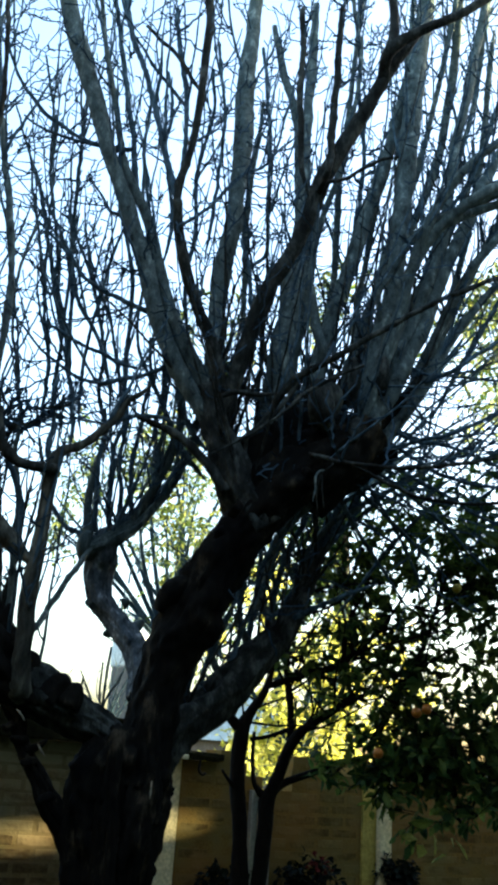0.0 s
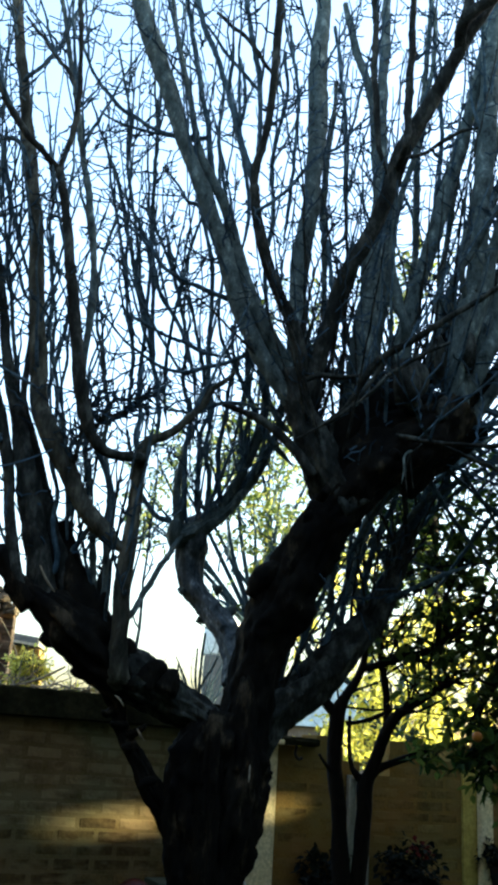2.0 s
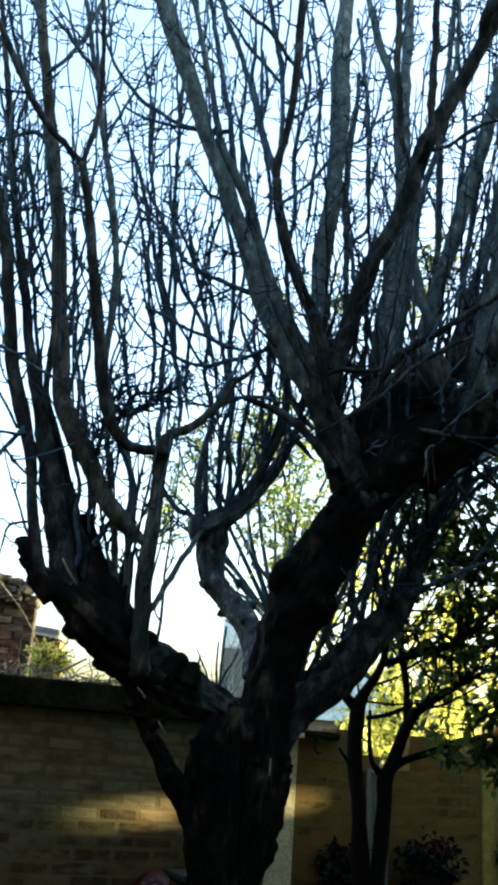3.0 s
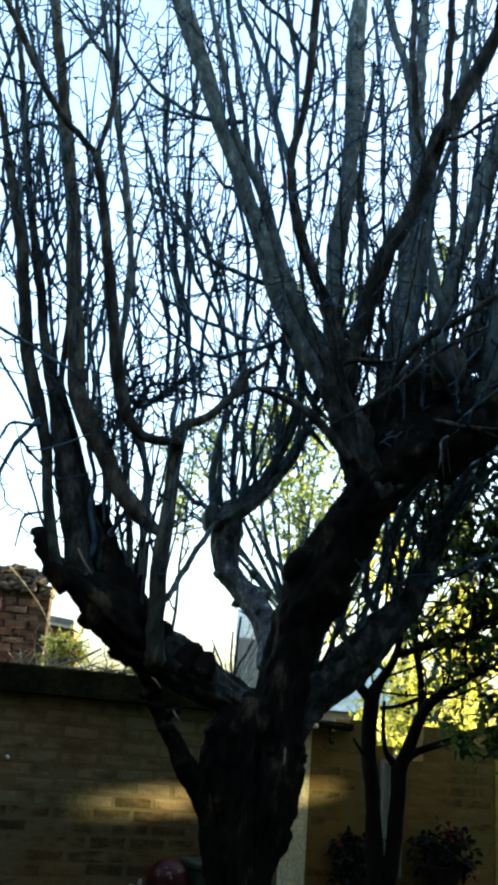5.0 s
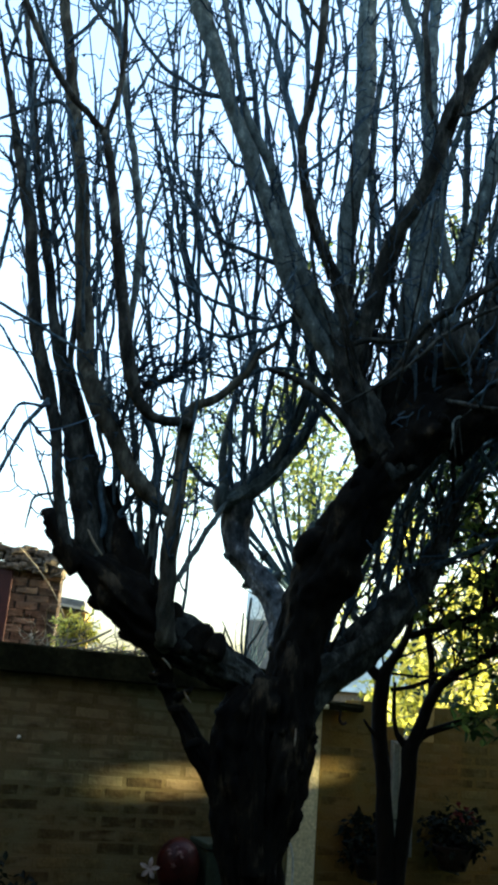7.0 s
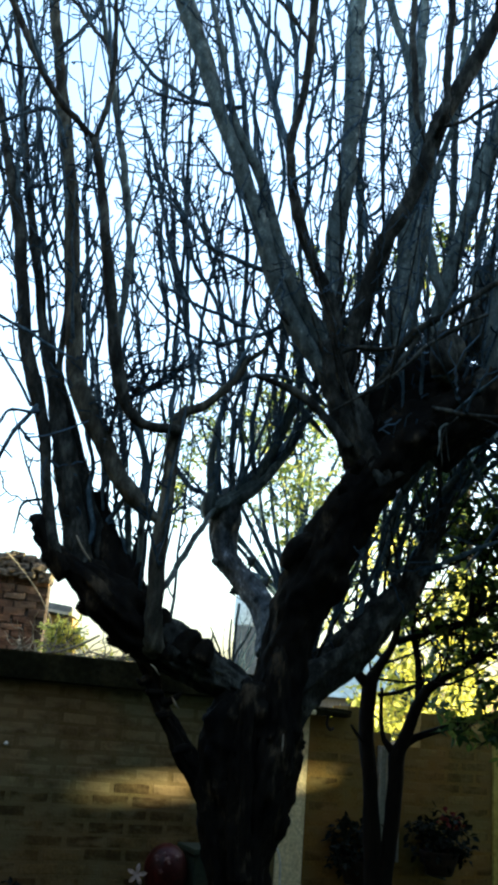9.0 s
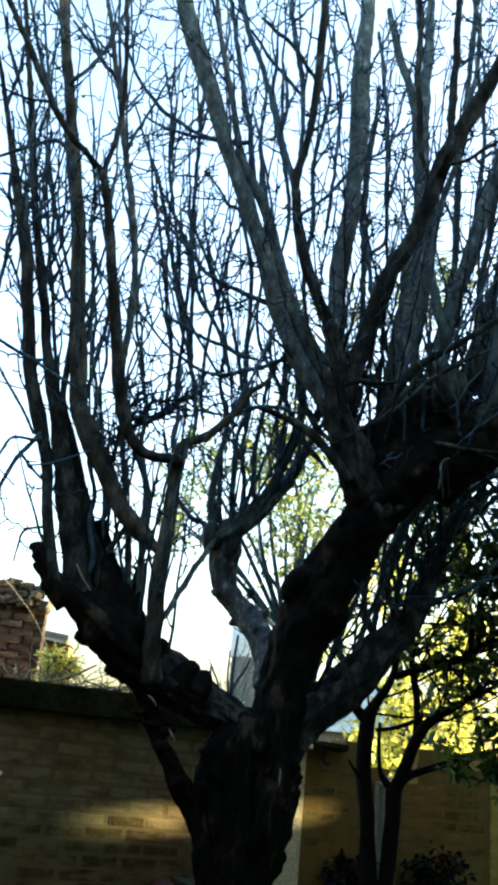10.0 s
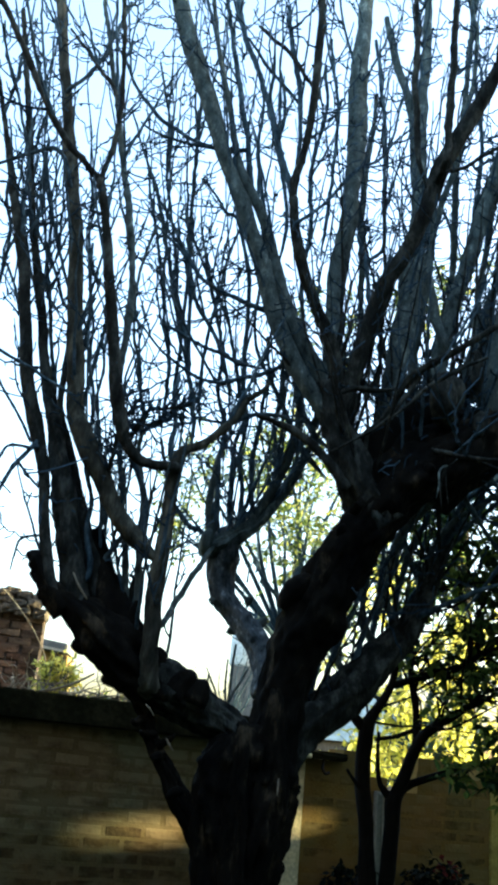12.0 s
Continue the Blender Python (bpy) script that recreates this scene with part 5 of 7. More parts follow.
    bough("branch", (1.37, 4.10, 3.35, 0.040), (1.55, 4.20, 3.80, 0.030), (1.80, 4.25, 4.32, 0.027), (2.10, 4.30, 4.73, 0.026), (2.69, 4.30, 5.54, 0.023))
    bough("branch", (1.02, 4.10, 3.31, 0.035), (1.23, 4.40, 3.99, 0.024), (1.66, 4.60, 5.05, 0.028), (1.85, 4.70, 5.91, 0.029), (1.94, 4.70, 6.90, 0.031), (2.06, 4.70, 8.19, 0.027))
    bough("midknob", (0.91, 3.86, 3.09, 0.041), (0.87, 3.79, 3.12, 0.056), (0.86, 3.76, 3.17, 0.064), (0.84, 3.76, 3.23, 0.046), (0.83, 3.78, 3.29, 0.018))
    bough("midknob", (1.03, 3.86, 3.21, 0.024), (1.02, 3.82, 3.30, 0.029), (1.02, 3.80, 3.39, 0.021), (1.01, 3.80, 3.44, 0.008))
    bough("midknob", (1.16, 3.88, 3.30, 0.027), (1.16, 3.84, 3.38, 0.032), (1.17, 3.84, 3.46, 0.021), (1.17, 3.84, 3.49, 0.008))
    bough("branch", (1.05, 3.45, 4.93, 0.030), (1.19, 3.40, 5.05, 0.026), (1.34, 3.38, 5.14, 0.024), (1.53, 3.35, 5.29, 0.022), (2.17, 3.35, 5.88, 0.020))
    bough("branch", (1.05, 3.45, 4.93, 0.028), (1.07, 3.45, 5.11, 0.024), (1.04, 3.45, 5.46, 0.022), (0.95, 3.45, 6.35, 0.020))
    # thin branches in front of the dark mass
    bough("branch", (0.80, 3.95, 2.99, 0.0112), (0.93, 3.50, 2.81, 0.0087), (1.15, 3.45, 2.80, 0.0081), (1.33, 3.40, 2.82, 0.0081), (1.60, 3.40, 2.89, 0.0068), (2.18, 3.40, 3.06, 0.0056))
    bough("branch", (0.94, 3.50, 2.80, 0.0087), (1.07, 3.50, 2.75, 0.0081), (1.27, 3.50, 2.69, 0.0081), (1.61, 3.50, 2.71, 0.0068), (2.20, 3.50, 2.75, 0.0056))
    bough("branch", (1.21, 3.97, 3.06, 0.0118), (1.34, 3.70, 3.04, 0.0087), (1.53, 3.70, 3.12, 0.0093), (1.77, 3.70, 3.28, 0.0074), (2.38, 3.70, 3.66, 0.0062))
    bough("branch", (1.38, 4.10, 3.45, 0.0124), (1.53, 3.90, 3.49, 0.0099), (1.67, 3.90, 3.60, 0.0099), (1.88, 3.90, 3.77, 0.0081), (2.51, 3.90, 4.28, 0.0068))
    bough("branch", (1.43, 4.00, 3.50, 0.0081), (1.59, 4.00, 3.51, 0.0068), (1.92, 4.00, 3.51, 0.0068), (2.62, 4.00, 3.51, 0.0050))
    bough("barebranch", (0.96, 3.92, 2.94, 0.005), (0.84, 3.72, 2.82, 0.005), (0.83, 3.70, 2.75, 0.004), (0.82, 3.70, 2.68, 0.001))
    bough("branch", (1.11, 4.20, 3.43, 0.0192), (1.14, 4.30, 3.86, 0.0174), (1.23, 4.40, 4.40, 0.0149), (1.31, 4.40, 4.93, 0.0155), (1.43, 4.40, 5.57, 0.0143), (1.62, 4.40, 6.55, 0.0124))
    bough("branch", (1.52, 4.20, 3.32, 0.0143), (1.71, 4.30, 3.67, 0.0130), (1.91, 4.30, 4.04, 0.0118), (2.16, 4.30, 4.52, 0.0112), (2.62, 4.30, 5.38, 0.0093))
    bough("branch", (1.56, 4.00, 2.93, 0.0118), (1.41, 4.40, 2.73, 0.0099), (1.24, 4.60, 2.46, 0.0087), (1.15, 4.60, 2.34, 0.0025))
    bough("branch", (1.01, 4.40, 2.63, 0.0124), (1.11, 4.40, 2.88, 0.0112), (1.26, 4.30, 2.99, 0.0099), (1.40, 4.30, 3.09, 0.0031))
    bough("branch", (0.90, 4.40, 2.48, 0.0118), (0.83, 4.40, 2.67, 0.0099), (0.78, 4.50, 2.87, 0.0087), (0.73, 4.50, 3.00, 0.0025))
    # pale split bark
    bough("sliver", (0.257, 3.77, 1.525, 0.001), (0.257, 3.77, 1.486, 0.004), (0.256, 3.77, 1.461, 0.001))
    bough("sliver", (-0.193, 3.83, 1.632, 0.002), (-0.176, 3.83, 1.605, 0.006), (-0.161, 3.84, 1.589, 0.002))
    bough("sliver", (-0.283, 3.72, 1.746, 0.002), (-0.263, 3.72, 1.730, 0.004), (-0.245, 3.72, 1.706, 0.002))
    bough("sliver", (-0.63, 3.68, 2.22, 0.003), (-0.60, 3.67, 2.17, 0.005), (-0.56, 3.68, 2.12, 0.003))
    bough("branch", (1.46, 4.20, 3.47, 0.023), (1.69, 4.40, 3.99, 0.022), (1.90, 4.40, 4.46, 0.020), (2.08, 4.40, 4.87, 0.019), (2.50, 4.40, 5.81, 0.015))
    bough("branch", (0.94, 4.30, 3.63, 0.018), (1.06, 4.50, 4.23, 0.018), (1.07, 4.50, 4.84, 0.019), (1.12, 4.50, 5.50, 0.016), (1.17, 4.50, 6.22, 0.017), (1.26, 4.50, 7.38, 0.014))
    bough("branch", (0.80, 4.20, 3.50, 0.020), (0.88, 4.30, 4.02, 0.019), (0.91, 4.30, 4.38, 0.018), (1.02, 4.30, 4.84, 0.015), (1.13, 4.30, 5.59, 0.013), (1.08, 4.30, 6.01, 0.013), (0.97, 4.30, 7.06, 0.010))
    bough("branch", (0.76, 4.30, 2.21, 0.016), (0.84, 4.40, 2.56, 0.016), (0.94, 4.40, 2.80, 0.013), (0.99, 4.40, 3.01, 0.011), (1.02, 4.40, 3.15, 0.003))
    bough("branch", (0.68, 4.30, 2.15, 0.016), (0.73, 4.40, 2.49, 0.016), (0.83, 4.40, 2.76, 0.013), (0.88, 4.40, 2.90, 0.004))
    bough("branch", (0.84, 4.35, 2.33, 0.017), (1.01, 4.40, 2.63, 0.016), (1.17, 4.40, 2.88, 0.014), (1.26, 4.40, 3.01, 0.004))
    bough("branch", (0.85, 4.10, 2.74, 0.018), (0.76, 4.20, 2.60, 0.016), (0.73, 4.30, 2.40, 0.013), (0.71, 4.30, 2.27, 0.004))
    bough("branch", (0.71, 4.25, 2.08, 0.018), (0.63, 4.30, 2.26, 0.016), (0.65, 4.30, 2.50, 0.015), (0.72, 4.30, 2.73, 0.013), (0.77, 4.30, 2.87, 0.004))
    bough("branch", (0.58, 4.20, 1.91, 0.018), (0.50, 4.25, 2.09, 0.016), (0.53, 4.30, 2.28, 0.015), (0.60, 4.30, 2.45, 0.010), (0.64, 4.30, 2.56, 0.003))
    bough("branch", (0.79, 4.30, 2.19, 0.018), (0.74, 4.35, 2.41, 0.017), (0.80, 4.40, 2.62, 0.013), (0.84, 4.40, 2.76, 0.004))
    bough("branch", (0.90, 4.35, 2.40, 0.019), (0.97, 4.40, 2.64, 0.017), (1.11, 4.40, 2.82, 0.016), (1.30, 4.40, 2.95, 0.013), (1.89, 4.40, 3.35, 0.010))
    # thin boughs sweeping out over the citrus
    bough("branch", (1.25, 3.98, 2.99, 0.0099), (1.48, 3.95, 2.88, 0.0093), (1.68, 3.95, 2.78, 0.0081), (1.90, 3.95, 2.71, 0.0062), (2.48, 3.95, 2.52, 0.0050))
    bough("branch", (1.20, 4.00, 2.96, 0.0099), (1.45, 4.05, 2.82, 0.0093), (1.71, 4.10, 2.63, 0.0062), (1.79, 4.10, 2.55, 0.0019))
    bough("branch", (1.31, 3.98, 3.07, 0.0105), (1.54, 3.95, 2.95, 0.0093), (1.85, 3.95, 2.93, 0.0081), (2.50, 3.95, 2.89, 0.0062))
    bough("branch", (1.10, 4.05, 2.89, 0.0099), (1.32, 4.15, 2.76, 0.0093), (1.56, 4.20, 2.58, 0.0062), (1.65, 4.20, 2.50, 0.0019))
    bough("branch", (1.17, 4.05, 2.89, 0.0093), (1.39, 4.20, 2.68, 0.0081), (1.54, 4.30, 2.45, 0.0062), (1.59, 4.30, 2.35, 0.0019))
    bough("branch", (1.04, 4.10, 2.84, 0.0105), (1.18, 4.20, 2.69, 0.0099), (1.38, 4.30, 2.48, 0.0062), (1.45, 4.30, 2.39, 0.0019))
    bough("branch", (1.39, 4.00, 3.14, 0.0105), (1.63, 3.95, 3.09, 0.0093), (1.88, 3.90, 2.97, 0.0081), (2.46, 3.90, 2.75, 0.0056))
    bough("branch", (1.00, 4.40, 2.69, 0.0105), (1.17, 4.40, 2.80, 0.0099), (1.41, 4.40, 3.03, 0.0087), (1.59, 4.40, 3.24, 0.0068), (1.69, 4.40, 3.35, 0.0019))
    bough("branch", (0.95, 4.40, 2.54, 0.0105), (1.11, 4.50, 2.72, 0.0099), (1.26, 4.50, 2.92, 0.0087), (1.35, 4.50, 3.05, 0.0025))
    # slanting shoots between the two right limbs
    bough("branch", (0.37, 4.10, 1.78, 0.015), (0.41, 4.15, 1.97, 0.014), (0.48, 4.20, 2.16, 0.012), (0.57, 4.25, 2.38, 0.010), (0.61, 4.25, 2.49, 0.003))
    bough("branch", (0.45, 4.14, 1.83, 0.015), (0.48, 4.20, 2.02, 0.014), (0.55, 4.20, 2.21, 0.012), (0.62, 4.20, 2.40, 0.010), (0.67, 4.20, 2.51, 0.003))
    bough("branch", (0.41, 4.12, 1.81, 0.014), (0.36, 4.10, 1.96, 0.012), (0.38, 4.10, 2.09, 0.009), (0.39, 4.10, 2.19, 0.003))
    bough("branch", (0.52, 4.16, 1.88, 0.015), (0.59, 4.20, 2.06, 0.014), (0.65, 4.20, 2.25, 0.012), (0.76, 4.25, 2.48, 0.010), (0.82, 4.25, 2.59, 0.003))
    bough("branch", (0.83, 4.28, 2.24, 0.015), (0.98, 4.20, 2.33, 0.012), (1.16, 4.20, 2.42, 0.010), (1.27, 4.20, 2.47, 0.003))
    # grey swellings and crossing wood in the pollard head
    bough("midknob", (0.883, 3.82, 3.126, 0.055), (0.888, 3.82, 3.203, 0.076), (0.882, 3.82, 3.263, 0.069), (0.866, 3.82, 3.311, 0.031))
    bough("midknob", (1.019, 3.80, 3.013, 0.025), (1.029, 3.80, 3.072, 0.042), (1.034, 3.80, 3.110, 0.033), (1.039, 3.80, 3.140, 0.010))
    bough("wisp", (0.464, 3.85, 2.732, 0.027), (0.394, 3.85, 2.819, 0.022), (0.315, 3.85, 2.902, 0.020), (0.223, 3.85, 2.974, 0.018), (0.120, 3.85, 3.013, 0.013), (0.043, 3.85, 3.033, 0.009))
    bough("wisp", (0.388, 3.78, 3.143, 0.012), (0.456, 3.78, 3.181, 0.013), (0.557, 3.78, 3.179, 0.011), (0.644, 3.78, 3.198, 0.008))
    bough("wisp", (0.849, 3.72, 2.651, 0.0030), (0.846, 3.72, 2.745, 0.0036), (0.852, 3.72, 2.809, 0.0042), (0.883, 3.72, 2.842, 0.0042), (0.915, 3.72, 2.877, 0.0036))
    bough("wisp", (0.878, 3.72, 2.673, 0.0030), (0.870, 3.72, 2.747, 0.0036), (0.862, 3.72, 2.822, 0.0036))
    bough("wisp", (0.366, 3.74, 2.858, 0.006), (0.485, 3.74, 2.935, 0.007), (0.604, 3.74, 3.029, 0.009), (0.688, 3.74, 3.153, 0.010), (0.748, 3.74, 3.266, 0.012))
    # witches' brooms in the crown
    bough("tuftbranch", (-0.50, 3.80, 2.84, 0.012), (-0.47, 3.80, 2.92, 0.012), (-0.43, 3.80, 2.99, 0.009), (-0.37, 3.80, 3.00, 0.007), (-0.28, 3.80, 3.02, 0.002))
    bough("tuftbranch", (-0.40, 3.85, 2.94, 0.012), (-0.36, 3.85, 2.99, 0.010), (-0.30, 3.85, 3.03, 0.007), (-0.22, 3.85, 3.08, 0.002))
    bough("tuftbranch", (-0.55, 3.75, 2.78, 0.009), (-0.54, 3.75, 2.89, 0.009), (-0.50, 3.75, 2.97, 0.007), (-0.45, 3.75, 3.06, 0.002))
    # swellings on the left limb
    bough("stubknob", (-0.191, 3.86, 1.792, 0.064), (-0.151, 3.86, 1.854, 0.053), (-0.125, 3.86, 1.883, 0.042), (-0.113, 3.86, 1.900, 0.014))
    bough("stubknob", (-0.107, 3.86, 1.783, 0.057), (-0.084, 3.86, 1.837, 0.046), (-0.068, 3.86, 1.860, 0.028), (-0.062, 3.86, 1.872, 0.009))
    bough("stubknob", (-0.302, 3.86, 1.869, 0.065), (-0.274, 3.86, 1.935, 0.053), (-0.259, 3.86, 1.964, 0.037), (-0.251, 3.86, 1.979, 0.012))
    bough("stubknob", (-0.543, 3.84, 1.963, 0.046), (-0.588, 3.84, 1.954, 0.035), (-0.619, 3.84, 1.961, 0.016))
    bough("stubknob", (-0.414, 3.86, 1.838, 0.046), (-0.453, 3.86, 1.835, 0.032), (-0.482, 3.86, 1.842, 0.014))
    bough("stubknob", (-0.403, 3.86, 2.046, 0.047), (-0.383, 3.86, 2.118, 0.031), (-0.378, 3.86, 2.161, 0.014))
    # bare shoots in the crotch
    bough("barebranch", (0.046, 3.95, 1.731, 0.007), (0.039, 3.95, 1.788, 0.006), (0.041, 3.95, 1.869, 0.006), (0.042, 3.95, 1.951, 0.006), (0.047, 3.95, 2.038, 0.005))
    bough("barebranch", (0.036, 3.98, 1.736, 0.007), (0.026, 3.98, 1.800, 0.006), (0.016, 3.98, 1.892, 0.005), (0.019, 3.98, 1.975, 0.004))
    bough("barebranch", (0.049, 4.00, 1.757, 0.006), (0.053, 4.00, 1.827, 0.005), (0.086, 4.00, 1.890, 0.005), (0.106, 4.00, 1.944, 0.004))
    bough("barebranch", (-0.016, 3.95, 1.738, 0.006), (-0.035, 3.95, 1.793, 0.005), (-0.053, 3.95, 1.842, 0.005), (-0.054, 3.95, 1.907, 0.004))
    bough("barebranch", (-0.016, 3.95, 1.738, 0.006), (-0.013, 3.95, 1.818, 0.005), (-0.037, 3.95, 1.874, 0.004), (-0.070, 3.95, 1.930, 0.002))
    # ragged stubs on the lower left stem
    bough("stubknob", (-0.24, 3.89, 1.64, 0.020), (-0.28, 3.86, 1.64, 0.017), (-0.30, 3.85, 1.65, 0.007))
    bough("stubknob", (-0.20, 3.89, 1.57, 0.019), (-0.23, 3.86, 1.56, 0.015), (-0.25, 3.85, 1.56, 0.006))
    bough("stubknob", (-0.23, 3.89, 1.60, 0.018), (-0.18, 3.86, 1.63, 0.012), (-0.16, 3.85, 1.65, 0.005))
    bough("stubknob", (-0.11, 3.91, 1.44, 0.024), (-0.15, 3.87, 1.43, 0.018), (-0.17, 3.86, 1.41, 0.007))
    bough("stubknob", (-0.29, 3.89, 1.71, 0.021), (-0.32, 3.86, 1.68, 0.017), (-0.34, 3.85, 1.69, 0.006))
    bough("branch", (1.37, 4.40, 3.54, 0.024), (1.59, 4.60, 4.15, 0.023), (1.81, 4.70, 4.74, 0.021), (2.04, 4.70, 5.41, 0.021), (2.25, 4.70, 6.08, 0.018), (2.62, 4.70, 7.26, 0.014))
    bough("branch", (1.28, 4.20, 3.47, 0.020), (1.49, 4.50, 4.08, 0.020), (1.70, 4.60, 4.58, 0.021), (1.81, 4.60, 5.08, 0.020), (1.97, 4.60, 5.76, 0.017), (2.06, 4.60, 6.43, 0.018), (2.22, 4.60, 7.64, 0.014))
    bough("branch", (1.21, 4.40, 3.51, 0.024), (1.32, 4.60, 4.18, 0.023), (1.48, 4.70, 4.88, 0.021), (1.53, 4.70, 5.66, 0.021), (1.58, 4.70, 6.41, 0.018), (1.66, 4.70, 7.62, 0.014))
    bough("branch", (1.10, 4.30, 3.46, 0.021), (1.23, 4.50, 3.90, 0.019), (1.42, 4.60, 4.57, 0.019), (1.59, 4.60, 5.16, 0.020), (1.70, 4.60, 5.70, 0.017), (1.82, 4.60, 6.37, 0.018), (2.03, 4.60, 7.58, 0.014))
    bough("branch", (1.49, 4.30, 3.54, 0.021), (1.73, 4.50, 4.12, 0.020), (1.92, 4.60, 4.81, 0.020), (2.02, 4.60, 5.46, 0.020), (2.09, 4.60, 6.15, 0.018), (2.12, 4.60, 6.39, 0.005))


grow_big_tree()
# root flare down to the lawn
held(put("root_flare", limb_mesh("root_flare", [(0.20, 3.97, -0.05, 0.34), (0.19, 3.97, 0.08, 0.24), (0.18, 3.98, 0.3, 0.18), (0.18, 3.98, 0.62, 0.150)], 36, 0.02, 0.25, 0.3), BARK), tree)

TW_V, TW_F = [], []
SH_V, SH_F, SHOOTS = [], [], []
trng = random.Random(11)


def run(p, d, length, r0, r1, steps, wander, lift, rng):
    """One growing twig: rows of x, y, z, radius."""
    rows, d = [], Vector(d).normalized()
    p = Vector(p)
    for k in range(steps + 1):
        u = k / steps
        rows.append((p.x, p.y, p.z, r0 + (r1 - r0) * u))
        d = (d + Vector((rng.gauss(0, wander), rng.gauss(0, wander), rng.gauss(0, wander) + lift))).normalized()
        p = p + d * (length / steps)
    return rows


def spray(p, d, length, r0, r1, rng):
    """An angular twig: short straight stretches that swing from side to side, rising."""
    d, p = Vector(d).normalized(), Vector(p)
    steps = max(2, int(length / rng.uniform(0.024, 0.042)))
    swing = d.cross(Vector((rng.gauss(0, 1), rng.gauss(0, 1), rng.gauss(0, 1)))).normalized()
    rows, turn = [], rng.choice((-1, 1))
    for k in range(steps + 1):
        rows.append((p.x, p.y, p.z, r0 + (r1 - r0) * k / steps))
        turn = -turn if rng.random() < 0.75 else turn
        way = (d + swing * turn * rng.uniform(0.12, 0.5)).normalized()
        d = (d + Vector((rng.gauss(0, 0.08), rng.gauss(0, 0.08), 0.05))).normalized()
        p = p + way * (length / steps)
    return rows


def twigs_on(rows, count, length, rng, deep=2, r=0.0082):
    for _ in range(count):
        i = rng.randrange(1, len(rows) - 1)
        p = Vector(rows[i][:3])
        t = (Vector(rows[i + 1][:3]) - Vector(rows[i - 1][:3])).normalized()
        side = t.cross(Vector((rng.gauss(0, 1), rng.gauss(0, 1), rng.gauss(0, 1)))).normalized()
        d = t * rng.uniform(0.25, 0.9) + side * rng.uniform(0.6, 1.0)
        L = length * rng.choice((0.16, 0.22, 0.3, 0.5, 0.8, 1.2, 1.6)) * rng.uniform(0.8, 1.2)
        new_rows = spray(p, d, L, min(r, rows[i][3] * 0.75) * rng.uniform(0.75, 1.05), 0.0042, rng)
        tube(new_rows, 3, TW_V, TW_F)
        if deep > 1 and L > 0.07:
            twigs_on(new_rows, max(1, int(L / 0.06)), L * 0.4, rng, deep - 1, r * 0.75)


def shoots_on(rows, count, rng, low, high, length, lean=0.35, r=0.0095, follow=0.8, mat=None, back=0.0):
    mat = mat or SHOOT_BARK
    n = len(rows)
    for _ in range(count):
        i = max(1, min(n - 2, int(n * rng.uniform(low, high))))
        p = Vector(rows[i][:3])
        t = (Vector(rows[i + 1][:3]) - Vector(rows[i - 1][:3])).normalized() * follow
        d = t + Vector((rng.gauss(0, lean * 0.7), rng.gauss(0, lean) + back, 0.8))
        L = length * rng.uniform(0.5, 1.3)
        rr = min(r * rng.uniform(0.5, 1.2), rows[i][3] * 0.85)
        new_rows = kinked(spline(run(p, d, L, rr, 0.0026, 9, 0.05, 0.04, rng), 0.05), 0.011, 0.07, rng.uniform(0, 90))
        if len(SHOOTS) < 300:
            v, f = [], []
            tube(new_rows, 5, v, f, 0.15, rng.uniform(0, 9))
            SHOOTS.append(held(put("shoot", mesh_of("shoot", v, f, smooth=True), mat), tree))
        else:
            tube(new_rows, 5, SH_V, SH_F)
        twigs_on(new_rows, int(L * 4.2), 0.22, rng)


for kind, rows in BOUGHS:
    span = len(rows) * 0.03
    if kind in ("branch", "darkbranch", "brownbranch"):
        if span > 0.6:
            shoots_on(rows, int(span * 2.6), trng, 0.2, 0.9, 0.9)
        twigs_on(rows[len(rows) // 4:], int(span * 3.5), 0.28, trng)
    elif kind == "tuftbranch":
        twigs_on(rows, 95, 0.09, trng, 2, 0.006)
    # BARK_MID darkens shoots around the head, its inner shade put into their colour.
    elif kind == "midlimb":
        shoots_on(rows, int(span * 13), trng, 0.15, 1.0, 1.0, 0.45, r=0.009, follow=0.25, mat=BARK_MID)
    elif kind == "armlimb":
        shoots_on(rows, int(span * 26), trng, 0.15, 1.0, 0.75, 0.35, r=0.008, follow=0.2)
    elif kind in ("limb", "sidelimb", "greylimb"):
        shoots_on(rows, int(span * 7), trng, 0.66, 1.0, 1.2, 0.4, r=0.0095, follow=0.2, back=0.3)
    elif kind == "forklimb":
        shoots_on(rows, 32, trng, 0.1, 1.0, 1.1, 0.5, r=0.0095, follow=0.3, mat=BARK_MID, back=0.25)
    elif kind == "stemknob":
        shoots_on(rows, 6, trng, 0.1, 0.95, 0.9, 0.12, r=0.012, follow=0.1, mat=BARK_MID, back=0.35)
    elif kind == "knob" and span > 0.3:
        shoots_on(rows, int(span * 3), trng, 0.1, 0.95, 0.5, 0.5, r=0.011, follow=0.25, mat=BARK_MID, back=0.3)
        shoots_on(rows, int(span * 13), trng, 0.1, 0.95, 1.7, 0.35, r=0.011, follow=0.25, mat=BARK_MID, back=0.3)
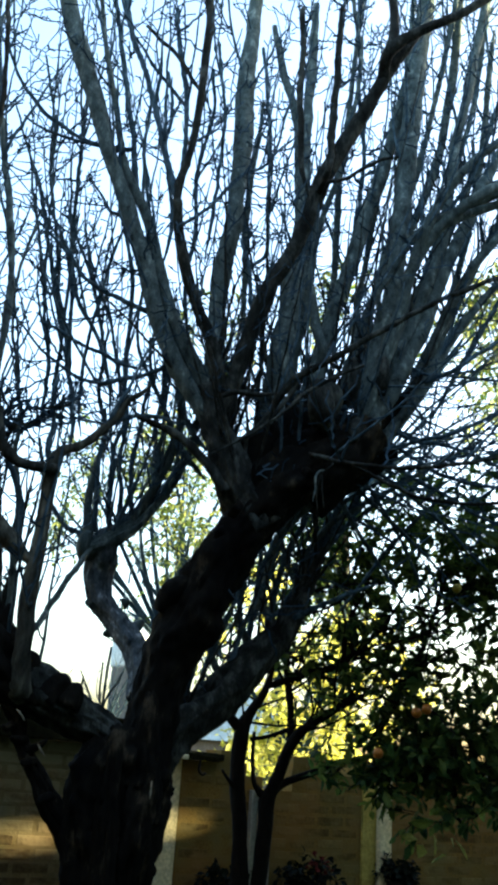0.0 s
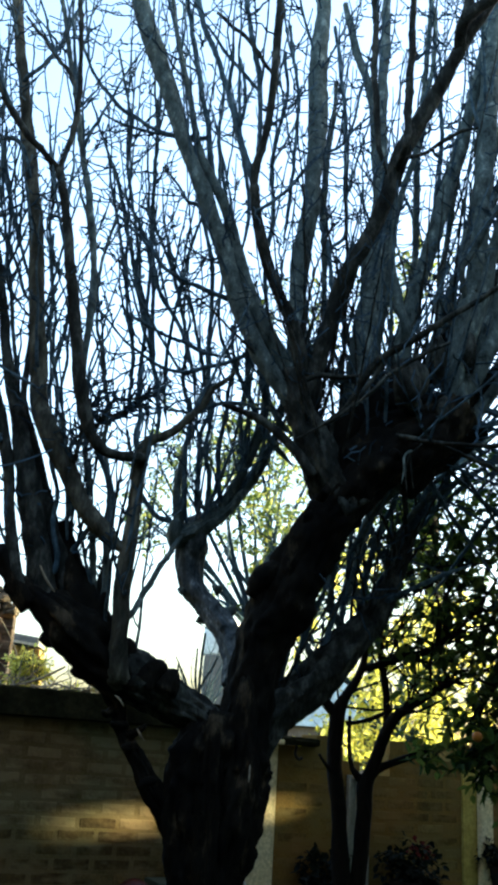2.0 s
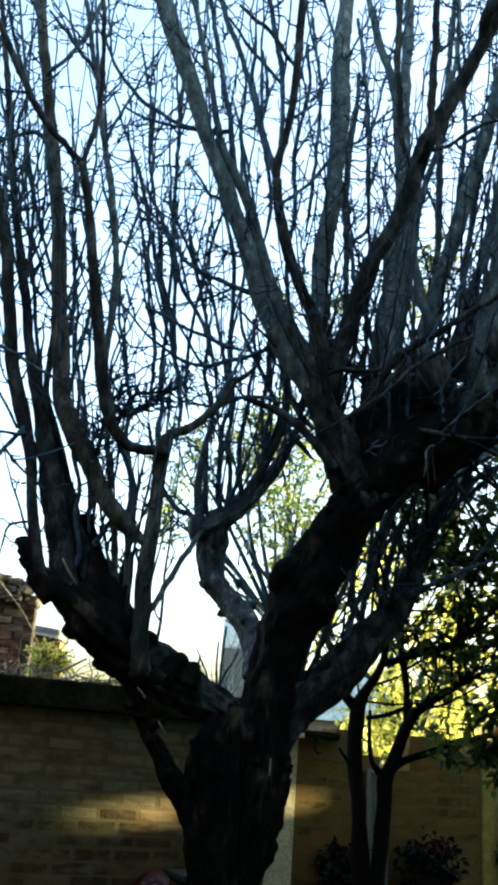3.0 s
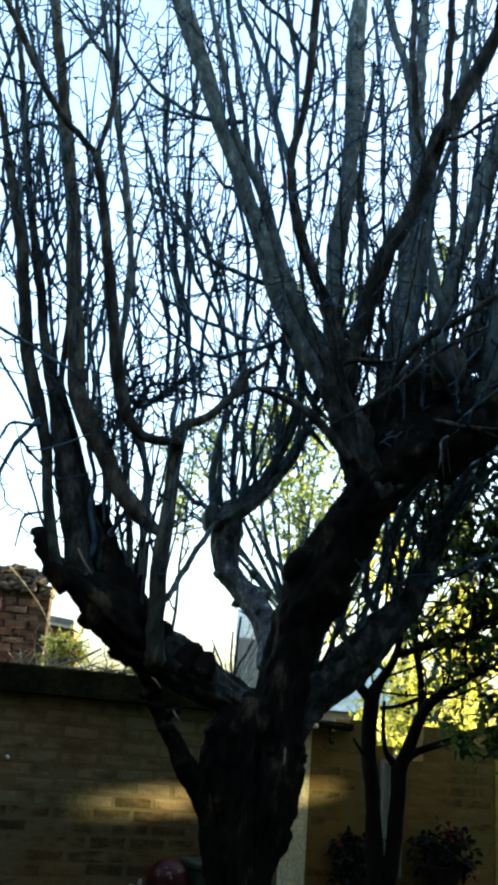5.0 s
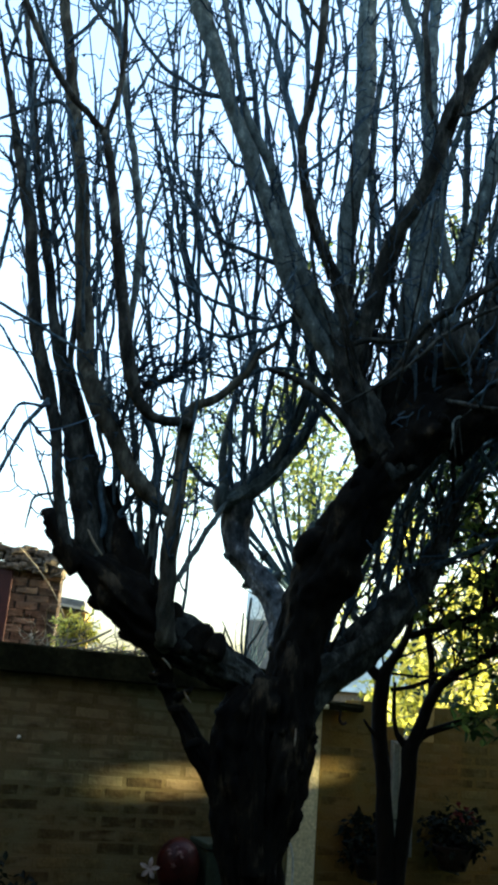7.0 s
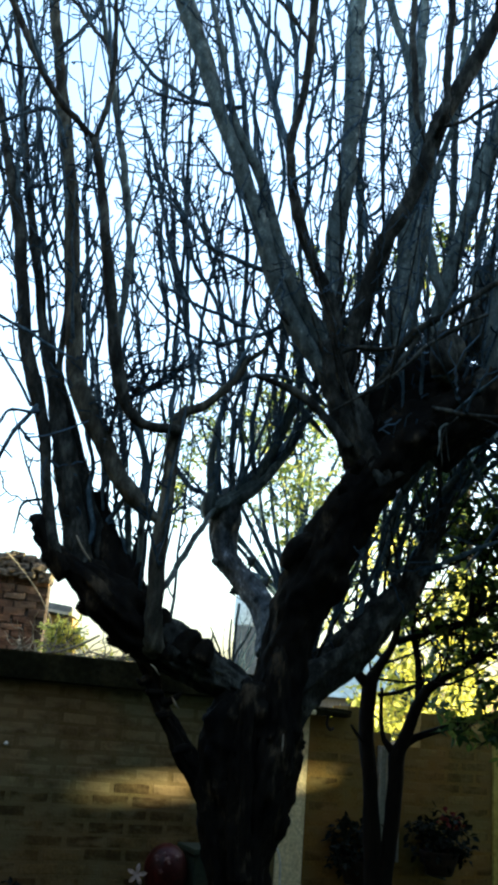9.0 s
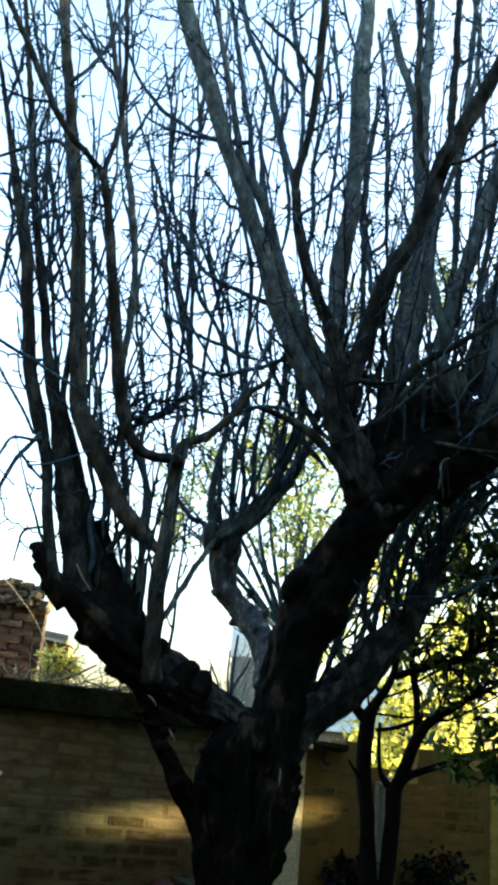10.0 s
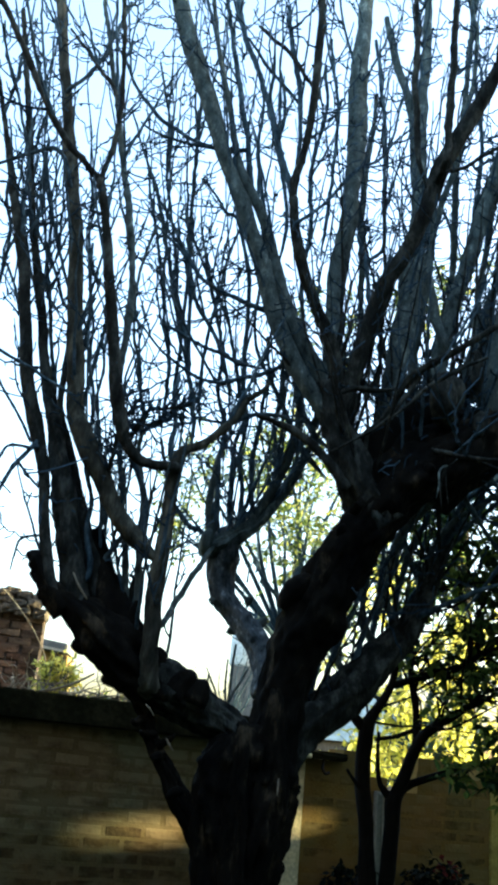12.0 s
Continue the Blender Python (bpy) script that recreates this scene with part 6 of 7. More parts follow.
# thin whips that sweep out sideways from the pollard head
for kind, rows in BOUGHS:
    if kind == "knob" and rows[-1][0] > 0.85:
        for _ in range(9):
            foot = rows[trng.randrange(len(rows) // 3, len(rows))]
            whip = kinked(spline(run(foot[:3], (1.0, trng.gauss(-0.1, 0.45), trng.gauss(-0.12, 0.35)), trng.uniform(0.5, 1.2), trng.uniform(0.004, 0.0075), 0.0026, 9, 0.09, 0.015, trng), 0.05), 0.012, 0.07, trng.uniform(0, 90))
            tube(whip, 5, SH_V, SH_F)
            twigs_on(whip, 4, 0.18, trng)
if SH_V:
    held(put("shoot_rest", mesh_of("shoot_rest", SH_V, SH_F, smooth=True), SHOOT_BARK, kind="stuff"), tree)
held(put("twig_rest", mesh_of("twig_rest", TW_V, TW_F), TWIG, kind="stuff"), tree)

# ---- the citrus tree by the wall ----
citrus = empty("citrus_tree", (0.86, 5.0, 0.0), "low orange tree with two dark stems and a few fruits", "tree")
CITRUS_BOUGHS = []


def citrus_bough(*points):
    k = len(CITRUS_BOUGHS)
    CITRUS_BOUGHS.append(spline(points, 0.04))
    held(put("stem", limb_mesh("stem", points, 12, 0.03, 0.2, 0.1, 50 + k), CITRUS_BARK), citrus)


citrus_bough((0.878, 5.00, -0.03, 0.085), (0.862, 5.00, 0.45, 0.066), (0.838, 5.00, 0.85, 0.050), (0.824, 5.00, 1.08, 0.045), (0.815, 5.00, 1.205, 0.042), (0.806, 5.00, 1.313, 0.041), (0.782, 5.00, 1.478, 0.041), (0.774, 5.00, 1.622, 0.040), (0.782, 5.00, 1.735, 0.043), (0.791, 5.00, 1.816, 0.039), (0.831, 5.00, 1.897, 0.027), (0.888, 5.00, 1.989, 0.024), (0.921, 5.00, 2.095, 0.020), (0.936, 5.00, 2.246, 0.015))
citrus_bough((0.786, 5.00, 1.787, 0.033), (0.728, 5.00, 1.840, 0.027), (0.682, 5.00, 1.886, 0.021), (0.634, 5.00, 1.955, 0.016))
citrus_bough((0.862, 5.00, 0.60, 0.050), (0.896, 5.00, 0.88, 0.044), (0.922, 5.00, 1.10, 0.042), (0.936, 5.00, 1.30, 0.042), (0.942, 5.00, 1.47, 0.045), (0.993, 5.00, 1.528, 0.026), (1.068, 5.00, 1.566, 0.019), (1.162, 5.00, 1.603, 0.017), (1.256, 5.00, 1.640, 0.015), (1.368, 5.00, 1.678, 0.013), (1.546, 5.00, 1.737, 0.010))
citrus_bough((0.943, 5.00, 1.468, 0.038), (0.989, 4.98, 1.588, 0.036), (1.027, 4.97, 1.697, 0.032), (1.075, 4.95, 1.785, 0.028), (1.138, 4.93, 1.840, 0.023), (1.257, 4.92, 1.925, 0.019), (1.400, 4.90, 2.007, 0.015))
citrus_bough((1.04, 4.98, 1.71, 0.021), (1.04, 5.00, 1.91, 0.019), (1.01, 5.00, 2.10, 0.019), (1.01, 5.00, 2.31, 0.015), (1.07, 5.00, 2.56, 0.010))
citrus_bough((0.93, 5.00, 1.47, 0.028), (0.87, 5.00, 1.53, 0.016), (0.85, 5.00, 1.65, 0.012), (0.85, 5.00, 1.79, 0.009))
citrus_bough((0.83, 5.00, 1.75, 0.012), (0.93, 5.00, 1.77, 0.012), (1.07, 5.00, 1.83, 0.014))
citrus_bough((0.79, 4.98, 1.48, 0.014), (0.73, 4.97, 1.54, 0.009), (0.69, 4.96, 1.59, 0.007))
citrus_bough((0.91, 5.00, 2.03, 0.019), (1.10, 4.95, 2.10, 0.021), (1.29, 4.90, 2.17, 0.019), (1.53, 4.90, 2.40, 0.014))
citrus_bough((1.29, 4.90, 2.17, 0.014), (1.32, 4.90, 2.38, 0.012), (1.45, 4.90, 2.69, 0.007))
citrus_bough((1.44, 4.90, 1.74, 0.018), (1.57, 4.85, 1.98, 0.016), (1.71, 4.80, 2.28, 0.014), (1.84, 4.80, 2.71, 0.010))
citrus_bough((1.52, 4.90, 1.76, 0.016), (1.72, 4.80, 1.74, 0.014), (1.84, 4.75, 1.62, 0.009), (1.88, 4.75, 1.42, 0.007))
crng = random.Random(21)
spots, stems = clump_spots([
    (1.57, 4.80, 3.04, 0.25, 0.25, 0.13, 24),
    (1.33, 4.95, 2.72, 0.19, 0.19, 0.16, 26),
    (1.11, 4.90, 2.91, 0.16, 0.16, 0.16, 16),
    (1.95, 4.85, 2.20, 0.18, 0.18, 0.12, 14),
    (1.65, 4.90, 2.12, 0.18, 0.18, 0.12, 16),
    (1.41, 4.90, 2.85, 0.32, 0.32, 0.25, 48),
    (1.82, 4.85, 2.98, 0.29, 0.29, 0.22, 58),
    (2.07, 4.85, 2.82, 0.14, 0.19, 0.19, 30),
    (2.14, 4.80, 3.10, 0.23, 0.26, 0.26, 48),
    (1.28, 5.00, 2.47, 0.28, 0.28, 0.19, 32),
] + [
    (1.71, 4.90, 2.59, 0.28, 0.28, 0.17, 56),
    (1.60, 4.95, 2.34, 0.28, 0.28, 0.22, 46),
    (2.09, 4.80, 2.58, 0.19, 0.25, 0.25, 71),
    (1.54, 4.95, 2.02, 0.30, 0.30, 0.17, 64),
    (1.92, 4.80, 1.88, 0.30, 0.30, 0.15, 88),
    (1.69, 4.80, 1.74, 0.25, 0.25, 0.15, 112),
    (1.97, 4.75, 1.62, 0.20, 0.20, 0.14, 60),
    (1.51, 4.75, 1.62, 0.11, 0.11, 0.07, 49),
    (2.34, 4.70, 2.62, 0.25, 0.60, 0.62, 112),
    (2.31, 4.70, 1.79, 0.26, 0.35, 0.35, 100),
] + [
    (1.15, 5.00, 2.71, 0.19, 0.22, 0.22, 34),
    (1.12, 4.90, 2.29, 0.16, 0.16, 0.12, 11),
    (1.32, 4.90, 2.15, 0.14, 0.14, 0.12, 10),
    (1.19, 4.90, 2.01, 0.12, 0.12, 0.10, 8),
    (1.04, 4.90, 2.45, 0.12, 0.12, 0.10, 7),
    (1.88, 4.70, 1.43, 0.14, 0.14, 0.08, 7),
    (1.66, 4.75, 1.45, 0.07, 0.07, 0.06, 4),
    (1.33, 5.00, 1.99, 0.09, 0.12, 0.12, 10),
    (1.30, 4.90, 1.67, 0.09, 0.09, 0.07, 15),
    (1.88, 4.85, 2.29, 0.25, 0.25, 0.09, 12),
], crng, per_sprig=7, spread=0.045)
LEAVES = [leaf_mesh("leaf", [((0, 0, 0), (1, 0, 0))], 0.10, random.Random(200 + k), width=0.52) for k in range(6)]
PALE_LEAVES = [leaf_mesh("leaf", [((0, 0, 0), (1, 0, 0))], 0.105, random.Random(210 + k), width=0.5) for k in range(3)]
spots.sort(key=lambda q: q[0].y)
for place, way in spots[:1500:5]:
    one = put("leaf", crng.choice(LEAVES), CITRUS_LEAF)
    one.matrix_basis = Matrix.Translation(place) @ Vector(way).to_track_quat("X", "Z").to_matrix().to_4x4() @ pose(0, 0, 0, crng.uniform(0, 360), 0, 0)
    held(one, citrus)
spots = [q for i, q in enumerate(spots) if i >= 1500 or i % 5]
held(put("foliage", leaf_mesh("foliage", spots, 0.074, crng, width=0.5), CITRUS_LEAF, kind="stuff"), citrus)
for x, z in ((1.68, 1.51), (1.66, 1.50), (1.70, 1.49), (1.64, 1.33), (1.66, 1.31), (1.83, 1.36), (1.85, 1.34), (1.81, 1.35), (1.84, 1.39), (1.79, 1.27), (1.87, 1.37), (1.72, 1.36)):
    one = put("leaf", crng.choice(PALE_LEAVES), PALE_LEAF, label="yellowing leaf")
    one.matrix_basis = pose(x, 4.70 + crng.uniform(-0.05, 0.05), z, crng.uniform(0, 360), crng.uniform(30, 100), crng.uniform(0, 360))
    held(one, citrus)
cv, cf = [], []
for a, b in stems:
    tube([(a.x, a.y, a.z, 0.003), (*a.lerp(b, 0.5), 0.0025), (b.x, b.y, b.z, 0.0015)], 3, cv, cf)
for rows in CITRUS_BOUGHS:
    for _ in range(int(len(rows) * 1.0)):
        i = crng.randrange(len(rows) // 4, len(rows))
        if rows[i][2] < 1.8:
            continue
        tube(run(rows[i][:3], (crng.gauss(0.2, 0.7), crng.gauss(0, 0.5), max(0.1, crng.gauss(0.6, 0.5))), crng.uniform(0.2, 0.8), 0.0075, 0.0025, 6, 0.2, 0.03, crng), 4, cv, cf)
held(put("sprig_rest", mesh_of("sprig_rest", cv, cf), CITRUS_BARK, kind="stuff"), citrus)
for x, y, z, m in [(1.76, 4.45, 2.54, FRUIT_YELLOW), (1.36, 4.45, 1.71, FRUIT), (1.55, 4.45, 1.91, FRUIT), (1.60, 4.45, 1.93, FRUIT)]:
    bm = lathe([(0.002, -0.024), (0.009, -0.023), (0.017, -0.018), (0.023, -0.009), (0.0245, 0.0), (0.023, 0.009), (0.017, 0.018), (0.008, 0.023), (0.003, 0.022)], 18, (x, y, z))
    held(part("orange", bm, m, smooth=True), citrus)

# ---- trees and shrubs past the wall ----
def leafy(name, label, category, base, clumps, mat, leaf, seed, per=6, spread=0.06, trunk=(), width=0.45, stout=1.0):
    r = random.Random(seed)
    t = empty(name, base, label, category)
    sp, st = clump_spots(clumps, r, per, spread)
    held(put("foliage", leaf_mesh("foliage", sp, leaf, r, width=width), mat, kind="stuff"), t)
    v, f = [], []
    for a, b in st:
        tube([(a.x, a.y, a.z, 0.005), (*a.lerp(b, 0.6), 0.003), (b.x, b.y, b.z, 0.002)], 3, v, f)
    heart = Vector(trunk[-1][:3]) if trunk else Vector(base)
    for c in clumps:
        mid = heart.lerp(Vector(c[:3]), 0.5) + Vector((r.gauss(0, 0.1), r.gauss(0, 0.1), 0.1))
        for _ in range(4):
            foot = Vector((c[0] + r.gauss(0, c[3] * 0.6), c[1] + r.gauss(0, 0.3), c[2] - c[5] * r.uniform(0.6, 1.2)))
            tube(run(foot, (r.gauss(0, 0.25), r.gauss(0, 0.25), 1), c[5] * r.uniform(1.2, 2.4), 0.014 * stout, 0.004 * stout, 8, 0.1, 0.02, r), 4, v, f)
        tube(spline([(*heart, 0.035 * stout), (*mid, 0.025 * stout), (c[0], c[1], c[2], 0.012 * stout), (c[0] + r.gauss(0, 0.2 * stout), c[1], c[2] + c[5] * 0.7, 0.004 * stout)], 0.2), 5, v, f)
    held(put("bough_rest", mesh_of("bough_rest", v, f), TWIG, kind="stuff"), t)
    if trunk:
        held(put("trunk", limb_mesh("trunk", trunk, 12, 0.1, 0.2, 0.1, seed), CITRUS_BARK), t)
    return t


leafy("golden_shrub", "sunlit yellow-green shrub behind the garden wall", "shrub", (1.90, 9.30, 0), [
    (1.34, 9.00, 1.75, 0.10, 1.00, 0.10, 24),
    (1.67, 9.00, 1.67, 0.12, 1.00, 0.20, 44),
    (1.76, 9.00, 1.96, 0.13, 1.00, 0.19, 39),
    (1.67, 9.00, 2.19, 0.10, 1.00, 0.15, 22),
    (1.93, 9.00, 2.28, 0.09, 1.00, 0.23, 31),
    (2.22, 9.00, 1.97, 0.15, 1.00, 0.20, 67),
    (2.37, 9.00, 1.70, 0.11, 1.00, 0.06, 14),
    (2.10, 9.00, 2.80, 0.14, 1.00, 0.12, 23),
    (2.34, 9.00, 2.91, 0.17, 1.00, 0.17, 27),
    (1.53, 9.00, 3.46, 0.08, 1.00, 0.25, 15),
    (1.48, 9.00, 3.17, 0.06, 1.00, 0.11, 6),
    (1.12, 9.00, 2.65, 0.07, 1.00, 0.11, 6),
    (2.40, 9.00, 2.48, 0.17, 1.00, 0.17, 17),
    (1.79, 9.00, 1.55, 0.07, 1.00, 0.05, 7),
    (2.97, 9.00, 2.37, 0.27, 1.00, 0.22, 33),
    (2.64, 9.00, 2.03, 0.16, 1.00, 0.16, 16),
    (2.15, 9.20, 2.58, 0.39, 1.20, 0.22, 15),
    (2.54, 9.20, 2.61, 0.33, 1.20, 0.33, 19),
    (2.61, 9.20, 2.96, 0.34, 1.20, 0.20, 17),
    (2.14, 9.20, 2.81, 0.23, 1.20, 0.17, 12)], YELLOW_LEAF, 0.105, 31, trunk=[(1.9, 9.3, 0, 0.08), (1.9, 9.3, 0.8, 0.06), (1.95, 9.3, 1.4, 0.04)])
leafy("ash_tree", "tall thinly leaved green tree beyond the wall", "tree", (0.74, 11.30, 0), [
    (0.37, 11.00, 5.21, 0.24, 1.20, 0.24, 42),
    (-0.60, 11.00, 4.12, 0.13, 1.20, 0.13, 16),
    (0.49, 11.00, 5.56, 0.16, 1.20, 0.16, 18),
    (0.28, 11.00, 5.10, 0.35, 1.20, 0.28, 70),
    (-0.48, 11.00, 5.05, 0.30, 1.20, 0.50, 45),
    (-0.75, 11.00, 4.60, 0.20, 1.20, 0.25, 20),
    (0.94, 11.00, 4.64, 0.31, 1.20, 0.35, 110),
    (0.76, 11.00, 5.29, 0.28, 1.20, 0.28, 55),
    (0.61, 11.00, 4.33, 0.35, 1.20, 0.28, 66),
    (0.91, 11.00, 4.00, 0.31, 1.20, 0.34, 60),
    (0.29, 11.00, 3.88, 0.27, 1.20, 0.27, 11),
    (0.27, 11.00, 3.29, 0.12, 1.20, 0.12, 8),
    (1.80, 11.00, 3.86, 0.31, 1.20, 0.41, 86),
    (1.36, 11.00, 3.08, 0.23, 1.20, 0.37, 45),
    (-0.55, 11.00, 4.13, 0.21, 1.20, 0.17, 18),
    (1.51, 11.00, 5.43, 0.21, 1.20, 0.29, 13),
    (2.28, 11.00, 4.04, 0.41, 1.20, 0.55, 69),
    (2.83, 11.00, 3.67, 0.41, 1.20, 0.41, 53),
    (-0.26, 11.00, 4.76, 0.28, 1.20, 0.21, 21)], GREEN_LEAF, 0.088, 32, trunk=[(0.74, 11.3, 0, 0.16), (0.74, 11.3, 1.5, 0.12), (0.78, 11.2, 2.9, 0.09)])
leafy("acacia_tree", "tall yellow-leaved tree far beyond the wall", "tree", (3.60, 13.50, 0), [
    (5.75, 13.00, 9.32, 0.25, 1.20, 0.27, 60),
    (5.85, 13.00, 8.39, 0.20, 1.20, 0.42, 60),
    (5.46, 13.00, 8.69, 0.13, 1.20, 0.17, 14),
    (6.02, 13.00, 7.65, 0.18, 1.20, 0.37, 40),
    (2.85, 13.00, 8.79, 0.22, 1.20, 0.22, 48),
    (3.25, 13.00, 9.23, 0.27, 1.20, 0.18, 22),
    (0.74, 13.00, 8.10, 0.14, 1.20, 0.31, 26),
    (2.45, 13.00, 8.75, 0.13, 1.20, 0.27, 18),
    (5.74, 13.00, 9.36, 0.28, 1.20, 0.38, 75),
    (5.96, 13.00, 8.44, 0.47, 1.20, 0.65, 101),
    (5.45, 13.00, 7.17, 0.45, 1.20, 0.45, 48),
    (4.99, 13.00, 8.51, 0.28, 1.20, 0.28, 18),
    (1.55, 13.00, 8.00, 0.18, 1.20, 0.35, 26)], GREEN_LEAF, 0.12, 33, trunk=[(3.6, 13.5, 0, 0.2), (3.5, 13.4, 3, 0.16), (3.4, 13.3, 5.5, 0.1)])
# Climber leaves get little sun here; the glow is put into their colour.
leafy("climbing_shrub", "yellowing climber straggling over the coping, sunlight painted into its leaves", "climber", (-1.10, 6.40, 0), [
    (-1.13, 6.40, 1.99, 0.08, 0.10, 0.10, 60),
    (-1.06, 6.40, 2.03, 0.10, 0.10, 0.09, 80),
    (-1.02, 6.40, 1.96, 0.09, 0.09, 0.05, 36),
    (-0.73, 6.30, 1.88, 0.11, 0.11, 0.02, 22)], YELLOW_LEAF, 0.040, 34, spread=0.02, stout=0.22, trunk=[])

# ---- neighbours' buildings past the wall ----
shed = brick_wall("brick_shed", "rough red brick end wall of a neighbour's shed", BRICK_RED, Vector((-1.72, 9.0, 0)), -3.2, 0.0, 2.80, 4.0, (-0.95, 0.1, 1.8, 2.85), thick=0.25, course=0.072, long=0.215, depth=0.02, uneven=0.014, seed=7, joint=0.012, mortar=SOIL)
shed["kind"], shed["category"] = "", "shed"
vrg = random.Random(44)
STONES = [part_mesh("stone", block((0.17, 0.24, 0.085), bevel=0.016, rough=0.014, seed=300 + k, cuts=1)) for k in range(5)]
for row in range(3):
    for k in range(24):
        u = 0.04 + k * 0.135 + vrg.uniform(-0.03, 0.03) + 0.06 * (row % 2)
        top = 2.80 + 0.062 * u
        stone = put("stone", vrg.choice(STONES), RUBBLE, shed)
        stone.matrix_local = pose(-u, -0.05 + vrg.gauss(0, 0.012), top + 0.02 + 0.075 * (row - 1) + vrg.gauss(0, 0.008), vrg.gauss(0, 5), vrg.gauss(2, 5), vrg.gauss(0, 9)) @ Matrix.Diagonal((vrg.uniform(0.7, 1.1), 1, vrg.uniform(0.7, 1.1), 1))

house = empty("ochre_house", (-3.5, 14.5, 0), "far ochre house with a grey eave", "house")
gable, slab = block((2.6, 0.5, 2.95), (-3.52, 14.25, 1.475), bevel=0.02, cuts=2), block((2.9, 0.9, 0.13), (-3.66, 14.2, 3.035), bevel=0.03, cuts=2)
eave = block((2.9, 0.05, 0.035), (-3.66, 13.74, 2.985), cuts=2)
for bm in (gable, slab, eave):
    for v in bm.verts:
        if v.co.z > 2.0:
            v.co.z -= max(0.0, v.co.x + 2.58) * 0.30
held(part("wall", gable, OCHRE), house)
held(part("roof", slab, GREY_SLATE), house)
held(part("eave", eave, WORN_WHITE, label="pale painted edge of the roof"), house)

tank = empty("water_tank", (0.62, 22.0, 0), "far white rounded water tank on a grey masonry base", "tank")
held(part("base", block((1.3, 1.3, 3.70), (0.95, 22.2, 1.85), bevel=0.03), GREY_SLATE), tank)
held(part("vessel", lathe([(0.42, 0.0), (0.45, 0.06), (0.45, 0.62), (0.42, 0.74), (0.30, 0.86), (0.10, 0.92), (0.02, 0.925)], 32, (0.70, 22.0, 3.705)), CREAM, smooth=True), tank)

blue = empty("blue_house", (2.6, 16.5, 0), "far house with a pale blue sheet roof", "house")
held(part("wall", block((2.4, 2.0, 2.1), (2.7, 17.3, 1.05), bevel=0.02), HOUSE_WALL), blue)
rb = bmesh.new()
pts = [(1.3, 16.2, 2.1), (4.1, 16.2, 2.1), (2.7, 16.2, 2.92), (1.3, 18.4, 2.1), (4.1, 18.4, 2.1), (2.7, 18.4, 2.92)]
vs = [rb.verts.new(q) for q in pts]
for q in ((0, 1, 2), (5, 4, 3), (0, 2, 5, 3), (1, 4, 5, 2), (0, 3, 4, 1)):
    rb.faces.new([vs[i] for i in q])
held(part("roof", rb, PALE_BLUE), blue)

shutter = part("shutter", block((0.9, 0.04, 1.3), (-0.90, 0.03, 2.15), bevel=0.008), DARK_RED, shed, "dark red boarded shutter")

# ---- climbing stems over the coping and the far cable-like vine ----
vine = empty("dry_vine", (-1.8, 8.55, 0), "long pale dry vine arching down over the brick shed", "vine")
held(put("stem", limb_mesh("stem", [(-2.24, 8.60, 3.03, 0.005), (-2.03, 8.60, 2.87, 0.005), (-1.78, 8.60, 2.62, 0.005), (-1.65, 8.60, 2.44, 0.006), (-1.57, 8.60, 2.29, 0.007), (-1.60, 8.60, 2.22, 0.007), (-1.59, 8.60, 2.10, 0.008), (-1.56, 8.60, 1.91, 0.008)], 6, 0.04, 0.2), VINE), vine)
held(put("stem", limb_mesh("stem", [(-1.14, 6.20, 1.88, 0.007), (-0.95, 6.20, 1.95, 0.009), (-0.81, 6.20, 2.03, 0.006)], 6, 0.04, 0.2), VINE), vine)
vrng = random.Random(61)
vv, vf = [], []
for k in range(70):
    s = vrng.uniform(-1.95, -0.95)
    p = on_wall(s, -0.1, 1.86)
    tube(run(p, (vrng.gauss(0.3, 0.9), vrng.gauss(0.2, 0.3), vrng.uniform(0.1, 0.6)), vrng.uniform(0.12, 0.4), 0.0045, 0.002, 7, 0.3, -0.03, vrng), 4, vv, vf)
tagged(put("vine_tangle", mesh_of("vine_tangle", vv, vf), VINE, kind="stuff"), "tangle of pale dry stems lying along the coping", "climber")

# bare sapling seen between the limbs
sapling = empty("bare_sapling", (0.12, 8.0, 0), "thin bare sapling beyond the wall", "sapling")
sv, sf = [], []
srng = random.Random(71)
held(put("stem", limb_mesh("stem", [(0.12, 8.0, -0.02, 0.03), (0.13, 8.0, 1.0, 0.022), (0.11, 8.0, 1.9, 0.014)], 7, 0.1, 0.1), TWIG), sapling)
for k in range(16):
    z = srng.uniform(1.5, 1.9)
    rows = run((0.12, 8.0, z), (srng.gauss(0, 0.3), srng.gauss(0, 0.3), 1), srng.uniform(0.4, 0.85), 0.008, 0.002, 9, 0.09, 0.04, srng)
    v, f = [], []
    tube(rows, 5, v, f)
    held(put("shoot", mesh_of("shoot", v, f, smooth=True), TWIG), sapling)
    for j in range(3):
        q = rows[srng.randrange(3, 9)]
        tube(run(q[:3], (srng.gauss(0, 0.8), srng.gauss(0, 0.6), 0.8), 0.16, 0.0035, 0.0015, 4, 0.15, 0.05, srng), 3, sv, sf)
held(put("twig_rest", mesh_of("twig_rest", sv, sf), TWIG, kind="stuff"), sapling)

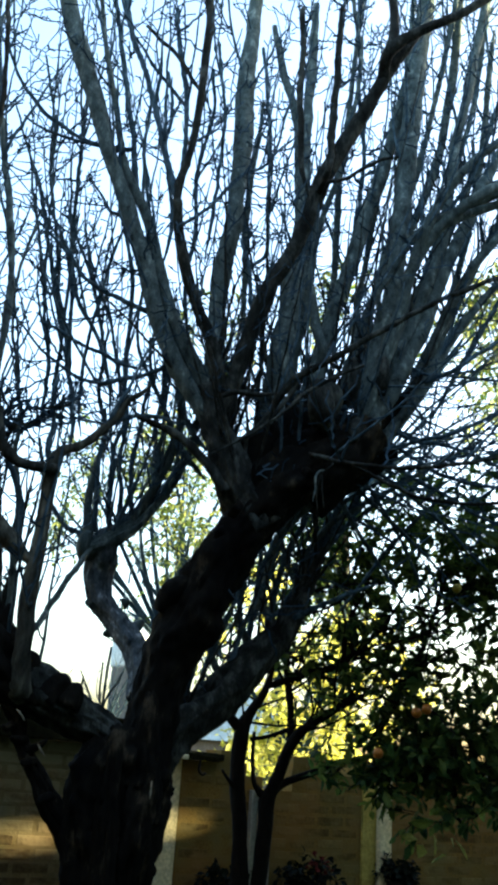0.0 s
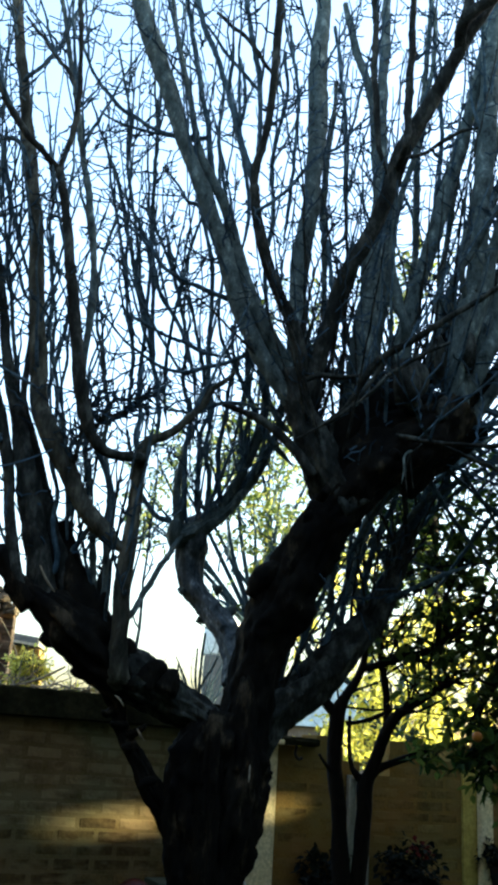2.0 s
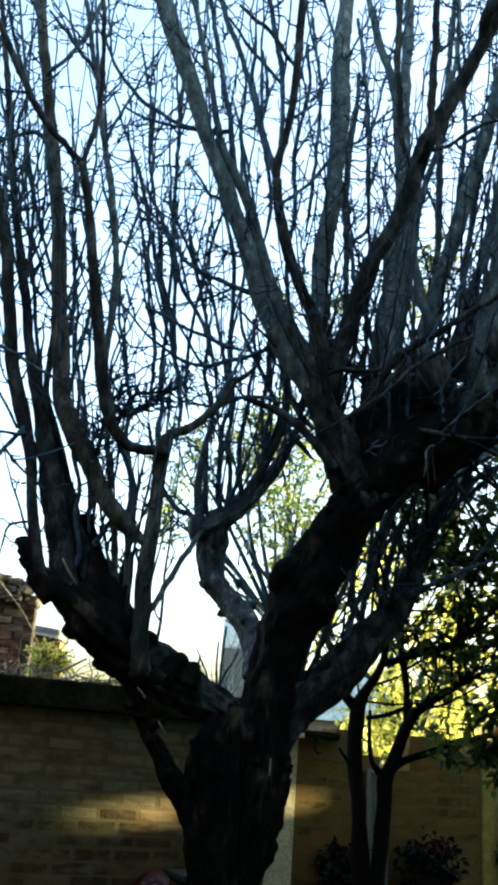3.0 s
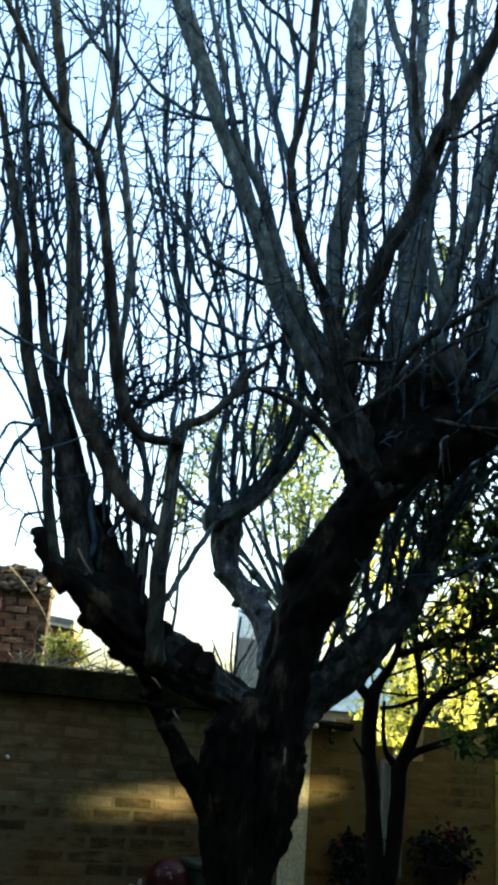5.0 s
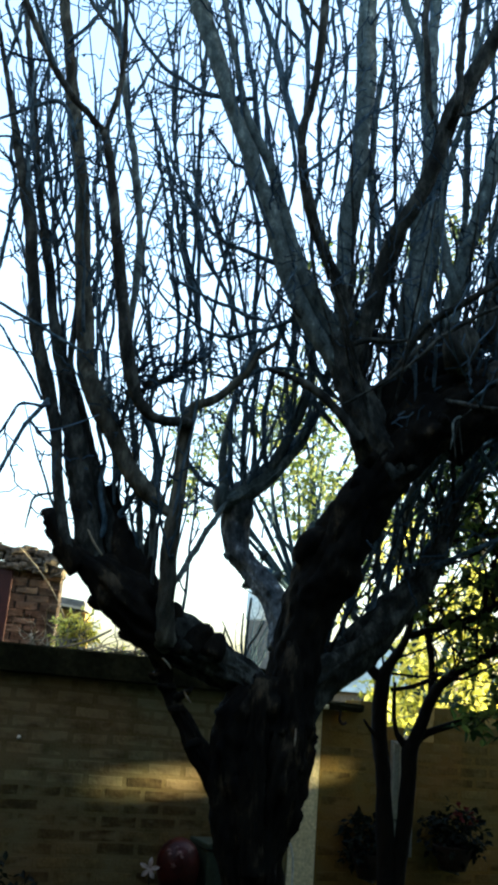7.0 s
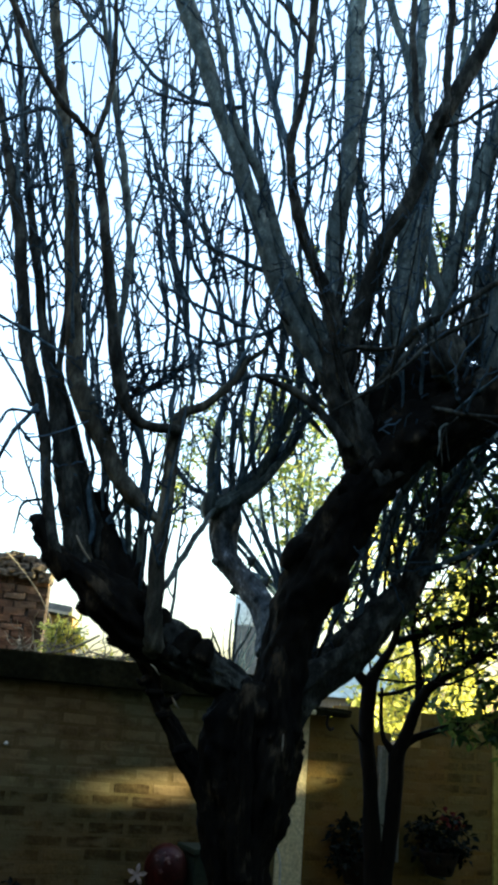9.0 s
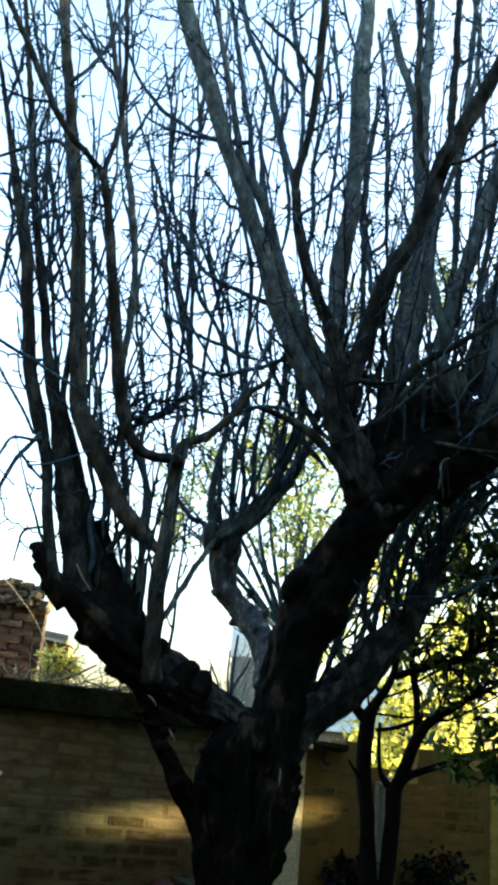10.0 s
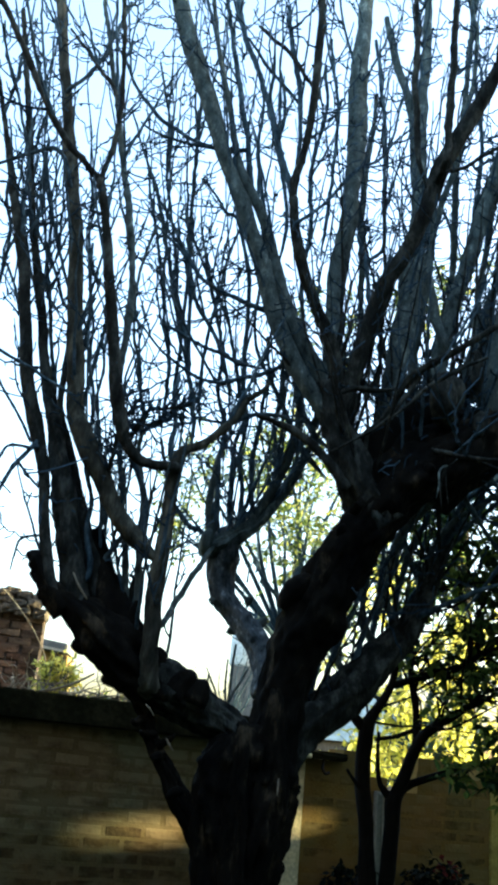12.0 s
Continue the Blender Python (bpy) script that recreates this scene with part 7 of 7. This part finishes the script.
# ---- things along the wall ----
def basket(s, z, radius, label, flowers, seed):
    """A wall planter full of dark leaves, on an iron bracket."""
    r = random.Random(seed)
    at = on_wall(s, radius * 0.8, z)
    b = empty("wall_planter", at, label, "planter", "planters on the garden wall")
    held(part("pot", lathe([(radius * 0.45, -0.13), (radius * 0.62, -0.05), (radius * 0.72, 0.0), (radius * 0.74, 0.012), (radius * 0.66, 0.012), (radius * 0.6, -0.02)], 24, at), TERRACOTTA, smooth=True), b)
    held(part("bracket", block((0.02, radius * 1.2, 0.02), on_wall(s, radius * 0.5, z - 0.14), turn=WALL_TURN), GREY_SLATE), b)
    sp, _ = clump_spots([(at.x, at.y, at.z + radius * 0.5, radius, radius * 0.8, radius * 0.9, 110)], r, 6, 0.02)
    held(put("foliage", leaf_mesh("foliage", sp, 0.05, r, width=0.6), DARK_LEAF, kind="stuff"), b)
    if flowers:
        sp, _ = clump_spots([(at.x + radius * 0.35, at.y - radius * 0.3, at.z + radius * 1.15, radius * 0.5, radius * 0.3, radius * 0.22, 16)], r, 5, 0.008)
        held(put("blooms", leaf_mesh("blooms", sp, 0.026, r, width=0.9), RED_PETAL, kind="stuff"), b)
    return b


basket(0.334, 0.80, 0.16, "dark leafy plant in a terracotta wall planter", False, 81)
basket(0.93, 0.86, 0.18, "dark leafy plant with red flowers in a wall planter", True, 82)
basket(1.70, 0.95, 0.10, "small dark plant in a terracotta wall planter", False, 83)

PANEL_S, PANEL_Z, PANEL_W, PANEL_H = 0.612, 0.782, 0.162, 0.70
holder = empty("wall_panel", on_wall(PANEL_S, 0.02, PANEL_Z), "tall narrow grey panel in a white-painted frame on the brick wall", "panel")
held(part("board", block((PANEL_W - 0.03, 0.02, PANEL_H - 0.02), on_wall(PANEL_S, 0.012, PANEL_Z + PANEL_H / 2), bevel=0.002, turn=WALL_TURN), PANEL_GREY), holder)
for dx in (0.007 - PANEL_W / 2, PANEL_W / 2 - 0.007):
    held(part("stile", block((0.014, 0.034, PANEL_H), on_wall(PANEL_S + dx, 0.018, PANEL_Z + PANEL_H / 2), bevel=0.003, turn=WALL_TURN), WORN_WHITE), holder)
for dz in (0.012, PANEL_H - 0.012):
    held(part("rail", block((PANEL_W - 0.05, 0.032, 0.024), on_wall(PANEL_S, 0.018, PANEL_Z + dz), bevel=0.003, turn=WALL_TURN), WORN_WHITE), holder)
for dx in (-0.022, 0.026):
    held(part("rod", block((0.008, 0.010, PANEL_H - 0.06), on_wall(PANEL_S + dx, 0.026, PANEL_Z + PANEL_H / 2), turn=WALL_TURN), VINE), holder)

# red jar on its stand, pale flower and green planter at the foot of the wall
jar_at = on_wall(-0.944, 0.22, 0.60)
stand = empty("plant_stand", on_wall(-0.944, 0.22, 0), "dark wooden plant stand against the brick wall", "stand")
held(part("top", block((0.26, 0.26, 0.03), on_wall(-0.944, 0.22, 0.585), bevel=0.006, turn=WALL_TURN), SOIL), stand)
for dx in (-0.1, 0.1):
    for dy in (0.12, 0.32):
        held(part("leg", block((0.03, 0.03, 0.572), on_wall(-0.944 + dx, dy, 0.286), bevel=0.004, turn=WALL_TURN), SOIL), stand)
jar = empty("red_jar", jar_at, "round dark red glazed jar with faded painted flowers", "jar")
held(part("body", lathe([(0.055, 0.0), (0.095, 0.03), (0.116, 0.09), (0.1212, 0.140), (0.1195, 0.165), (0.113, 0.198), (0.093, 0.235), (0.061, 0.264), (0.028, 0.279), (0.004, 0.283)], 32, jar_at), RED_GLAZE, smooth=True), jar)
for turn, up, size in ((236, 0.222, 0.9), (243, 0.206, 0.6), (262, 0.240, 0.7), (274, 0.214, 1.1), (280, 0.196, 0.6), (305, 0.226, 0.8), (259, 0.150, 0.8)):
    a, rad = radians(turn), 0.125 - max(0.0, up - 0.18) * 0.50
    bm = lathe([(0.002, 0.003), (0.006, 0.0), (0.014, -0.001), (0.017, -0.005)], 10)
    for i, v in enumerate(bm.verts):
        v.co *= 1.25 * size * (0.6 if i % 2 and v.co.xy.length > 0.012 else 1.0)
    bmesh.ops.transform(bm, matrix=Matrix.Translation(jar_at + Vector((math.cos(a) * rad, math.sin(a) * rad, up))) @ Vector((math.cos(a), math.sin(a), 0.75 if up > 0.19 else 0.0)).to_track_quat("Z", "Y").to_matrix().to_4x4(), verts=bm.verts)
    held(part("painted_flower", bm, BLOSSOM, jar, "faded pink painted flower"), jar)

lily_at = on_wall(-1.143, 0.36, 0.0)
lily = empty("flowering_lily", lily_at, "pale pink five-petalled flower on a green stem", "flower")
held(put("stem", limb_mesh("stem", [(*lily_at, 0.008), (lily_at.x + 0.01, lily_at.y, 0.35, 0.006), (lily_at.x - 0.01, lily_at.y - 0.01, 0.725, 0.004)], 6, 0.05, 0.1), DARK_LEAF), lily)
head = Vector((lily_at.x - 0.01, lily_at.y - 0.02, 0.744))
for k in range(5):
    a = 2 * math.pi * k / 5 + 1.45
    d, w = Vector((math.cos(a), 0.0, math.sin(a))), Vector((-math.sin(a), 0, math.cos(a)))
    pb = bmesh.new()
    rows = [(0.0, 0.003, 0.0), (0.015, 0.009, -0.010), (0.034, 0.012, -0.016), (0.047, 0.008, -0.011), (0.056, 0.001, -0.003)]
    edge = [(pb.verts.new(head + d * u - w * q + Vector((0, y, 0))), pb.verts.new(head + d * u + Vector((0, y + 0.004, 0))), pb.verts.new(head + d * u + w * q + Vector((0, y, 0)))) for u, q, y in rows]
    for e0, e1 in zip(edge, edge[1:]):
        pb.faces.new((e0[0], e0[1], e1[1], e1[0]))
        pb.faces.new((e0[1], e0[2], e1[2], e1[1]))
    held(part("petal", pb, WHITE_PETAL, smooth=True), lily)
sp = [((lily_at.x, lily_at.y, 0.1 + 0.05 * k), Vector((math.cos(k * 2.4), math.sin(k * 2.4), 0.5))) for k in range(9)]
held(put("leaves", leaf_mesh("leaves", sp, 0.16, random.Random(91), width=0.25), DARK_LEAF, kind="stuff"), lily)

tub = empty("green_planter", on_wall(-0.645, 0.2, 0), "tall dark green plastic planter beside the tree", "planter")
held(part("body", block((0.34, 0.26, 0.83), on_wall(-0.645, 0.2, 0.415), bevel=0.015, turn=WALL_TURN), GREEN_POT), tub)
held(part("rim", block((0.37, 0.29, 0.035), on_wall(-0.645, 0.2, 0.852), bevel=0.01, turn=WALL_TURN), GREEN_POT, label="paler rolled rim"), tub)

for s, d, z, name in ((-1.88, 0.0, 1.345, "wall_hook"),):
    h = empty(name, on_wall(s, d, z), "small white porcelain hook on the brick wall", "hook", "hooks on the wall")
    held(part("knob", lathe([(0.003, -0.012), (0.010, -0.008), (0.013, 0.0), (0.010, 0.008), (0.003, 0.012)], 12, on_wall(s, 0.02, z)), WHITE_PAINT, smooth=True), h)
    held(part("pin", block((0.006, 0.03, 0.006), on_wall(s, 0.008, z), turn=WALL_TURN), GREY_SLATE), h)

iron = empty("iron_hook", on_wall(0.149, 0.0, 1.666), "bent dark iron hook hanging by the top of the wall", "hook", "hooks on the wall")
held(put("rod", limb_mesh("rod", [(*on_wall(0.149, 0.000, 1.666), 0.010), (*on_wall(0.131, 0.030, 1.626), 0.010), (*on_wall(0.121, 0.040, 1.587), 0.010), (*on_wall(0.147, 0.040, 1.558), 0.010), (*on_wall(0.171, 0.040, 1.570), 0.010)], 8, 0.01, 0.1), DARK_IRON), iron)

cord = empty("pale_cord", (0.30, 3.9, 0.7), "loop of pale cord tied round the trunk", "cord")
held(put("loop", limb_mesh("loop", [(0.27, 3.88, 1.10, 0.004), (0.285, 3.90, 1.05, 0.004), (0.29, 3.92, 0.95, 0.004), (0.28, 3.90, 0.85, 0.004)], 6, 0.02, 0.05), WHITE_PAINT), cord)

# low dark bush at the foot of the wall
bush_at = on_wall(-1.95, 0.3, 0.0)
brng = random.Random(95)
bush = empty("garden_bush", bush_at, "low dark evergreen bush at the foot of the wall", "bush")
sp, st = clump_spots([(bush_at.x, bush_at.y, 0.36, 0.26, 0.22, 0.34, 190)], brng, 6, 0.03)
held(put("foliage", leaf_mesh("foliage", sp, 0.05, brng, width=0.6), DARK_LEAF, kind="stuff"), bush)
held(put("stem", limb_mesh("stem", [(*bush_at, 0.02), (bush_at.x, bush_at.y, 0.25, 0.014), (bush_at.x + 0.02, bush_at.y, 0.5, 0.006)], 7, 0.05, 0.1), CITRUS_BARK), bush)
